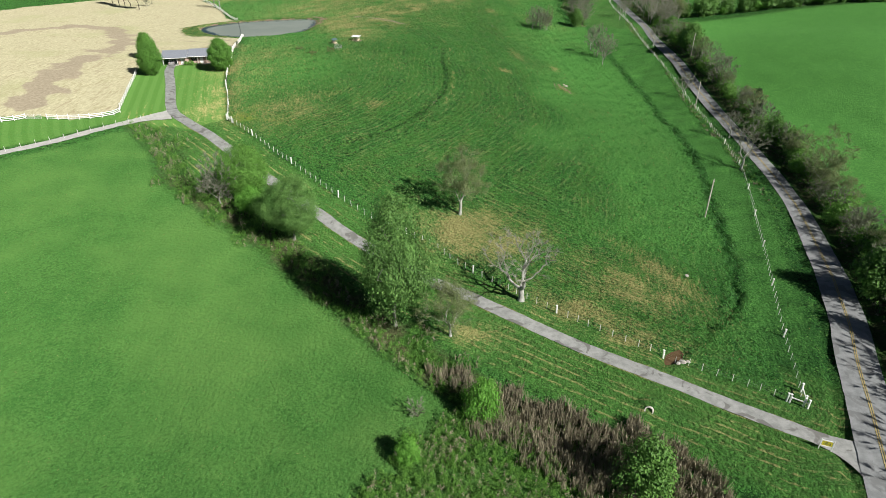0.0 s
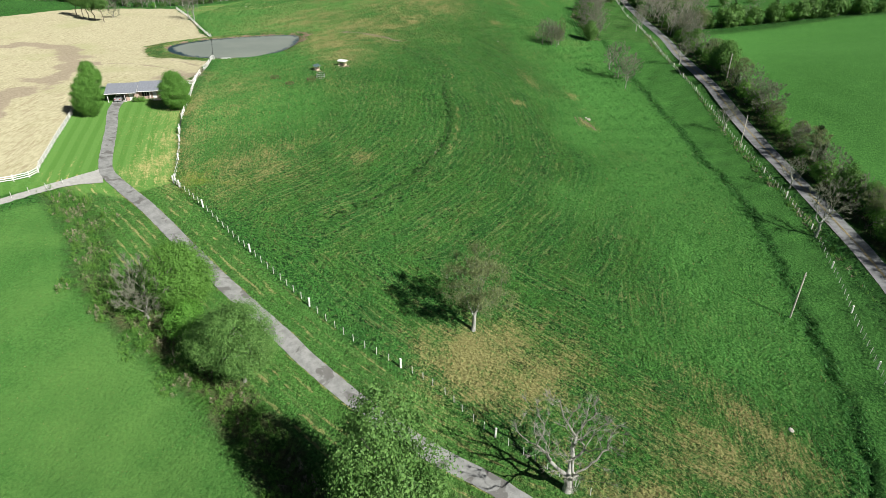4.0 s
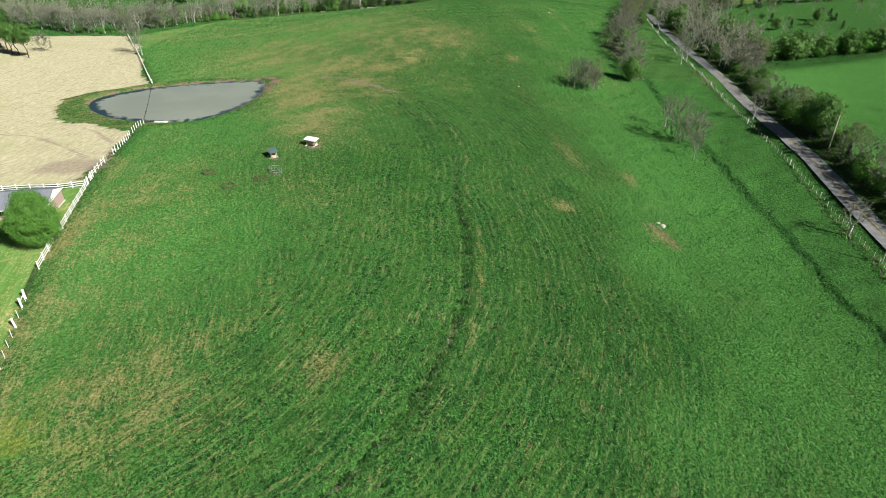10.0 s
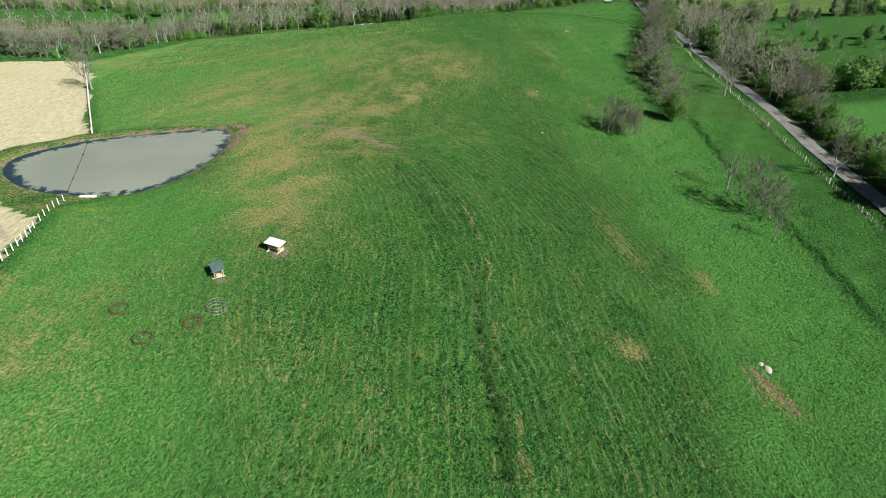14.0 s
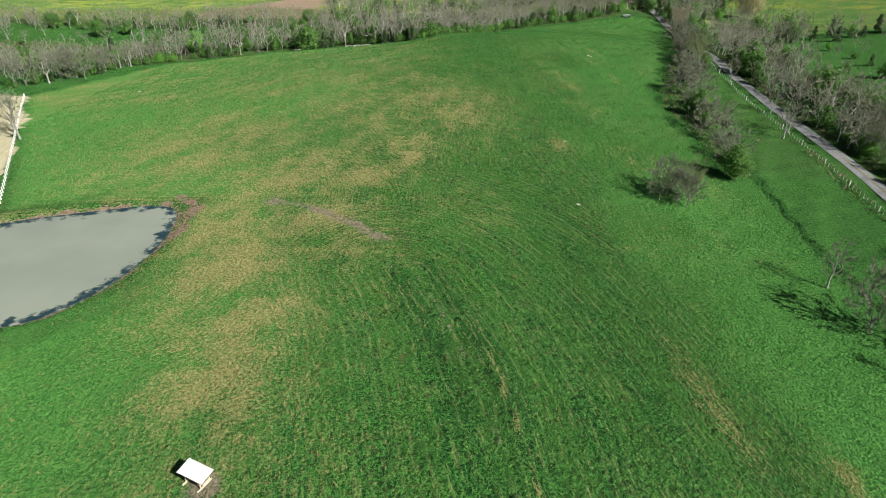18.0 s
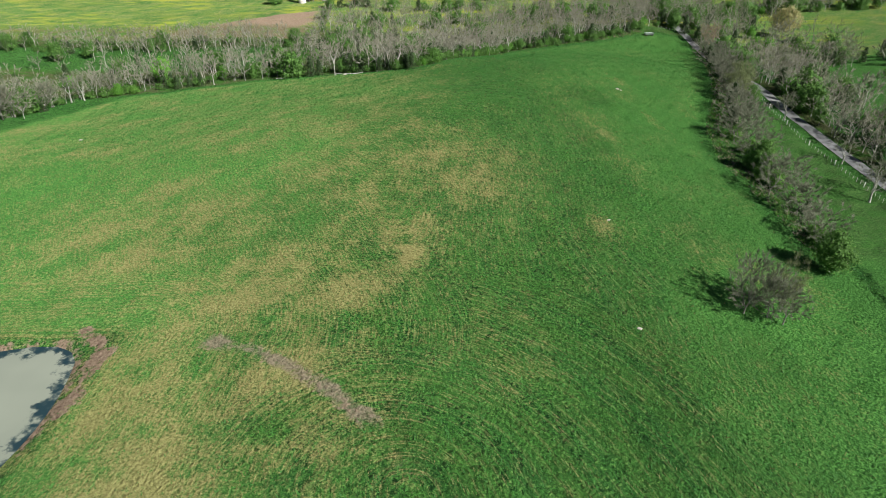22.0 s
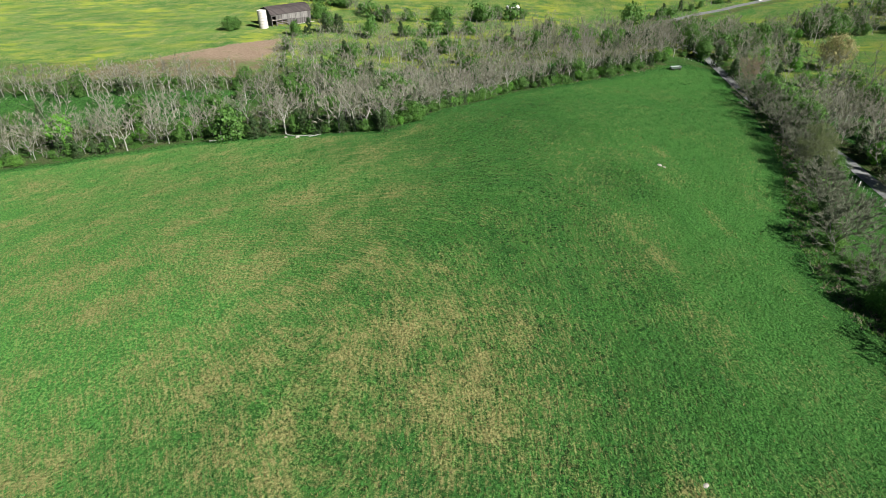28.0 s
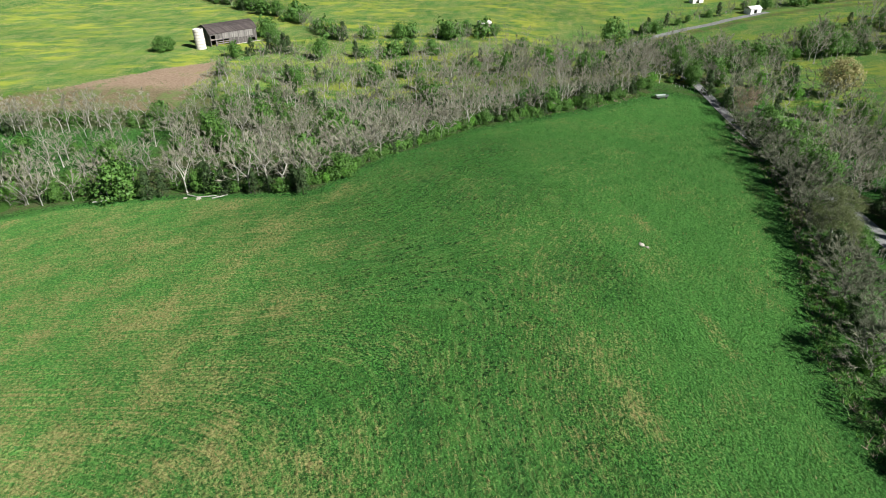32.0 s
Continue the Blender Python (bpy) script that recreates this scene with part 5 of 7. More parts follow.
# the row of trees at the meadow's far side, and thorn bushes in the rough grass behind it
for k in range(100):
    x = woods_rnd.uniform(140, 330)
    kind, tall = tree_sort((0, 0.7, 0.4, 0.8, 0.3, 1.0, 2.0, 5.0))
    spots.append((kind, x, 383 - 0.13 * (x - 150) + woods_rnd.uniform(-2, 8), tall * 1.0))
for k in range(70):
    x, y = woods_rnd.uniform(146, 300), woods_rnd.uniform(400, 540)
    kind, tall = tree_sort((0, 3, 2, 1, 4, 3, 0.3, 0.6))
    spots.append((kind, x, y, tall * 0.62))
for k in range(26):
    x = woods_rnd.uniform(150, 188)
    kind, tall = tree_sort((0.5, 6, 1.5, 1.5, 1.5, 1, 0.3, 1))
    spots.append((kind, x, 535 + woods_rnd.uniform(-5, 8), tall))
for x, y in scatter(420, lambda: (woods_rnd.uniform(186, 350), woods_rnd.uniform(655, 760)), 6.5):
    if y < 676 + 0.5 * (x - 190):
        kind, tall = tree_sort((1.0, 6, 2.0, 1.5, 1.6, 0.8, 0.3, 1.8))
        spots.append((kind, x, y, tall * 1.05))
woodland("woodland", "mixed bare and green woods and thickets east of the road", spots)
plant("gold", 187, 595, 16, "woods east of the road")
plant("bare_grey", 165, 553, 15, "woods east of the road", "broad bare grey tree before the woods", 1.15)
plant("bare_pale", 158, 646, 19, "woods east of the road", "tall bare white-barked tree over the woods")
plant("bare_pale", 208, 648, 20, "woods east of the road", "tall bare white-barked tree over the woods")
plant("bare_pale", 222, 668, 20, "woods east of the road", "tall bare white-barked tree over the woods")
plant("bare_pale", 160, 602, 16, "woods east of the road", "tall bare white-barked tree over the woods")

# scattered trees and hedges of the far valley
for kind, x, y, h in (("leafy", -107.5, 646.5, 8.0), ("leafy", -104.5, 649, 7.0), ("leafy", 120.8, 699, 17), ("leafy", 127, 690, 9), ("leafy", 152, 683, 14), ("cedar", 157, 689, 12), ("shrub", -66, 678, 4.5), ("twig_shrub", -60, 683, 4.5), ("bare_brown", -90, 664, 7),
                      ("bare_grey", 48, 700, 9), ("leafy", 40, 704, 9), ("leafy", 30, 692, 10), ("budding", 55, 690, 10), ("bare_grey", 22, 688, 9), ("leafy", 8, 660, 9), ("bare_grey", -8, 655, 10), ("leafy", 66, 672, 7), ("bare_grey", 36, 684, 11), ("bare_grey", 74, 706, 8)):
    plant(kind, x, y, h, "trees of the far valley")
far_hedges = []
for line, step in (([(-125, 800), (-92, 760), (-64, 732), (-46, 706), (-38, 690), (-24, 676)], 2.6), ([(-24, 676), (0, 690), (24, 697), (60, 704)], 3.4), ([(-72, 640), (-50, 650), (-30, 648), (-8, 654), (20, 664)], 3.6), ([(141, 728), (160, 742), (200, 757), (240, 766), (300, 784)], 4.0), ([(-70, 690), (-58, 668), (-50, 650)], 4)):
    for p in smooth(line, step):
        far_hedges.append((woods_rnd.choice(("leafy", "bare_grey", "bare_grey", "bare_brown", "cedar", "budding", "shrub")), p.x + woods_rnd.uniform(-3, 3), p.y + woods_rnd.uniform(-3, 3), woods_rnd.uniform(4.5, 10.5)))
woodland("hedges", "overgrown hedges and thickets of the far valley", far_hedges)


# ---- grass tufts, weeds and brambles: uncountable, one object each ----
def loose(name, verts, tris, mats, index, label, category):
    me = bpy.data.meshes.new(name)
    me.vertices.add(len(verts))
    me.vertices.foreach_set("co", np.ascontiguousarray(verts, np.float32).ravel())
    me.loops.add(tris.size)
    me.loops.foreach_set("vertex_index", np.ascontiguousarray(tris, np.int32).ravel())
    me.polygons.add(len(tris))
    me.polygons.foreach_set("loop_start", np.arange(0, tris.size, 3, dtype=np.int32))
    me.polygons.foreach_set("material_index", np.ascontiguousarray(index, np.int32))
    me.update(calc_edges=True)
    for m in mats:
        me.materials.append(m)
    return tagged(new(name, me), label, category, kind="stuff")


def blades(x, y, z, tall, wide, lean, per, rng):
    """Upright single blades: per blades at each place."""
    n = len(x) * per
    cx, cy, cz, h = (np.repeat(v, per) for v in (x, y, z, tall))
    t = rng.uniform(0, 2 * np.pi, n)
    sx, sy = np.cos(t) * wide / 2 * rng.uniform(0.6, 1.3, n), np.sin(t) * wide / 2 * rng.uniform(0.6, 1.3, n)
    ox, oy = rng.normal(0, wide * 0.9, n), rng.normal(0, wide * 0.9, n)
    lx, ly = rng.normal(0, lean, n) * h, rng.normal(0, lean, n) * h
    hh = h * rng.uniform(0.6, 1.15, n)
    a = np.stack([cx + ox - sx, cy + oy - sy, cz - 0.03], 1)
    b = np.stack([cx + ox + sx, cy + oy + sy, cz - 0.03], 1)
    c = np.stack([cx + ox + lx, cy + oy + ly, cz + hh], 1)
    return np.stack([a, b, c], 1).reshape(-1, 3), np.arange(3 * n).reshape(-1, 3)


rng = np.random.RandomState(4)
n_try = 520000
gx, gy = rng.uniform(-128, 128, n_try), 60 + 540 * rng.uniform(0, 1, n_try) ** 1.2
inside_field = inside(FIELD, gx, gy)
keep = (inside_field > 0.6) & (inside(POND, gx, gy) < -1.5) & (near(RUT[:4], gx, gy) > 1.6)
gx, gy = gx[keep], gy[keep]
patchy = 0.7 * waves(gx, gy, 7, 61) + 0.5 * waves(gx, gy, 2.3, 62) + 0.25 * np.sin(2.6 * (inside_field[keep] + 1.5 * waves(gx, gy, 70, 11)))
some = patchy > rng.uniform(-1.6, 1.0, len(gx))
gx, gy, patchy = gx[some], gy[some], patchy[some]
gdry = np.zeros(len(gx))
for cx, cy, a, b2, turn, k in DRY:
    dx, dy = gx - cx, gy - cy
    u, v = dx * math.cos(turn) + dy * math.sin(turn), -dx * math.sin(turn) + dy * math.cos(turn)
    gdry = np.maximum(gdry, k * np.exp(-((u / a) ** 2 + (v / b2) ** 2) * 0.9))
tall = rng.uniform(0.18, 0.40, len(gx)) * (1 + 0.4 * np.clip(patchy, -1, 1)) * (1 - 0.45 * gdry)
verts, tris = blades(gx, gy, height(gx, gy), tall, 0.14, 0.6, 3, rng)
index = np.repeat((rng.uniform(0, 1, len(gx)) < gdry * 0.55 + 0.03).astype(int), 3)
loose("grass_tufts", verts, tris, [GRASS_BLADE, DRY_BLADE], index, "tufts of pasture grass, green with dry straw", "grass")

def plumes(x, y, z, tall, radius, per, size, rng):
    """Bushy weeds: small leaf triangles hung about an upright stem."""
    n = len(x) * per
    cx, cy, cz, h = (np.repeat(v, per) for v in (x, y, z, tall))
    k = rng.uniform(0.05, 1, n)
    r, t = radius * rng.uniform(0.1, 1, n) * (1.15 - k), rng.uniform(0, 2 * np.pi, n)
    mid = np.stack([cx + r * np.cos(t), cy + r * np.sin(t), cz + k * h], 1)
    s = size * rng.uniform(0.5, 1.3, n)[:, None]
    u, v = rng.normal(0, 1, (n, 3)), rng.normal(0, 1, (n, 3))
    u[:, 2] = np.abs(u[:, 2]) + 0.7
    u /= np.linalg.norm(u, axis=1)[:, None]
    v /= np.linalg.norm(v, axis=1)[:, None]
    return np.stack([mid - v * s * 0.3, mid + v * s * 0.3, mid + u * s], 1).reshape(-1, 3), np.arange(3 * n).reshape(-1, 3)


# dead weeds and brambles in the ditch
wx, wy = rng.uniform(-14, 34, 6500), rng.uniform(36, 82, 6500)
to_ditch = near(DITCH, wx, wy)
brown = (to_ditch < 6.0 * ramp(66 - wy, -6, 12) + 0.8 + 1.5 * waves(wx, wy, 6, 73)) & (wx + 0.35 * wy > 24 + 4 * waves(wx, wy, 11, 71)) & (near(DRIVE_S, wx, wy) > 9.5)
wx, wy = wx[brown], wy[brown]
stalks, stalk_tris = blades(wx, wy, height(wx, wy), rng.uniform(1.1, 2.6, len(wx)), 0.16, 0.13, 12, rng)
heads, head_tris = plumes(wx, wy, height(wx, wy), rng.uniform(0.8, 2.3, len(wx)), 0.34, 16, 0.24, rng)
verts, tris = np.concatenate([stalks, heads]), np.concatenate([stalk_tris, head_tris + len(stalks)])
leafy_weed = (rng.uniform(0, 1, len(wx)) < 0.12).astype(int)
loose("dead_weeds", verts, tris, [WEED_BROWN, LEAF_GREEN], np.concatenate([np.zeros(len(wx) * 12, int), np.repeat(leafy_weed, 16)]), "tall brown dead weeds filling the ditch", "weeds")
bx, by = rng.uniform(-78, 30, 26000), rng.uniform(36, 148, 26000)
near_ditch = near(DITCH, bx, by)
THICKET = [(-15, 36), (-9, 48), (-3, 56), (6, 62), (12, 56), (16, 48), (18, 34)]
green = (inside(THICKET, bx, by) > 1.5 * waves(bx, by, 5, 74)) | (near_ditch < 3.2 + 2.0 * waves(bx, by, 9, 72) + 5.0 * ramp(60 - by, 0, 10)) & ~((bx + 0.35 * by > 26) & (by < 68))
tx, ty = rng.uniform(-15, 18, 3600), rng.uniform(34, 62, 3600)
thick = inside(THICKET, tx, ty) > 1.5 * waves(tx, ty, 5, 74)
bx, by = np.concatenate([bx[green], tx[thick]]), np.concatenate([by[green], ty[thick]])
verts, tris = plumes(bx, by, height(bx, by), rng.uniform(0.4, 1.7, len(bx)), 0.55, 44, 0.18, rng)
index = np.repeat((rng.uniform(0, 1, len(bx)) < 0.18 + 0.2 * waves(bx, by, 9, 75)).astype(int), 44)
loose("brambles", verts, tris, [LEAF_GREEN, WEED_BROWN], index, "green brambles and rough weeds under the hedge", "brambles")
# short grass of the meadow and the drive's verges
mx, my = rng.uniform(-120, 62, 150000), 34 + 125 * rng.uniform(0, 1, 150000) ** 1.2
ok = (inside(FIELD, mx, my) < -0.6) & (near(DRIVE_S, mx, my) > 1.7) & (near(ROAD_S, mx, my) > 2.9) & (near(LANE_S, mx, my) > 1.6) & (inside(LAWN, mx, my) < 0) & (inside(STRAW, mx, my) < -1)
ok &= (np.abs(mx) < 14 + 0.78 * my) & (waves(mx, my, 5, 66) > rng.uniform(-1.8, 1.2, len(mx)))
mx, my = mx[ok], my[ok]
verts, tris = blades(mx, my, height(mx, my), rng.uniform(0.06, 0.13, len(mx)), 0.12, 0.7, 2, rng)
loose("meadow_grass", verts, tris, [GRASS_BLADE, DRY_BLADE], np.repeat((rng.uniform(0, 1, len(mx)) < 0.04).astype(int), 2), "short lush grass of meadow and verges", "grass")
# rank growth along the stream, the road fence and the strip of trees
rx, ry = rng.uniform(44, 128, 60000), rng.uniform(62, 590, 60000)
rank = ((near(CREEK, rx, ry) < 1.6) | ((near(ROAD_S, rx, ry) > 5.2) & (near(ROAD_S, rx, ry) < 9.5) & (ry < 372) & (rx > 66 + 0.1 * ry)) | ((inside(FIELD, rx, ry) > -7) & (inside(FIELD, rx, ry) < -0.8) & (ry > 345)))
rx, ry = rx[rank], ry[rank]
verts, tris = blades(rx, ry, height(rx, ry), rng.uniform(0.3, 1.0, len(rx)) * np.where(near(CREEK, rx, ry) < 1.6, 0.5, 1), 0.22, 0.6, 6, rng)
index = np.repeat(np.where(near(CREEK, rx, ry) < 1.6, 1, rng.choice(3, len(rx), p=(0.45, 0.25, 0.30))), 6)
loose("rank_weeds", verts, tris, [LEAF_GREEN, GRASS_BLADE, WEED_BROWN], index, "rank weeds along stream, fences and tree rows", "weeds")

# coarse clumps of dock and weeds in the worn rut
dx, dy = rng.uniform(-30, 8, 90000), rng.uniform(138, 300, 90000)
off = near(RUT[4:], dx, dy)
rutty = (off < 1.5) & (waves(dx, dy, 1.9, 81) + 0.5 * waves(dx, dy, 6, 82) > -0.25 + 1.2 * off + 1.3 * ramp(dy, 200, 245))
dx, dy = dx[rutty], dy[rutty]
verts, tris = plumes(dx, dy, height(dx, dy), rng.uniform(0.2, 0.55, len(dx)), 0.24, 9, 0.24, rng)
loose("rut_weeds", verts, tris, [DOCK_LEAF, GRASS_BLADE], np.repeat((rng.uniform(0, 1, len(dx)) < 0.35).astype(int), 9), "dark coarse weed clumps along the worn rut", "weeds")


# ---- fences ----
STEEL_WHITE = plain("white_tipped_steel", (0.55, 0.56, 0.54), (0.75, 0.75, 0.72), 0.5, 8.0, 0.0, 0)
WIRE = plain("galvanised_wire", (0.30, 0.30, 0.29), (0.42, 0.42, 0.41), 0.5, 8.0, 0.8, 0)
DARK_STEEL = plain("dark_gate_steel", (0.025, 0.028, 0.03), (0.06, 0.06, 0.065), 0.45, 6.0, 0.6, 0)
OLD_WOOD = plain("weathered_wood", (0.20, 0.18, 0.155), (0.36, 0.33, 0.29), 0.85, 5.0, 0, 0.5, 0.01)


def post_mesh(name, thick, tall, mat, cap=0.0):
    """A post with softened edges and, where it has one, a cap; its foot is in the ground."""
    bm = bmesh.new()
    bmesh.ops.create_cube(bm, size=1)
    bmesh.ops.scale(bm, vec=(thick, thick, tall + 0.4), verts=bm.verts)
    bmesh.ops.translate(bm, vec=(0, 0, tall / 2 - 0.2), verts=bm.verts)
    if cap:
        top = bmesh.ops.create_cube(bm, size=1)["verts"]
        bmesh.ops.scale(bm, vec=(thick + cap, thick + cap, 0.06), verts=top)
        bmesh.ops.translate(bm, vec=(0, 0, tall + 0.03), verts=top)
    bmesh.ops.bevel(bm, geom=[e for e in bm.edges if abs(e.verts[0].co.z - e.verts[1].co.z) > 0.5], offset=thick * 0.15, segments=1, affect="EDGES")
    me = bpy.data.meshes.new(name)
    bm.to_mesh(me)
    bm.free()
    me.materials.append(mat)
    return me


THIN_POST = post_mesh("thin_post", 0.075, 1.3, STEEL_WHITE)
THICK_POST = post_mesh("thick_post", 0.24, 1.5, WHITE_PAINT, 0.03)
BOARD_POST = post_mesh("board_post", 0.15, 1.35, WHITE_PAINT, 0.03)
RAIL = box_mesh("rail", 1.0, 0.04, 0.15, WHITE_PAINT, 0, False)
fence_rnd = random.Random(12)


def even(line, step):
    pts = smooth(line, 0.5)
    out, run = [pts[0]], 0.0
    for a, b in zip(pts, pts[1:]):
        run += (b - a).length
        if run >= step:
            out.append(b)
            run = 0.0
    return out


def strung(name, pts, h, rad, mat):
    """A wire from post to post."""
    verts, faces = [], []
    ps = [Vector((p.x, p.y, ground_at(p.x, p.y) + h)) for p in pts]
    o = ps[0]
    for a, b in zip(ps, ps[1:]):
        m = (a + b) / 2 - Vector((0, 0, 0.03))
        tube(verts, faces, a - o, m - o, rad, rad, 3)
        tube(verts, faces, m - o, b - o, rad, rad, 3)
    return mesh_of(name, verts, faces, mat), o


def post_fence(name, line, step, label, thick_every=0, wires=(0.5, 0.85, 1.2), posts=None):
    pts = even(line, step)
    z0 = ground_at(pts[0].x, pts[0].y)
    fence = thing(name, label, "fence", pose(pts[0].x, pts[0].y, z0))
    for k, p in enumerate(pts):
        big = thick_every and k % thick_every == 0
        m = pose(p.x - pts[0].x, p.y - pts[0].y, ground_at(p.x, p.y) - z0, fence_rnd.uniform(-2.5, 2.5), fence_rnd.uniform(-2.5, 2.5), fence_rnd.uniform(0, 90))
        part("post", THICK_POST if big else (posts or THIN_POST), fence, m, "thick white wooden post" if big else "")
    for h in wires:
        me, o = strung("wire", pts, h, 0.006, WIRE)
        part("wire", me, fence, pose(o.x - pts[0].x, o.y - pts[0].y, o.z - z0), "thin galvanised wire")
    return fence


def board_fence(name, line, step, label, rails=(0.35, 0.75, 1.15), missing=0.0):
    pts = even(line, step)
    z0 = ground_at(pts[0].x, pts[0].y)
    fence = thing(name, label, "fence", pose(pts[0].x, pts[0].y, z0))
    for k, p in enumerate(pts):
        part("post", BOARD_POST, fence, pose(p.x - pts[0].x, p.y - pts[0].y, ground_at(p.x, p.y) - z0, 0, 0, fence_rnd.uniform(-3, 3)))
        if k + 1 == len(pts):
            continue
        q = pts[k + 1]
        a, b = Vector((p.x, p.y, ground_at(p.x, p.y))), Vector((q.x, q.y, ground_at(q.x, q.y)))
        w = b - a
        for h in rails:
            if fence_rnd.random() < missing:
                continue
            turn = Matrix.LocRotScale((a + b) / 2 - Vector((pts[0].x, pts[0].y, z0)) + Vector((0, 0, h)),
                                      Euler((0, -math.atan2(w.z, math.hypot(w.x, w.y)), math.atan2(w.y, w.x))), Vector((w.length, 1, 1)))
            part("rail", RAIL, fence, turn)
    return fence


post_fence("wire_fence", [(48.6, 63.1), (45.4, 65.3), (37.5, 70.2), (32.8, 73.3), (24.4, 78.8), (16.9, 84.2), (3.7, 94.3), (-2.6, 101), (-15.1, 109.2), (-28, 121.9), (-36.3, 130.8), (-45.4, 141), (-54.7, 151.2)],
           1.65, "white-posted wire fence along the farm drive", 9)
post_fence("wire_fence", [(50.2, 62.4), (52.4, 69.3), (55.5, 79.3), (59.3, 89.8), (64.8, 105), (72.6, 127.3), (78.3, 144.4), (83.5, 164.7), (88.5, 200), (90.6, 225), (92, 250), (93.6, 281), (99.3, 322), (105.3, 362), (109, 395), (111, 428), (113.5, 455), (116, 475)],
           1.9, "white-posted wire fence along the country road", 8)
post_fence("wire_fence", [(-54.9, 152), (-58.5, 164.5), (-62.6, 177)], 1.9, "white-posted wire fence beside the yard", 5)
board_fence("board_fence", [(-65, 185), (-68.8, 202), (-72.1, 215)], 2.4, "white three-rail board fence beside the yard")
board_fence("board_fence", [(-72.1, 215), (-73.6, 222), (-74.7, 228.5)], 1.9, "white post fence with patchy rails above the pasture", (0.6, 1.05), 0.35)
board_fence("board_fence", [(-75.5, 233), (-77.4, 242), (-79.4, 250)], 1.7, "white post fence with few rails down to the pond", (0.75,), 0.6)
board_fence("board_fence", [(-79.9, 252.2), (-82.2, 261), (-83.4, 266.5)], 2.5, "leaning white posts without rails above the pond", ())
board_fence("board_fence", [(-72.2, 214.6), (-80, 213.2), (-88, 212.4), (-96.5, 211.2)], 2.4, "white board fence behind the house")
board_fence("board_fence", [(-92.8, 187), (-88, 170), (-84.2, 156.5), (-83, 153), (-86, 149.5), (-89, 148), (-94, 147.6), (-99, 147.2)], 2.4, "white board fence round the house yard")
board_fence("board_fence", [(-103, 146.9), (-107, 143.8), (-113, 141.5)], 2.2, "white board fence by the stubble field gate")
board_fence("board_fence", [(-98.2, 308.5), (-110, 331), (-125.5, 361), (-140, 388), (-151, 409)], 2.2, "white board fence climbing from the pond", (0.5, 1.05))
post_fence("wire_fence", [(118, 600), (126, 596.5), (131.5, 586), (131.8, 570), (131, 548), (126, 527), (119, 505), (110, 487)], 1.5, "pale posted fence round the hill's far end", 0, (0.8, 1.15))
post_fence("wire_fence", [(-76, 149.6), (-81, 144.6), (-86.2, 138.6), (-91.5, 134), (-97.5, 128)], 2.8, "few short posts beside the gravel lane", 0, ())


def pipe_gate(x0, y0, x1, y1, label, mat):
    """A field gate of steel tubes."""
    a, b = Vector((x0, y0, ground_at(x0, y0) + 0.15)), Vector((x1, y1, ground_at(x1, y1) + 0.15))
    gate = thing("field_gate", label, "gate", pose(*a))
    w, up = b - a, Vector((0, 0, 1.05))
    for k in range(5):
        v, f = [], []
        tube(v, f, up * (k / 4), w + up * (k / 4), 0.03, 0.03, 6)
        part("bar", mesh_of("bar", v, f, mat, True), gate)
    for s in (0, 0.5, 1):
        v, f = [], []
        tube(v, f, w * s - Vector((0, 0, 0.12)), w * s + up, 0.035, 0.035, 6)
        part("upright", mesh_of("upright", v, f, mat, True), gate)


pipe_gate(-63.0, 178.2, -64.8, 184.2, "dark steel tube gate in the yard fence", DARK_STEEL)
pipe_gate(-74.8, 229.1, -75.4, 232.6, "dark steel tube gate in the pasture fence", DARK_STEEL)
pipe_gate(-99.3, 147.2, -102.7, 146.9, "steel tube gate into the stubble field", STEEL_WHITE)


def brace(x, y, toward, label):
    """A corner brace: two stout posts with a rail between."""
    z = ground_at(x, y)
    ob = thing("corner_brace", label, "fence post", pose(x, y, z))
    w = Vector((toward[0] - x, toward[1] - y, ground_at(*toward) - z))
    part("post", THICK_POST, ob, pose(0, 0, 0))
    part("post", THICK_POST, ob, pose(*w))
    part("rail", RAIL, ob, Matrix.LocRotScale(w / 2 + Vector((0, 0, 0.95)), Euler((0, -math.atan2(w.z, math.hypot(w.x, w.y)), math.atan2(w.y, w.x))), Vector((w.length, 2.5, 0.9))))


brace(50.6, 62.0, (48.3, 63.3), "white H-shaped corner brace by the road")
brace(50.6, 62.9, (51.3, 65.3), "white H-shaped corner brace by the road")
brace(-54.9, 151.1, (-53.2, 149.5), "white H-shaped corner brace of the pasture fence")
brace(-62.9, 177.6, (-62.3, 175.6), "white H-shaped brace beside the yard gate")
brace(-72.3, 215.6, (-72.8, 218), "white H-shaped brace where the fences meet")


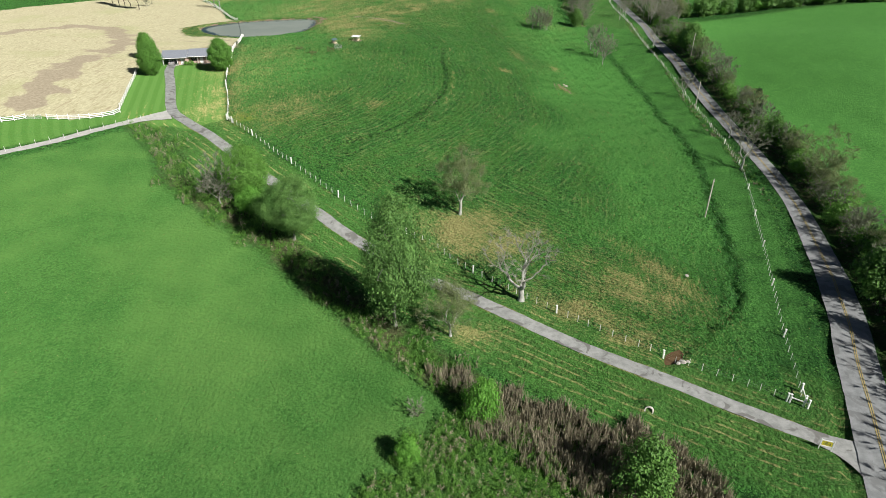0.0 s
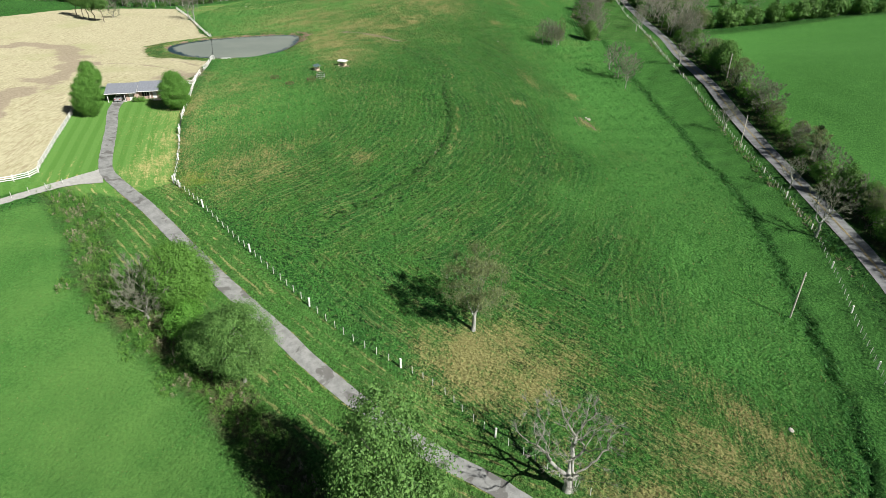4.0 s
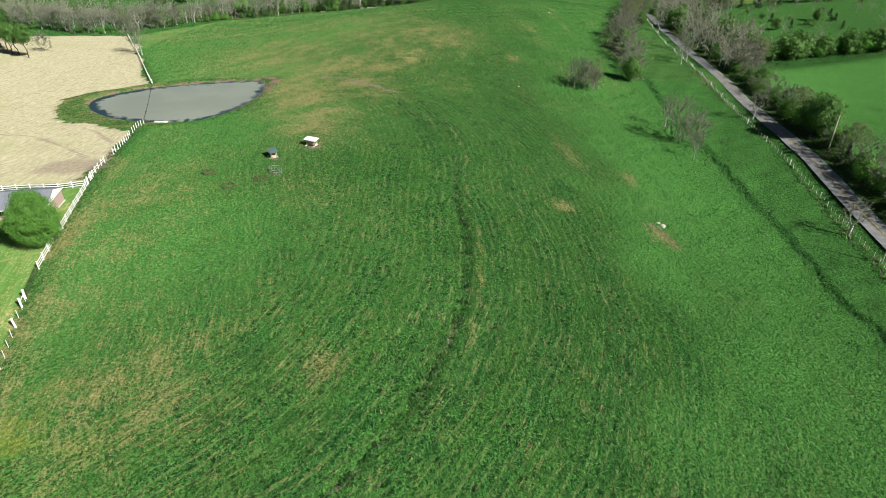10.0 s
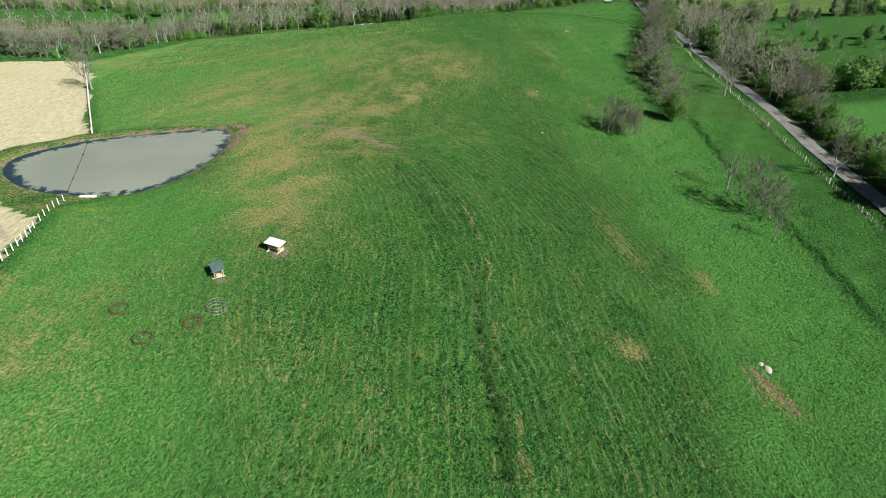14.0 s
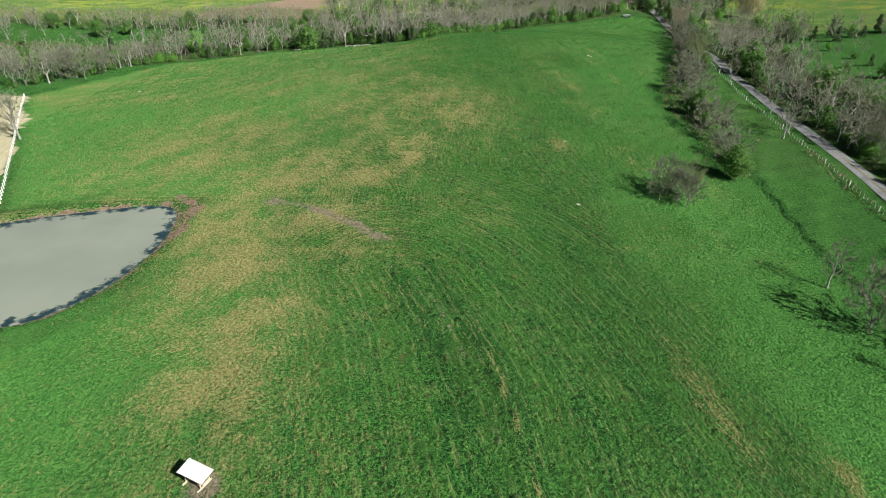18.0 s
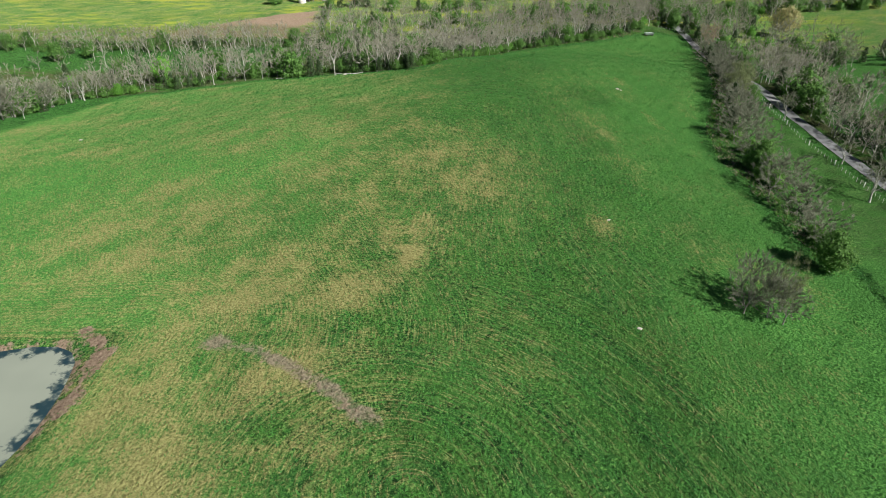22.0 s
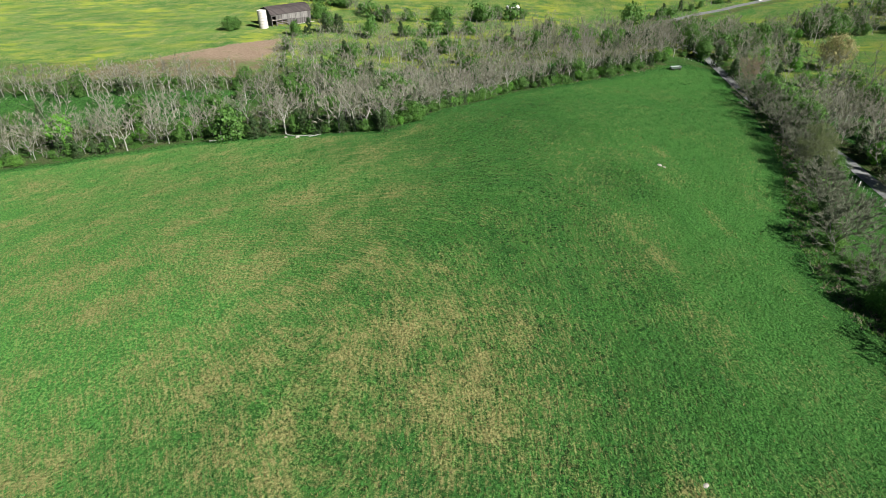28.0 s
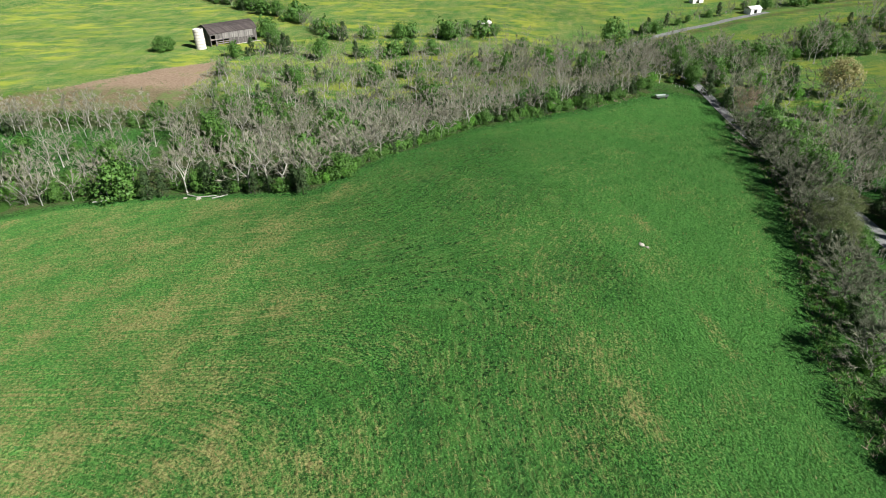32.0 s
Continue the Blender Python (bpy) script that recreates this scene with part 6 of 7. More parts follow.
# ---- buildings ----
def board_wall(name, low, high, per_metre, dirt=0.4):
    m, n, l, b = material(name)
    w = Net(m)
    c = w.coords()
    k = n.new("ShaderNodeSeparateXYZ")
    w.put(k.inputs[0], c)
    along = w.math("ADD", k.outputs[0], k.outputs[1])
    board = w.math("FLOOR", w.math("MULTIPLY", along, per_metre))
    tone = n.new("ShaderNodeTexWhiteNoise")
    tone.noise_dimensions = "1D"
    w.put(tone.inputs["W"], board)
    col = w.mix(tone.outputs["Value"], low, high)
    col = w.mix(w.span(w.noise(c, 1.2, 4, 0.7), 0.4, 0.7, 0, dirt), col, tuple(v * 0.45 for v in low))
    w.put(b.inputs["Base Color"], col)
    b.inputs["Roughness"].default_value = 0.85
    groove = w.math("ABSOLUTE", w.math("SUBTRACT", w.math("FRACT", w.math("MULTIPLY", along, per_metre)), 0.5))
    w.bump(w.span(groove, 0.44, 0.5, 1.0, 0.0), 0.6, 0.02, b)
    return m


SHINGLE = plain("grey_shingles", (0.15, 0.165, 0.195), (0.23, 0.25, 0.285), 0.85, 2.5, 0, 0.4, 0.01)
BRICK = plain("pale_red_brick", (0.36, 0.25, 0.20), (0.52, 0.41, 0.35), 0.9, 5.0, 0, 0.4, 0.01)
GLASS_DARK = plain("window_glass", (0.03, 0.035, 0.04), (0.06, 0.065, 0.07), 0.08, 1.0, 0, 0)
CONCRETE = plain("weathered_concrete", (0.46, 0.44, 0.40), (0.62, 0.60, 0.55), 0.9, 2.0, 0, 0.4, 0.01)
BARN_WOOD = board_wall("barn_boards", (0.075, 0.07, 0.068), (0.185, 0.175, 0.165), 3.0)
RUST_ROOF = board_wall("rusty_tin_roof", (0.045, 0.038, 0.038), (0.095, 0.08, 0.078), 1.4)
SIDING_GREY = board_wall("grey_siding", (0.15, 0.145, 0.14), (0.29, 0.28, 0.265), 3.0)
SILO_STAVE = plain("silo_staves", (0.55, 0.53, 0.47), (0.72, 0.70, 0.64), 0.9, 1.5, 0, 0.4, 0.02)
TIN_WHITE = board_wall("white_tin", (0.66, 0.67, 0.68), (0.80, 0.81, 0.82), 3.3, 0.05)
TIN_GREEN = board_wall("grey_green_tin", (0.085, 0.15, 0.15), (0.115, 0.19, 0.185), 3.3, 0.1)
FRESH_WOOD = plain("pale_lumber", (0.50, 0.42, 0.30), (0.66, 0.57, 0.43), 0.8, 4.0, 0, 0.3, 0.005)
CAR_PAINT = plain("silver_car_paint", (0.45, 0.46, 0.47), (0.52, 0.53, 0.54), 0.3, 1.0, 0.5, 0)
RUBBER = plain("tyre_rubber", (0.02, 0.02, 0.02), (0.04, 0.04, 0.04), 0.9, 6.0, 0, 0.2)
STONE = plain("pale_limestone", (0.30, 0.285, 0.25), (0.50, 0.475, 0.43), 0.9, 3.0, 0, 0.6, 0.03)
MUD_WATER = plain("muddy_water", (0.075, 0.05, 0.025), (0.12, 0.08, 0.045), 0.12, 0.8, 0, 0)
SIGN_YELLOW = plain("yellow_sign", (0.52, 0.46, 0.03), (0.60, 0.54, 0.05), 0.6, 3.0, 0, 0)
SIGN_INK = plain("sign_ink", (0.04, 0.06, 0.03), (0.06, 0.08, 0.05), 0.7, 3.0, 0, 0)
RUST_STEEL = plain("rusted_steel", (0.10, 0.065, 0.045), (0.19, 0.13, 0.09), 0.7, 6.0, 0.5, 0.2)
GALV = plain("galvanised_steel", (0.34, 0.36, 0.36), (0.48, 0.50, 0.50), 0.45, 5.0, 0.7, 0.1)
POLE_WOOD = plain("pole_wood", (0.30, 0.29, 0.25), (0.44, 0.42, 0.37), 0.9, 4.0, 0, 0.4, 0.01)


def block(name, parent, x0, x1, y0, y1, z0, z1, mat, bevel=0.0, label=""):
    me = box_mesh(name, x1 - x0, y1 - y0, z1 - z0, mat, bevel)
    return part(name, me, parent, pose((x0 + x1) / 2, (y0 + y1) / 2, z0), label)


def slab(name, parent, corners, thick, mat, label=""):
    """A flat plate with thickness from its upper corners."""
    up = (Vector(corners[1]) - Vector(corners[0])).cross(Vector(corners[2]) - Vector(corners[0])).normalized() * thick
    if up.z < 0:
        up = -up
    n = len(corners)
    v = [Vector(c) for c in corners] + [Vector(c) - up for c in corners]
    f = [tuple(range(n)), tuple(range(2 * n - 1, n - 1, -1))] + [(k, (k + 1) % n + 0, (k + 1) % n + n, k + n)[::-1] for k in range(n)]
    return part(name, mesh_of(name, v, f, mat), parent, None, label)


def pierced(name, parent, x0, x1, y, thick, z1, holes, mat, z0=0.0, label=""):
    """A wall along x with openings (x from, x to, z from, z to), as one mesh."""
    bm = bmesh.new()

    def add(a, b, c, d):
        if b - a < 0.01 or d - c < 0.01:
            return
        vs = bmesh.ops.create_cube(bm, size=1)["verts"]
        bmesh.ops.scale(bm, vec=(b - a, thick, d - c), verts=vs)
        bmesh.ops.translate(bm, vec=((a + b) / 2, y, (c + d) / 2), verts=vs)

    at = x0
    for a, b, c, d in sorted(holes):
        add(at, a, z0, z1)
        add(a, b, z0, c)
        add(a, b, d, z1)
        at = b
    add(at, x1, z0, z1)
    me = bpy.data.meshes.new(name)
    bm.to_mesh(me)
    bm.free()
    me.materials.append(mat)
    return part(name, me, parent, None, label)


def window(parent, x0, x1, z0, z1, y, panes=2):
    win = block("window", parent, x0, x1, y + 0.02, y + 0.05, z0, z1, GLASS_DARK)
    w, h = x1 - x0, z1 - z0
    for a, b, c, d in ((-w / 2, w / 2, -0.07, 0.0), (-w / 2, w / 2, h, h + 0.07), (-w / 2 - 0.07, -w / 2, -0.07, h + 0.07), (w / 2, w / 2 + 0.07, -0.07, h + 0.07)):
        block("frame", win, a, b, -0.1, 0.0, c, d, WHITE_PAINT)
    for k in range(1, panes):
        block("bar", win, -w / 2 + w * k / panes - 0.025, -w / 2 + w * k / panes + 0.025, -0.07, -0.02, 0, h, WHITE_PAINT)


def ranch_house():
    h = thing("house", "low brick ranch house with grey roof and carport", "house", pose(-88.6, 197.2, 8.45, 0, 0, 9.5))
    block("foundation", h, 4.4, 17.2, 0.7, 8.6, -0.6, 0.12, CONCRETE)
    block("carport_floor", h, -0.1, 4.4, 0.2, 8.6, -0.6, 0.06, CONCRETE, 0, "concrete carport slab")
    pierced("wall", h, 4.4, 7.4, 0.9, 0.22, 2.5, [(5.2, 6.2, 0.0, 2.05)], BRICK, 0.1)
    pierced("wall", h, 7.4, 17.0, 1.9, 0.22, 2.5, [(8.2, 10.0, 0.9, 2.0), (10.9, 11.9, 0.12, 2.1), (13.0, 15.4, 0.9, 2.0)], BRICK, 0.1)
    block("wall", h, 4.4, 4.62, 1.01, 8.4, 0.1, 2.5, BRICK)
    block("wall", h, 16.78, 17.0, 2.01, 8.4, 0.1, 2.5, BRICK)
    block("wall", h, 7.4, 7.62, 1.01, 1.79, 0.1, 2.5, BRICK)
    block("wall", h, -0.1, 17.0, 8.4, 8.62, 0.1, 2.5, BRICK)
    window(h, 8.2, 10.0, 0.9, 2.0, 1.9, 3)
    window(h, 13.0, 15.4, 0.9, 2.0, 1.9, 3)
    door = block("door", h, 5.22, 6.18, 0.86, 0.92, 0.12, 2.05, WHITE_PAINT, 0.01, "white front door")
    block("handle", door, 0.32, 0.37, -0.1, -0.03, 0.9, 1.0, GALV)
    door = block("door", h, 10.92, 11.88, 1.86, 1.92, 0.14, 2.1, WHITE_PAINT, 0.01, "white storm door")
    block("handle", door, -0.37, -0.32, -0.1, -0.03, 0.9, 1.0, GALV)
    block("porch", h, 8.0, 13.0, 0.3, 1.78, -0.5, 0.1, CONCRETE, 0.02, "pale concrete porch")
    block("step", h, 11.0, 12.2, -0.5, 0.28, -0.5, -0.05, CONCRETE, 0.02)
    for x in (0.05, 4.3):
        block("post", h, x - 0.06, x + 0.06, 0.15, 0.27, 0.06, 2.5, WHITE_PAINT, 0.01)
    for x in (10.5, 13.2, 16.6):
        block("post", h, x - 0.06, x + 0.06, 0.75, 0.87, -0.2, 2.55, WHITE_PAINT, 0.01)
    # two roof stretches, the carport's a little lower and further forward
    for x0, x1, y0, z0, ym, z1, y1 in ((-0.5, 7.35, -0.35, 2.55, 4.3, 4.0, 8.9), (7.45, 17.5, 0.35, 2.62, 4.7, 4.15, 9.0)):
        roof = slab("roof", h, ((x0, y0, z0), (x1, y0, z0), (x1, ym, z1), (x0, ym, z1)), 0.12, SHINGLE, "grey shingle roof slope")
        slab("roof", h, ((x0, ym, z1), (x1, ym, z1), (x1, y1, z0), (x0, y1, z0)), 0.12, SHINGLE, "grey shingle roof slope")
        block("fascia", h, x0, x1, y0 - 0.04, y0, z0 - 0.2, z0 - 0.0, WHITE_PAINT)
        block("gutter", h, x0, x1, y0 - 0.14, y0 - 0.045, z0 - 0.12, z0 - 0.02, WHITE_PAINT, 0.02)
        block("ceiling_board", h, x0 + 0.1, x1 - 0.1, y0 + 0.05, y1 - 0.1, z0 - 0.16, z0 - 0.125, WHITE_PAINT)
        for x in (x0 + 0.05, x1 - 0.05):
            part("gable", mesh_of("gable", [(x, y0 + 0.2, z0 - 0.1), (x, y1 - 0.2, z0 - 0.1), (x, ym, z1 - 0.14), (x + 0.03, y0 + 0.2, z0 - 0.1), (x + 0.03, y1 - 0.2, z0 - 0.1), (x + 0.03, ym, z1 - 0.14)],
                                 [(0, 1, 2), (5, 4, 3), (0, 3, 4, 1), (1, 4, 5, 2), (2, 5, 3, 0)], WHITE_PAINT), h)
    # foundation hedge
    for x in (6.9, 7.9, 8.8):
        s = plant("shrub", *(h.matrix_basis @ Vector((x, -0.35, 0))).xy, 1.5, "house hedge", "clipped green shrub before the house", 0.75)


def sedan(m):
    """A parked car, seen from behind."""
    car = thing("car", "silver sedan parked under the carport", "car", m)
    prof = [(-2.2, 0.35), (-2.25, 0.75), (-2.1, 0.95), (-1.5, 1.0), (-0.9, 1.42), (0.5, 1.45), (1.2, 1.0), (2.1, 0.85), (2.25, 0.6), (2.2, 0.35)]
    v = [(x, s * (0.86 if z < 1.1 else 0.66), z) for s in (-1, 1) for x, z in prof]
    n = len(prof)
    f = [tuple(range(n)), tuple(range(2 * n - 1, n - 1, -1))] + [(k, k + n, (k + 1) % n + n, (k + 1) % n) for k in range(n)]
    part("body", mesh_of("body", v, f, CAR_PAINT), car)
    slab("rear_window", car, ((-1.46, -0.6, 1.06), (-1.46, 0.6, 1.06), (-0.98, 0.55, 1.4), (-0.98, -0.55, 1.4)), 0.03, GLASS_DARK)
    for y in (-0.62, 0.62):
        block("tail_light", car, -2.27, -2.2, y - 0.16, y + 0.16, 0.72, 0.88, plain("tail_light_red", (0.25, 0.01, 0.01), (0.3, 0.02, 0.02), 0.3, 2, 0, 0))
    for x in (-1.4, 1.4):
        for y in (-0.8, 0.8):
            v, f = [], []
            tube(v, f, Vector((x, y - 0.1, 0.32)), Vector((x, y + 0.1, 0.32)), 0.32, 0.32, 14)
            f.extend((tuple(range(14)), tuple(range(27, 13, -1))))
            wheel = part("wheel", mesh_of("wheel", v, f, RUBBER), car)


def tobacco_barn():
    u = math.degrees(math.atan2(17, 19))
    b = thing("barn", "weathered dark wooden barn with rusty roof", "barn", pose(-87.2, 655.6, -4.5, 0, 0, u))
    L, D, E = 24.5, 12.0, 6.3
    pierced("wall", b, 0, L, 0, 0.2, E, [(0.4, 2.6, 0.2, 5.4), (3.2, 9.4, 0.2, 3.0), (21.6, 23.6, 0.2, 1.9)], BARN_WOOD, -1.0, "grey-black board wall with open bays")
    block("wall", b, 0, L, D - 0.2, D, -1.0, E, BARN_WOOD)
    for x0, x1, z in ((2.7, 9.6, 1.15), (2.7, 9.6, 2.0), (0.3, 6.0, 3.2)):
        block("rail", b, x0, x1, -0.14, -0.105, z, z + 0.3, OLD_WOOD, 0, "pale weathered rail across the open bay")
    block("loft_floor", b, 0.2, L - 0.2, 0.3, D - 0.3, 3.2, 3.4, OLD_WOOD)
    for x0, x1, z0, z1 in ((6.4, 14.6, 3.3, 6.0), (14.9, 22.4, 2.9, 6.1)):
        block("siding_panel", b, x0, x1, -0.15, -0.105, z0, z1, SIDING_GREY, 0, "paler grey board panel")
    block("sill", b, -0.4, L + 1.5, -0.9, -0.2, -1.2, 0.1, STONE, 0.05, "pale stone footing")
    prof = [(0, E), (1.9, 8.4), (D / 2, 9.7), (D - 1.9, 8.4), (D, E)]
    for x in (0.0, L - 0.2):
        v = [(x + dx, y, z) for dx in (0, 0.2) for y, z in [(0, -1.0)] + prof + [(D, -1.0)]]
        n = 7
        f = [tuple(range(n)), tuple(range(2 * n - 1, n - 1, -1))] + [(k, k + n, (k + 1) % n + n, (k + 1) % n) for k in range(n)]
        part("gable_wall", mesh_of("gable_wall", v, f, BARN_WOOD), b)
    wide = [(-0.4, E - 0.3)] + prof[1:4] + [(D + 0.4, E - 0.3)]
    for (ya, za), (yb, zb) in zip(wide, wide[1:]):
        slab("roof", b, ((-0.5, ya, za + 0.1), (L + 0.5, ya, za + 0.1), (L + 0.5, yb, zb + 0.1), (-0.5, yb, zb + 0.1)), 0.08, RUST_ROOF, "rusty brown tin roof slope")
    for x in (3.0, 6.6, 10.2):
        block("post", b, x - 0.12, x + 0.12, 0.15, 0.4, -1.0, E - 0.1, OLD_WOOD)
    silo = thing("silo", "cream concrete stave silo without a roof", "silo", pose(-91.0, 652.6, -4.6, 0, -2, 0))
    v, f = [], []
    ring = 20
    for r, z in ((2.35, -0.5), (2.35, 9.4), (2.15, 9.4), (2.15, 7.5)):
        v.extend((r * math.cos(6.2832 * k / ring), r * math.sin(6.2832 * k / ring), z) for k in range(ring))
    for row in range(3):
        f.extend((row * ring + k, row * ring + (k + 1) % ring, (row + 1) * ring + (k + 1) % ring, (row + 1) * ring + k) for k in range(ring))
    f.append(tuple(range(3 * ring, 4 * ring)))
    part("shell", mesh_of("shell", v, f, SILO_STAVE, False), silo)
    for z in (1.2, 2.6, 4.0, 5.4, 6.8, 8.2):
        v = [(r * math.cos(6.2832 * k / ring), r * math.sin(6.2832 * k / ring), z + dz) for r, dz in ((2.36, 0), (2.4, 0), (2.4, 0.06), (2.36, 0.06)) for k in range(ring)]
        f = [(a * ring + k, a * ring + (k + 1) % ring, ((a + 1) % 4) * ring + (k + 1) % ring, ((a + 1) % 4) * ring + k) for a in range(4) for k in range(ring)]
        part("hoop", mesh_of("hoop", v, f, RUST_STEEL), silo)


def small_shed(x, y, turn, L, D, H, wall_mat, roof_mat, label):
    s = thing("shed", label, "shed", pose(x, y, ground_at(x, y), 0, 0, turn))
    pierced("wall", s, -L / 2, L / 2, -D / 2, 0.15, H, [(-L * 0.2, L * 0.1, 0, H * 0.8)], wall_mat, -0.8)
    block("wall", s, -L / 2, L / 2, D / 2 - 0.08, D / 2 + 0.08, -0.8, H, wall_mat)
    for x0 in (-L / 2, L / 2 - 0.15):
        block("wall", s, x0, x0 + 0.15, -D / 2 + 0.08, D / 2 - 0.08, -0.8, H, wall_mat)
    slab("roof", s, ((-L / 2 - 0.4, -D / 2 - 0.5, H), (L / 2 + 0.4, -D / 2 - 0.5, H), (L / 2 + 0.4, 0, H + D * 0.28), (-L / 2 - 0.4, 0, H + D * 0.28)), 0.1, roof_mat)
    slab("roof", s, ((-L / 2 - 0.4, 0, H + D * 0.28), (L / 2 + 0.4, 0, H + D * 0.28), (L / 2 + 0.4, D / 2 + 0.5, H), (-L / 2 - 0.4, D / 2 + 0.5, H)), 0.1, roof_mat)


ranch_house()
sedan(pose(-86.6, 199.8, 8.52, 0, 0, 99))
tobacco_barn()
small_shed(52, 727, 12, 7, 5, 2.6, OLD_WOOD, TIN_WHITE, "small old shed with a pale roof among trees")
small_shed(229, 757, 20, 9, 5.5, 2.8, TIN_WHITE, TIN_WHITE, "white metal shed beside the far road")
small_shed(206, 792, 10, 8, 5, 2.6, WHITE_PAINT, SHINGLE, "small white building by the far field")


# ---- pasture things ----
def mineral_feeder(x, y, turn, L, D, high, roof_mat, label):
    """A roofed mineral feeder on skids."""
    o = thing("cattle_feeder", label, "feeder", pose(x, y, ground_at(x, y), 0, 0, turn))
    slab("roof", o, ((-L / 2, -D / 2, high), (L / 2, -D / 2, high), (L / 2, D / 2, high + 0.28), (-L / 2, D / 2, high + 0.28)), 0.05, roof_mat, "slanting corrugated tin roof")
    for sx in (-1, 1):
        skid = block("skid", o, sx * L * 0.3 - 0.07, sx * L * 0.3 + 0.07, -D * 0.62, D * 0.5, 0.0, 0.16, FRESH_WOOD, 0.02)
        for sy, top in ((-D * 0.34, high - 0.02), (D * 0.34, high + 0.16)):
            block("post", o, sx * L * 0.3 - 0.05, sx * L * 0.3 + 0.05, sy - 0.05, sy + 0.05, 0.16, top, FRESH_WOOD)
    block("trough", o, -L * 0.36, L * 0.36, -D * 0.22, D * 0.22, 0.3, 0.36, FRESH_WOOD)
    for sy in (-1, 1):
        block("trough_side", o, -L * 0.36, L * 0.36, sy * D * 0.22 - 0.03, sy * D * 0.22 + 0.03, 0.36, 0.66, FRESH_WOOD)
    for sx in (-1, 1):
        block("trough_end", o, sx * L * 0.36 - 0.03, sx * L * 0.36 + 0.03, -D * 0.22 + 0.03, D * 0.22 - 0.03, 0.36, 0.66, FRESH_WOOD)
    block("beam", o, -L * 0.42, L * 0.42, -D * 0.34 - 0.04, -D * 0.34 + 0.04, high - 0.2, high - 0.06, FRESH_WOOD)


mineral_feeder(-32.4, 236.7, -27, 3.3, 1.75, 1.45, TIN_WHITE, "white-roofed wooden cattle feeder on skids")
mineral_feeder(-39.15, 228.5, -62, 3.0, 1.8, 1.35, TIN_GREEN, "green-roofed wooden cattle feeder on skids")


def hay_ring(x, y, radius, mat, squash, label):
    o = thing("hay_ring", label, "hay feeder", pose(x, y, ground_at(x, y) + 0.02, fence_rnd.uniform(-3, 3), fence_rnd.uniform(-3, 3), fence_rnd.uniform(0, 90)))
    n = 28
    for z in (0.04, 0.55 * squash, 1.1 * squash):
        v, f = [], []
        for k in range(n):
            a, b = 6.2832 * k / n, 6.2832 * (k + 1) / n
            tube(v, f, Vector((radius * math.cos(a), radius * math.sin(a), z)), Vector((radius * math.cos(b), radius * math.sin(b), z)), 0.035, 0.035, 4)
        part("hoop", mesh_of("hoop", v, f, mat, True), o)
    for k in range(14):
        a = 6.2832 * k / 14
        v, f = [], []
        tube(v, f, Vector((radius * math.cos(a), radius * math.sin(a), 0.0)), Vector((radius * math.cos(a + 0.2), radius * math.sin(a + 0.2), 1.1 * squash)), 0.03, 0.03, 4)
        part("bar", mesh_of("bar", v, f, mat, True), o)


hay_ring(-36.5, 219.2, 1.25, GALV, 1.0, "round galvanised hay feeder ring on grass")
hay_ring(-38.6, 216.0, 1.2, RUST_STEEL, 0.8, "round rusty hay feeder ring on grass")
hay_ring(-44.2, 213.1, 1.2, RUST_STEEL, 0.35, "flattened rusty hay feeder ring in grass")
hay_ring(-50.0, 219.5, 1.2, RUST_STEEL, 0.35, "flattened rusty hay feeder ring in grass")


def feed_wagon(x, y, turn):
    o = thing("feed_wagon", "grey-green metal feed wagon on the hilltop", "wagon", pose(x, y, ground_at(x, y), 0, 0, turn))
    v = [(-2.4, -0.6, 0.6), (2.4, -0.6, 0.6), (2.4, 0.6, 0.6), (-2.4, 0.6, 0.6), (-2.7, -1.0, 1.5), (2.7, -1.0, 1.5), (2.7, 1.0, 1.5), (-2.7, 1.0, 1.5),
         (-2.6, -0.9, 1.5), (2.6, -0.9, 1.5), (2.6, 0.9, 1.5), (-2.6, 0.9, 1.5), (-2.3, -0.55, 0.7), (2.3, -0.55, 0.7), (2.3, 0.55, 0.7), (-2.3, 0.55, 0.7)]
    f = [(3, 2, 1, 0), (0, 1, 5, 4), (1, 2, 6, 5), (2, 3, 7, 6), (3, 0, 4, 7), (4, 5, 9, 8), (5, 6, 10, 9), (6, 7, 11, 10), (7, 4, 8, 11), (8, 9, 13, 12), (9, 10, 14, 13), (10, 11, 15, 14), (11, 8, 12, 15), (12, 13, 14, 15)]
    part("hopper", mesh_of("hopper", v, f, plain("grey_green_steel", (0.15, 0.20, 0.18), (0.25, 0.30, 0.275), 0.6, 3, 0.2, 0.1)), o)
    for x0 in (-1.7, 1.7):
        block("axle", o, x0 - 0.06, x0 + 0.06, -1.0, 1.0, 0.32, 0.45, RUST_STEEL)
        for y0 in (-0.95, 0.95):
            v, f = [], []
            tube(v, f, Vector((x0, y0 - 0.1, 0.38)), Vector((x0, y0 + 0.1, 0.38)), 0.38, 0.38, 14)
            f.extend((tuple(range(14)), tuple(range(27, 13, -1))))
            part("wheel", mesh_of("wheel", v, f, RUBBER), o)
    block("drawbar", o, -4.0, -1.8, -0.05, 0.05, 0.4, 0.5, RUST_STEEL)


feed_wagon(108.9, 586.7, 12)


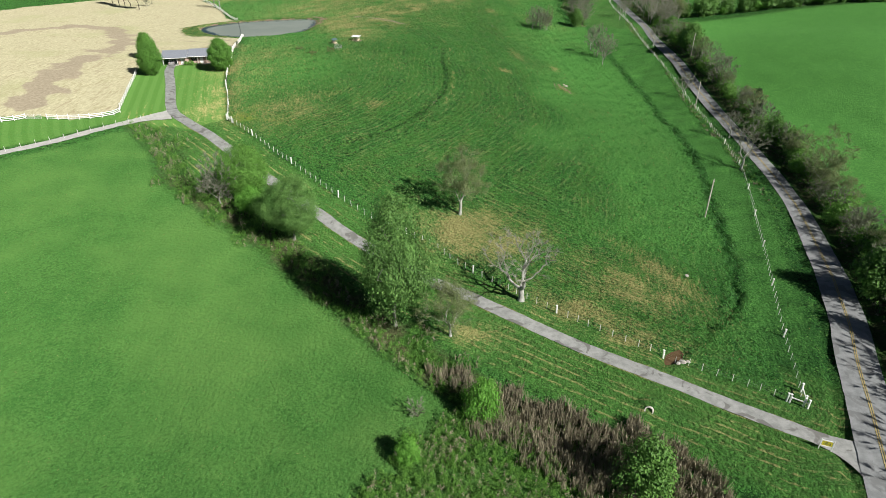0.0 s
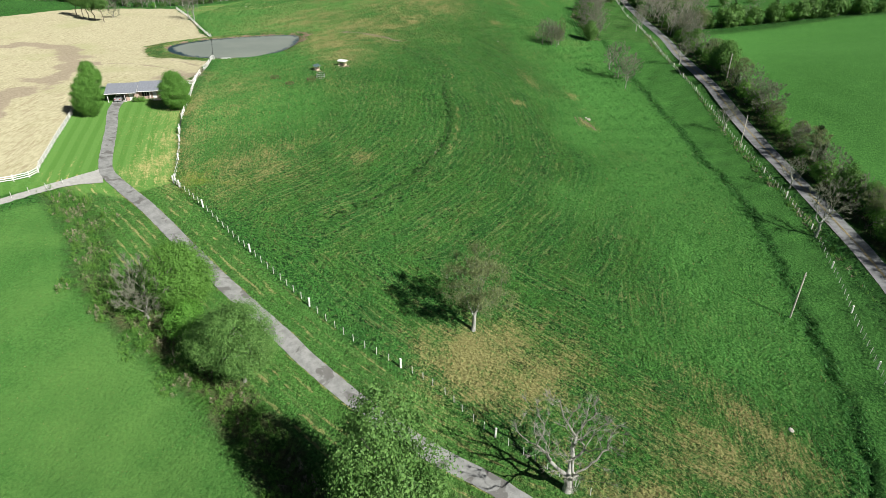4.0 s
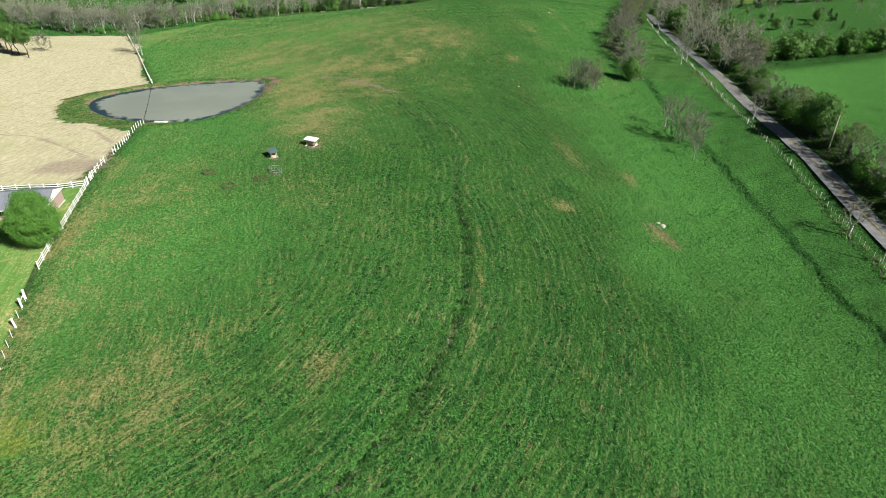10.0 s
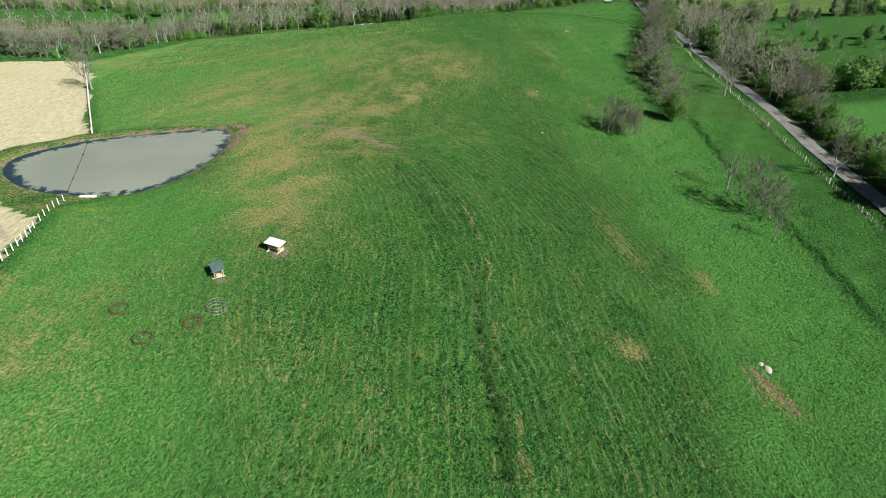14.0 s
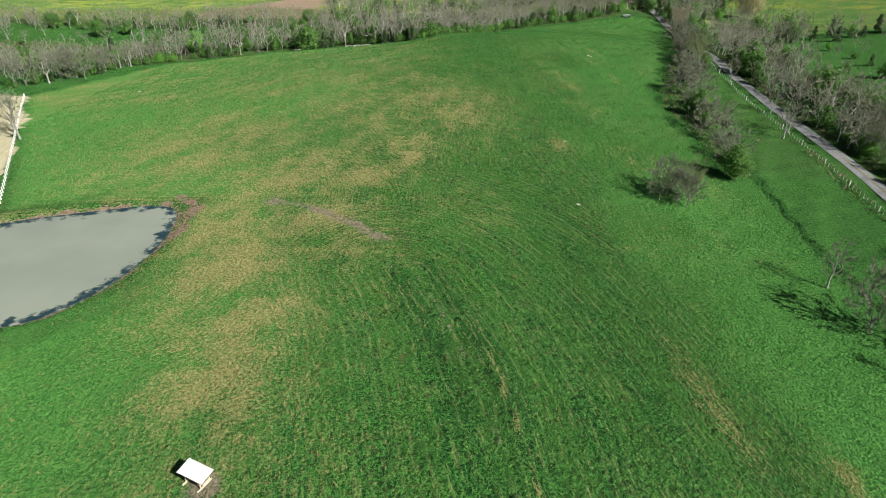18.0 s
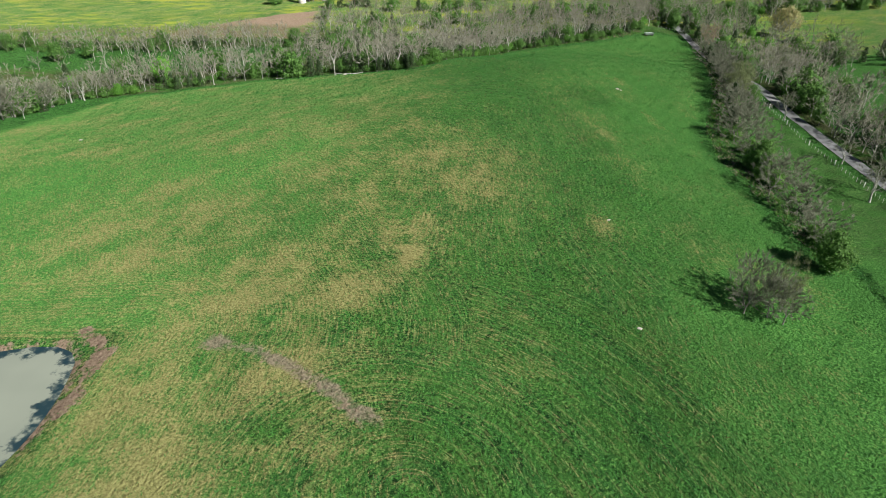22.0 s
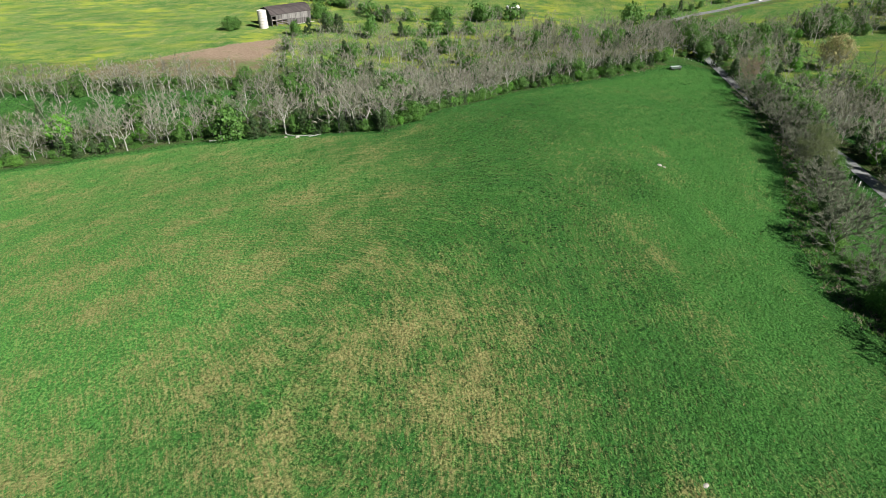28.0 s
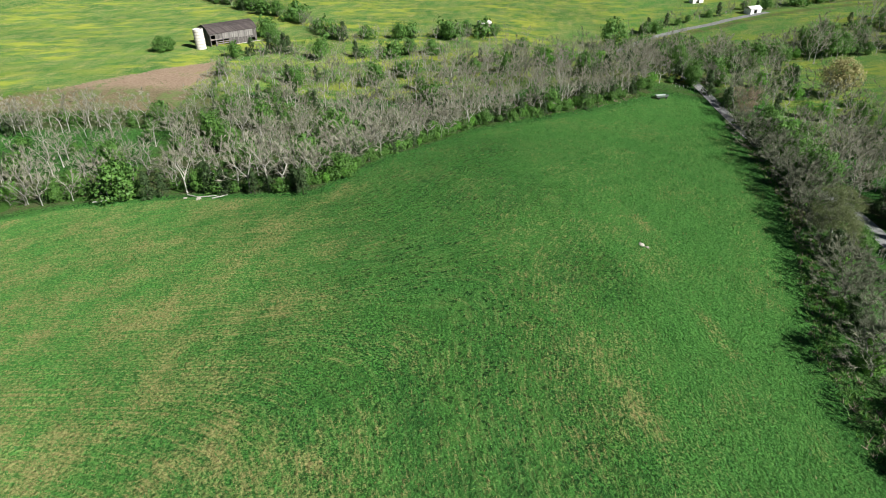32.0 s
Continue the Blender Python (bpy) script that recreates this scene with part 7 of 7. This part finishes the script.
def utility_pole(x, y, tall, label):
    o = thing("utility_pole", label, "pole", pose(x, y, ground_at(x, y)))
    v, f = [], []
    tube(v, f, Vector((0, 0, -0.5)), Vector((0, 0, tall)), 0.17, 0.11, 10)
    f.append(tuple(range(10, 20)))
    part("shaft", mesh_of("shaft", v, f, POLE_WOOD, True), o)
    block("insulator", o, -0.05, 0.05, -0.05, 0.05, tall, tall + 0.16, GALV, 0.01)
    block("bracket", o, 0.1, 0.16, -0.2, 0.2, tall - 0.5, tall - 0.4, GALV)


utility_pole(59.6, 124.0, 9.3, "bare wooden utility pole in the pasture edge")
utility_pole(90.3, 215.4, 9.3, "wooden utility pole beside the road fence")
utility_pole(105.2, 266.5, 9.5, "wooden utility pole in the road hedge")


def farm_sign(x, y, turn):
    o = thing("farm_sign", "white-framed yellow sign board at the drive's mouth", "sign", pose(x, y, ground_at(x, y), 0, 0, turn))
    for s in (-0.72, 0.72):
        block("post", o, s - 0.06, s + 0.06, -0.06, 0.06, -0.3, 1.75, WHITE_PAINT, 0.01)
    for z in (1.55, 0.62):
        block("rail", o, -0.66, 0.66, -0.04, 0.04, z, z + 0.12, WHITE_PAINT)
    board = block("board", o, -0.6, 0.6, -0.02, 0.02, 0.78, 1.5, SIGN_YELLOW, 0.005, "yellow board with unreadable dark lines")
    for k, (a, b) in enumerate(((-0.45, 0.45), (-0.38, 0.40), (-0.48, 0.3))):
        block("line", board, a, b, -0.026, -0.021, 0.16 + 0.18 * k, 0.24 + 0.18 * k, SIGN_INK)


farm_sign(48.9, 54.5, -20)

# muddy pool with stones, and the culvert under the drive
v = [(2.5 * math.cos(6.2832 * k / 24) * (1 + 0.15 * math.sin(3 * k)), 2.1 * math.sin(6.2832 * k / 24) * (1 + 0.1 * math.cos(2 * k)), 0) for k in range(24)]
pool_z = float(base_height(np.array([35.2]), np.array([73.0]))[0]) - 0.42
pool = new("water", mesh_of("muddy_pool", v, [tuple(range(24))], MUD_WATER))
pool.matrix_basis = pose(35.2, 73.0, pool_z)
tagged(pool, "brown muddy pool at the stream's end", "pool", kind="structure")


def stone(x, y, size, seed, label="pale limestone boulder in the grass", sink=0.25):
    rnd = random.Random(seed)
    bm = bmesh.new()
    bmesh.ops.create_icosphere(bm, subdivisions=2, radius=size)
    for vert in bm.verts:
        k = 1 + 0.28 * noise.noise(vert.co * (1.4 / size) + Vector((seed, 0, 0)))
        vert.co = Vector((vert.co.x * k * 1.2, vert.co.y * k * 0.9, vert.co.z * k * 0.42))
    me = bpy.data.meshes.new("stone")
    bm.to_mesh(me)
    bm.free()
    me.materials.append(STONE)
    ob = new("boulder", me)
    ob.matrix_basis = pose(x, y, ground_at(x, y) + size * 0.42 * (0.5 - sink), 0, 0, rnd.uniform(0, 360))
    tagged(ob, label, "boulder", "stones")


for k, (x, y, s) in enumerate(((36.4, 71.3, 0.5), (35.6, 71.0, 0.35), (37.2, 71.4, 0.3), (45.7, 96.5, 0.4), (44.4, 221.3, 0.7), (43.8, 222.4, 0.45), (55.9, 455.1, 0.65), (56.9, 454.3, 0.4), (-45, 488.5, 0.7), (-49, 490.5, 0.5), (27.6, 354.5, 0.35), (24.2, 319.5, 0.4), (-112, 411, 0.5))):
    stone(x, y, s, k)


def culvert(x, y, turn):
    o = thing("culvert", "concrete pipe culvert with a dark mouth", "culvert", pose(x, y, ground_at(x, y) - 0.1, -28, 0, turn))
    n, v, f = 20, [], []
    for r, yy in ((0.6, -0.1), (0.6, 1.6), (0.47, 1.6), (0.47, -0.1)):
        v.extend((r * math.cos(6.2832 * k / n), yy, 0.35 + r * math.sin(6.2832 * k / n)) for k in range(n))
    for row in range(4):
        f.extend((row * n + k, row * n + (k + 1) % n, ((row + 1) % 4) * n + (k + 1) % n, ((row + 1) % 4) * n + k) for k in range(n))
    part("pipe", mesh_of("pipe", v, f, CONCRETE, False), o)
    # dark disc inside the pipe stands in for the shade of its depth
    v = [(0.49 * math.cos(6.2832 * k / n), 1.4, 0.35 + 0.49 * math.sin(6.2832 * k / n)) for k in range(n)]
    part("shade_disc", mesh_of("shade_disc", v, [tuple(range(n))], DARK_STEEL), o, None, "dark disc standing for the shade inside the pipe")


culvert(28.0, 60.5, -28)


# the pond's cable and upturned boat
cable = thing("pond_cable", "sagging cable with small floats across the pond", "cable", pose(-97.6, 307.0, POND_LEVEL + 0.35))
run = Vector((-85.0, 269.0, POND_LEVEL + 0.35)) - Vector((-97.6, 307.0, POND_LEVEL + 0.35))
v, f = [], []
for k in range(16):
    a, b = run * (k / 16), run * ((k + 1) / 16)
    tube(v, f, a - Vector((0, 0, 0.3 * math.sin(math.pi * k / 16))), b - Vector((0, 0, 0.3 * math.sin(math.pi * (k + 1) / 16))), 0.05, 0.05, 5)
part("cable", mesh_of("cable", v, f, DARK_STEEL, True), cable)
for k in (3, 6, 9, 12):
    me = box_mesh("float", 0.3, 0.3, 0.22, DARK_STEEL, 0.05, False)
    part("float", me, cable, Matrix.Translation(run * (k / 16) - Vector((0, 0, 0.3 * math.sin(math.pi * k / 16)))))


def boat(x, y, turn):
    o = thing("boat", "upturned white flat-bottomed boat on the pond's bank", "boat", pose(x, y, ground_at(x, y) + 0.03, 0, 0, turn))
    prof = [(-1.75, 0.45), (-1.6, 0.55), (1.1, 0.55), (1.75, 0.2)]
    v = [(x0, s * w * (1.0 if z == 0 else 0.75), z * (0.28 if z else 0)) for x0, w in prof for s in (-1, 1) for z in (0, 1)]
    f = [(0, 1, 3, 2), (12, 14, 15, 13)]
    for k in range(3):
        a, b = 4 * k, 4 * k + 4
        f.extend(((a, b, b + 1, a + 1), (a + 3, a + 1, b + 1, b + 3)[::-1], (a + 2, a + 3, b + 3, b + 2)))
    part("hull", mesh_of("hull", v, f, WHITE_PAINT), o)
    block("keel", o, -1.6, 1.2, -0.04, 0.04, 0.275, 0.31, WHITE_PAINT)
    for x0 in (-1.0, 0.3):
        block("rib", o, x0 - 0.03, x0 + 0.03, -0.4, 0.4, 0.276, 0.30, WHITE_PAINT)


boat(-79.8, 268.4, 2)

# cut logs at the wood's edge
def log(x, y, long, turn, seed):
    rnd = random.Random(seed)
    v, f = [], []
    p = Vector((-long / 2, 0, 0.2))
    for k in range(4):
        q = p + Vector((long / 4, rnd.uniform(-0.12, 0.12), rnd.uniform(-0.04, 0.04)))
        tube(v, f, p, q, 0.2 - 0.025 * k, 0.18 - 0.025 * k, 8)
        p = q
    ob = new("log", mesh_of("log", v, f, BARK_PALE, True))
    ob.matrix_basis = pose(x, y, ground_at(x, y), 0, 0, turn)
    tagged(ob, "pale fallen log at the wood's edge", "log", "logs")


for k, (x, y, s, t) in enumerate(((-43, 489.6, 5, 10), (-47, 491, 4, -25), (-39.5, 488.2, 4, 30), (-72, 494, 4, 15))):
    log(x, y, s, t, k)
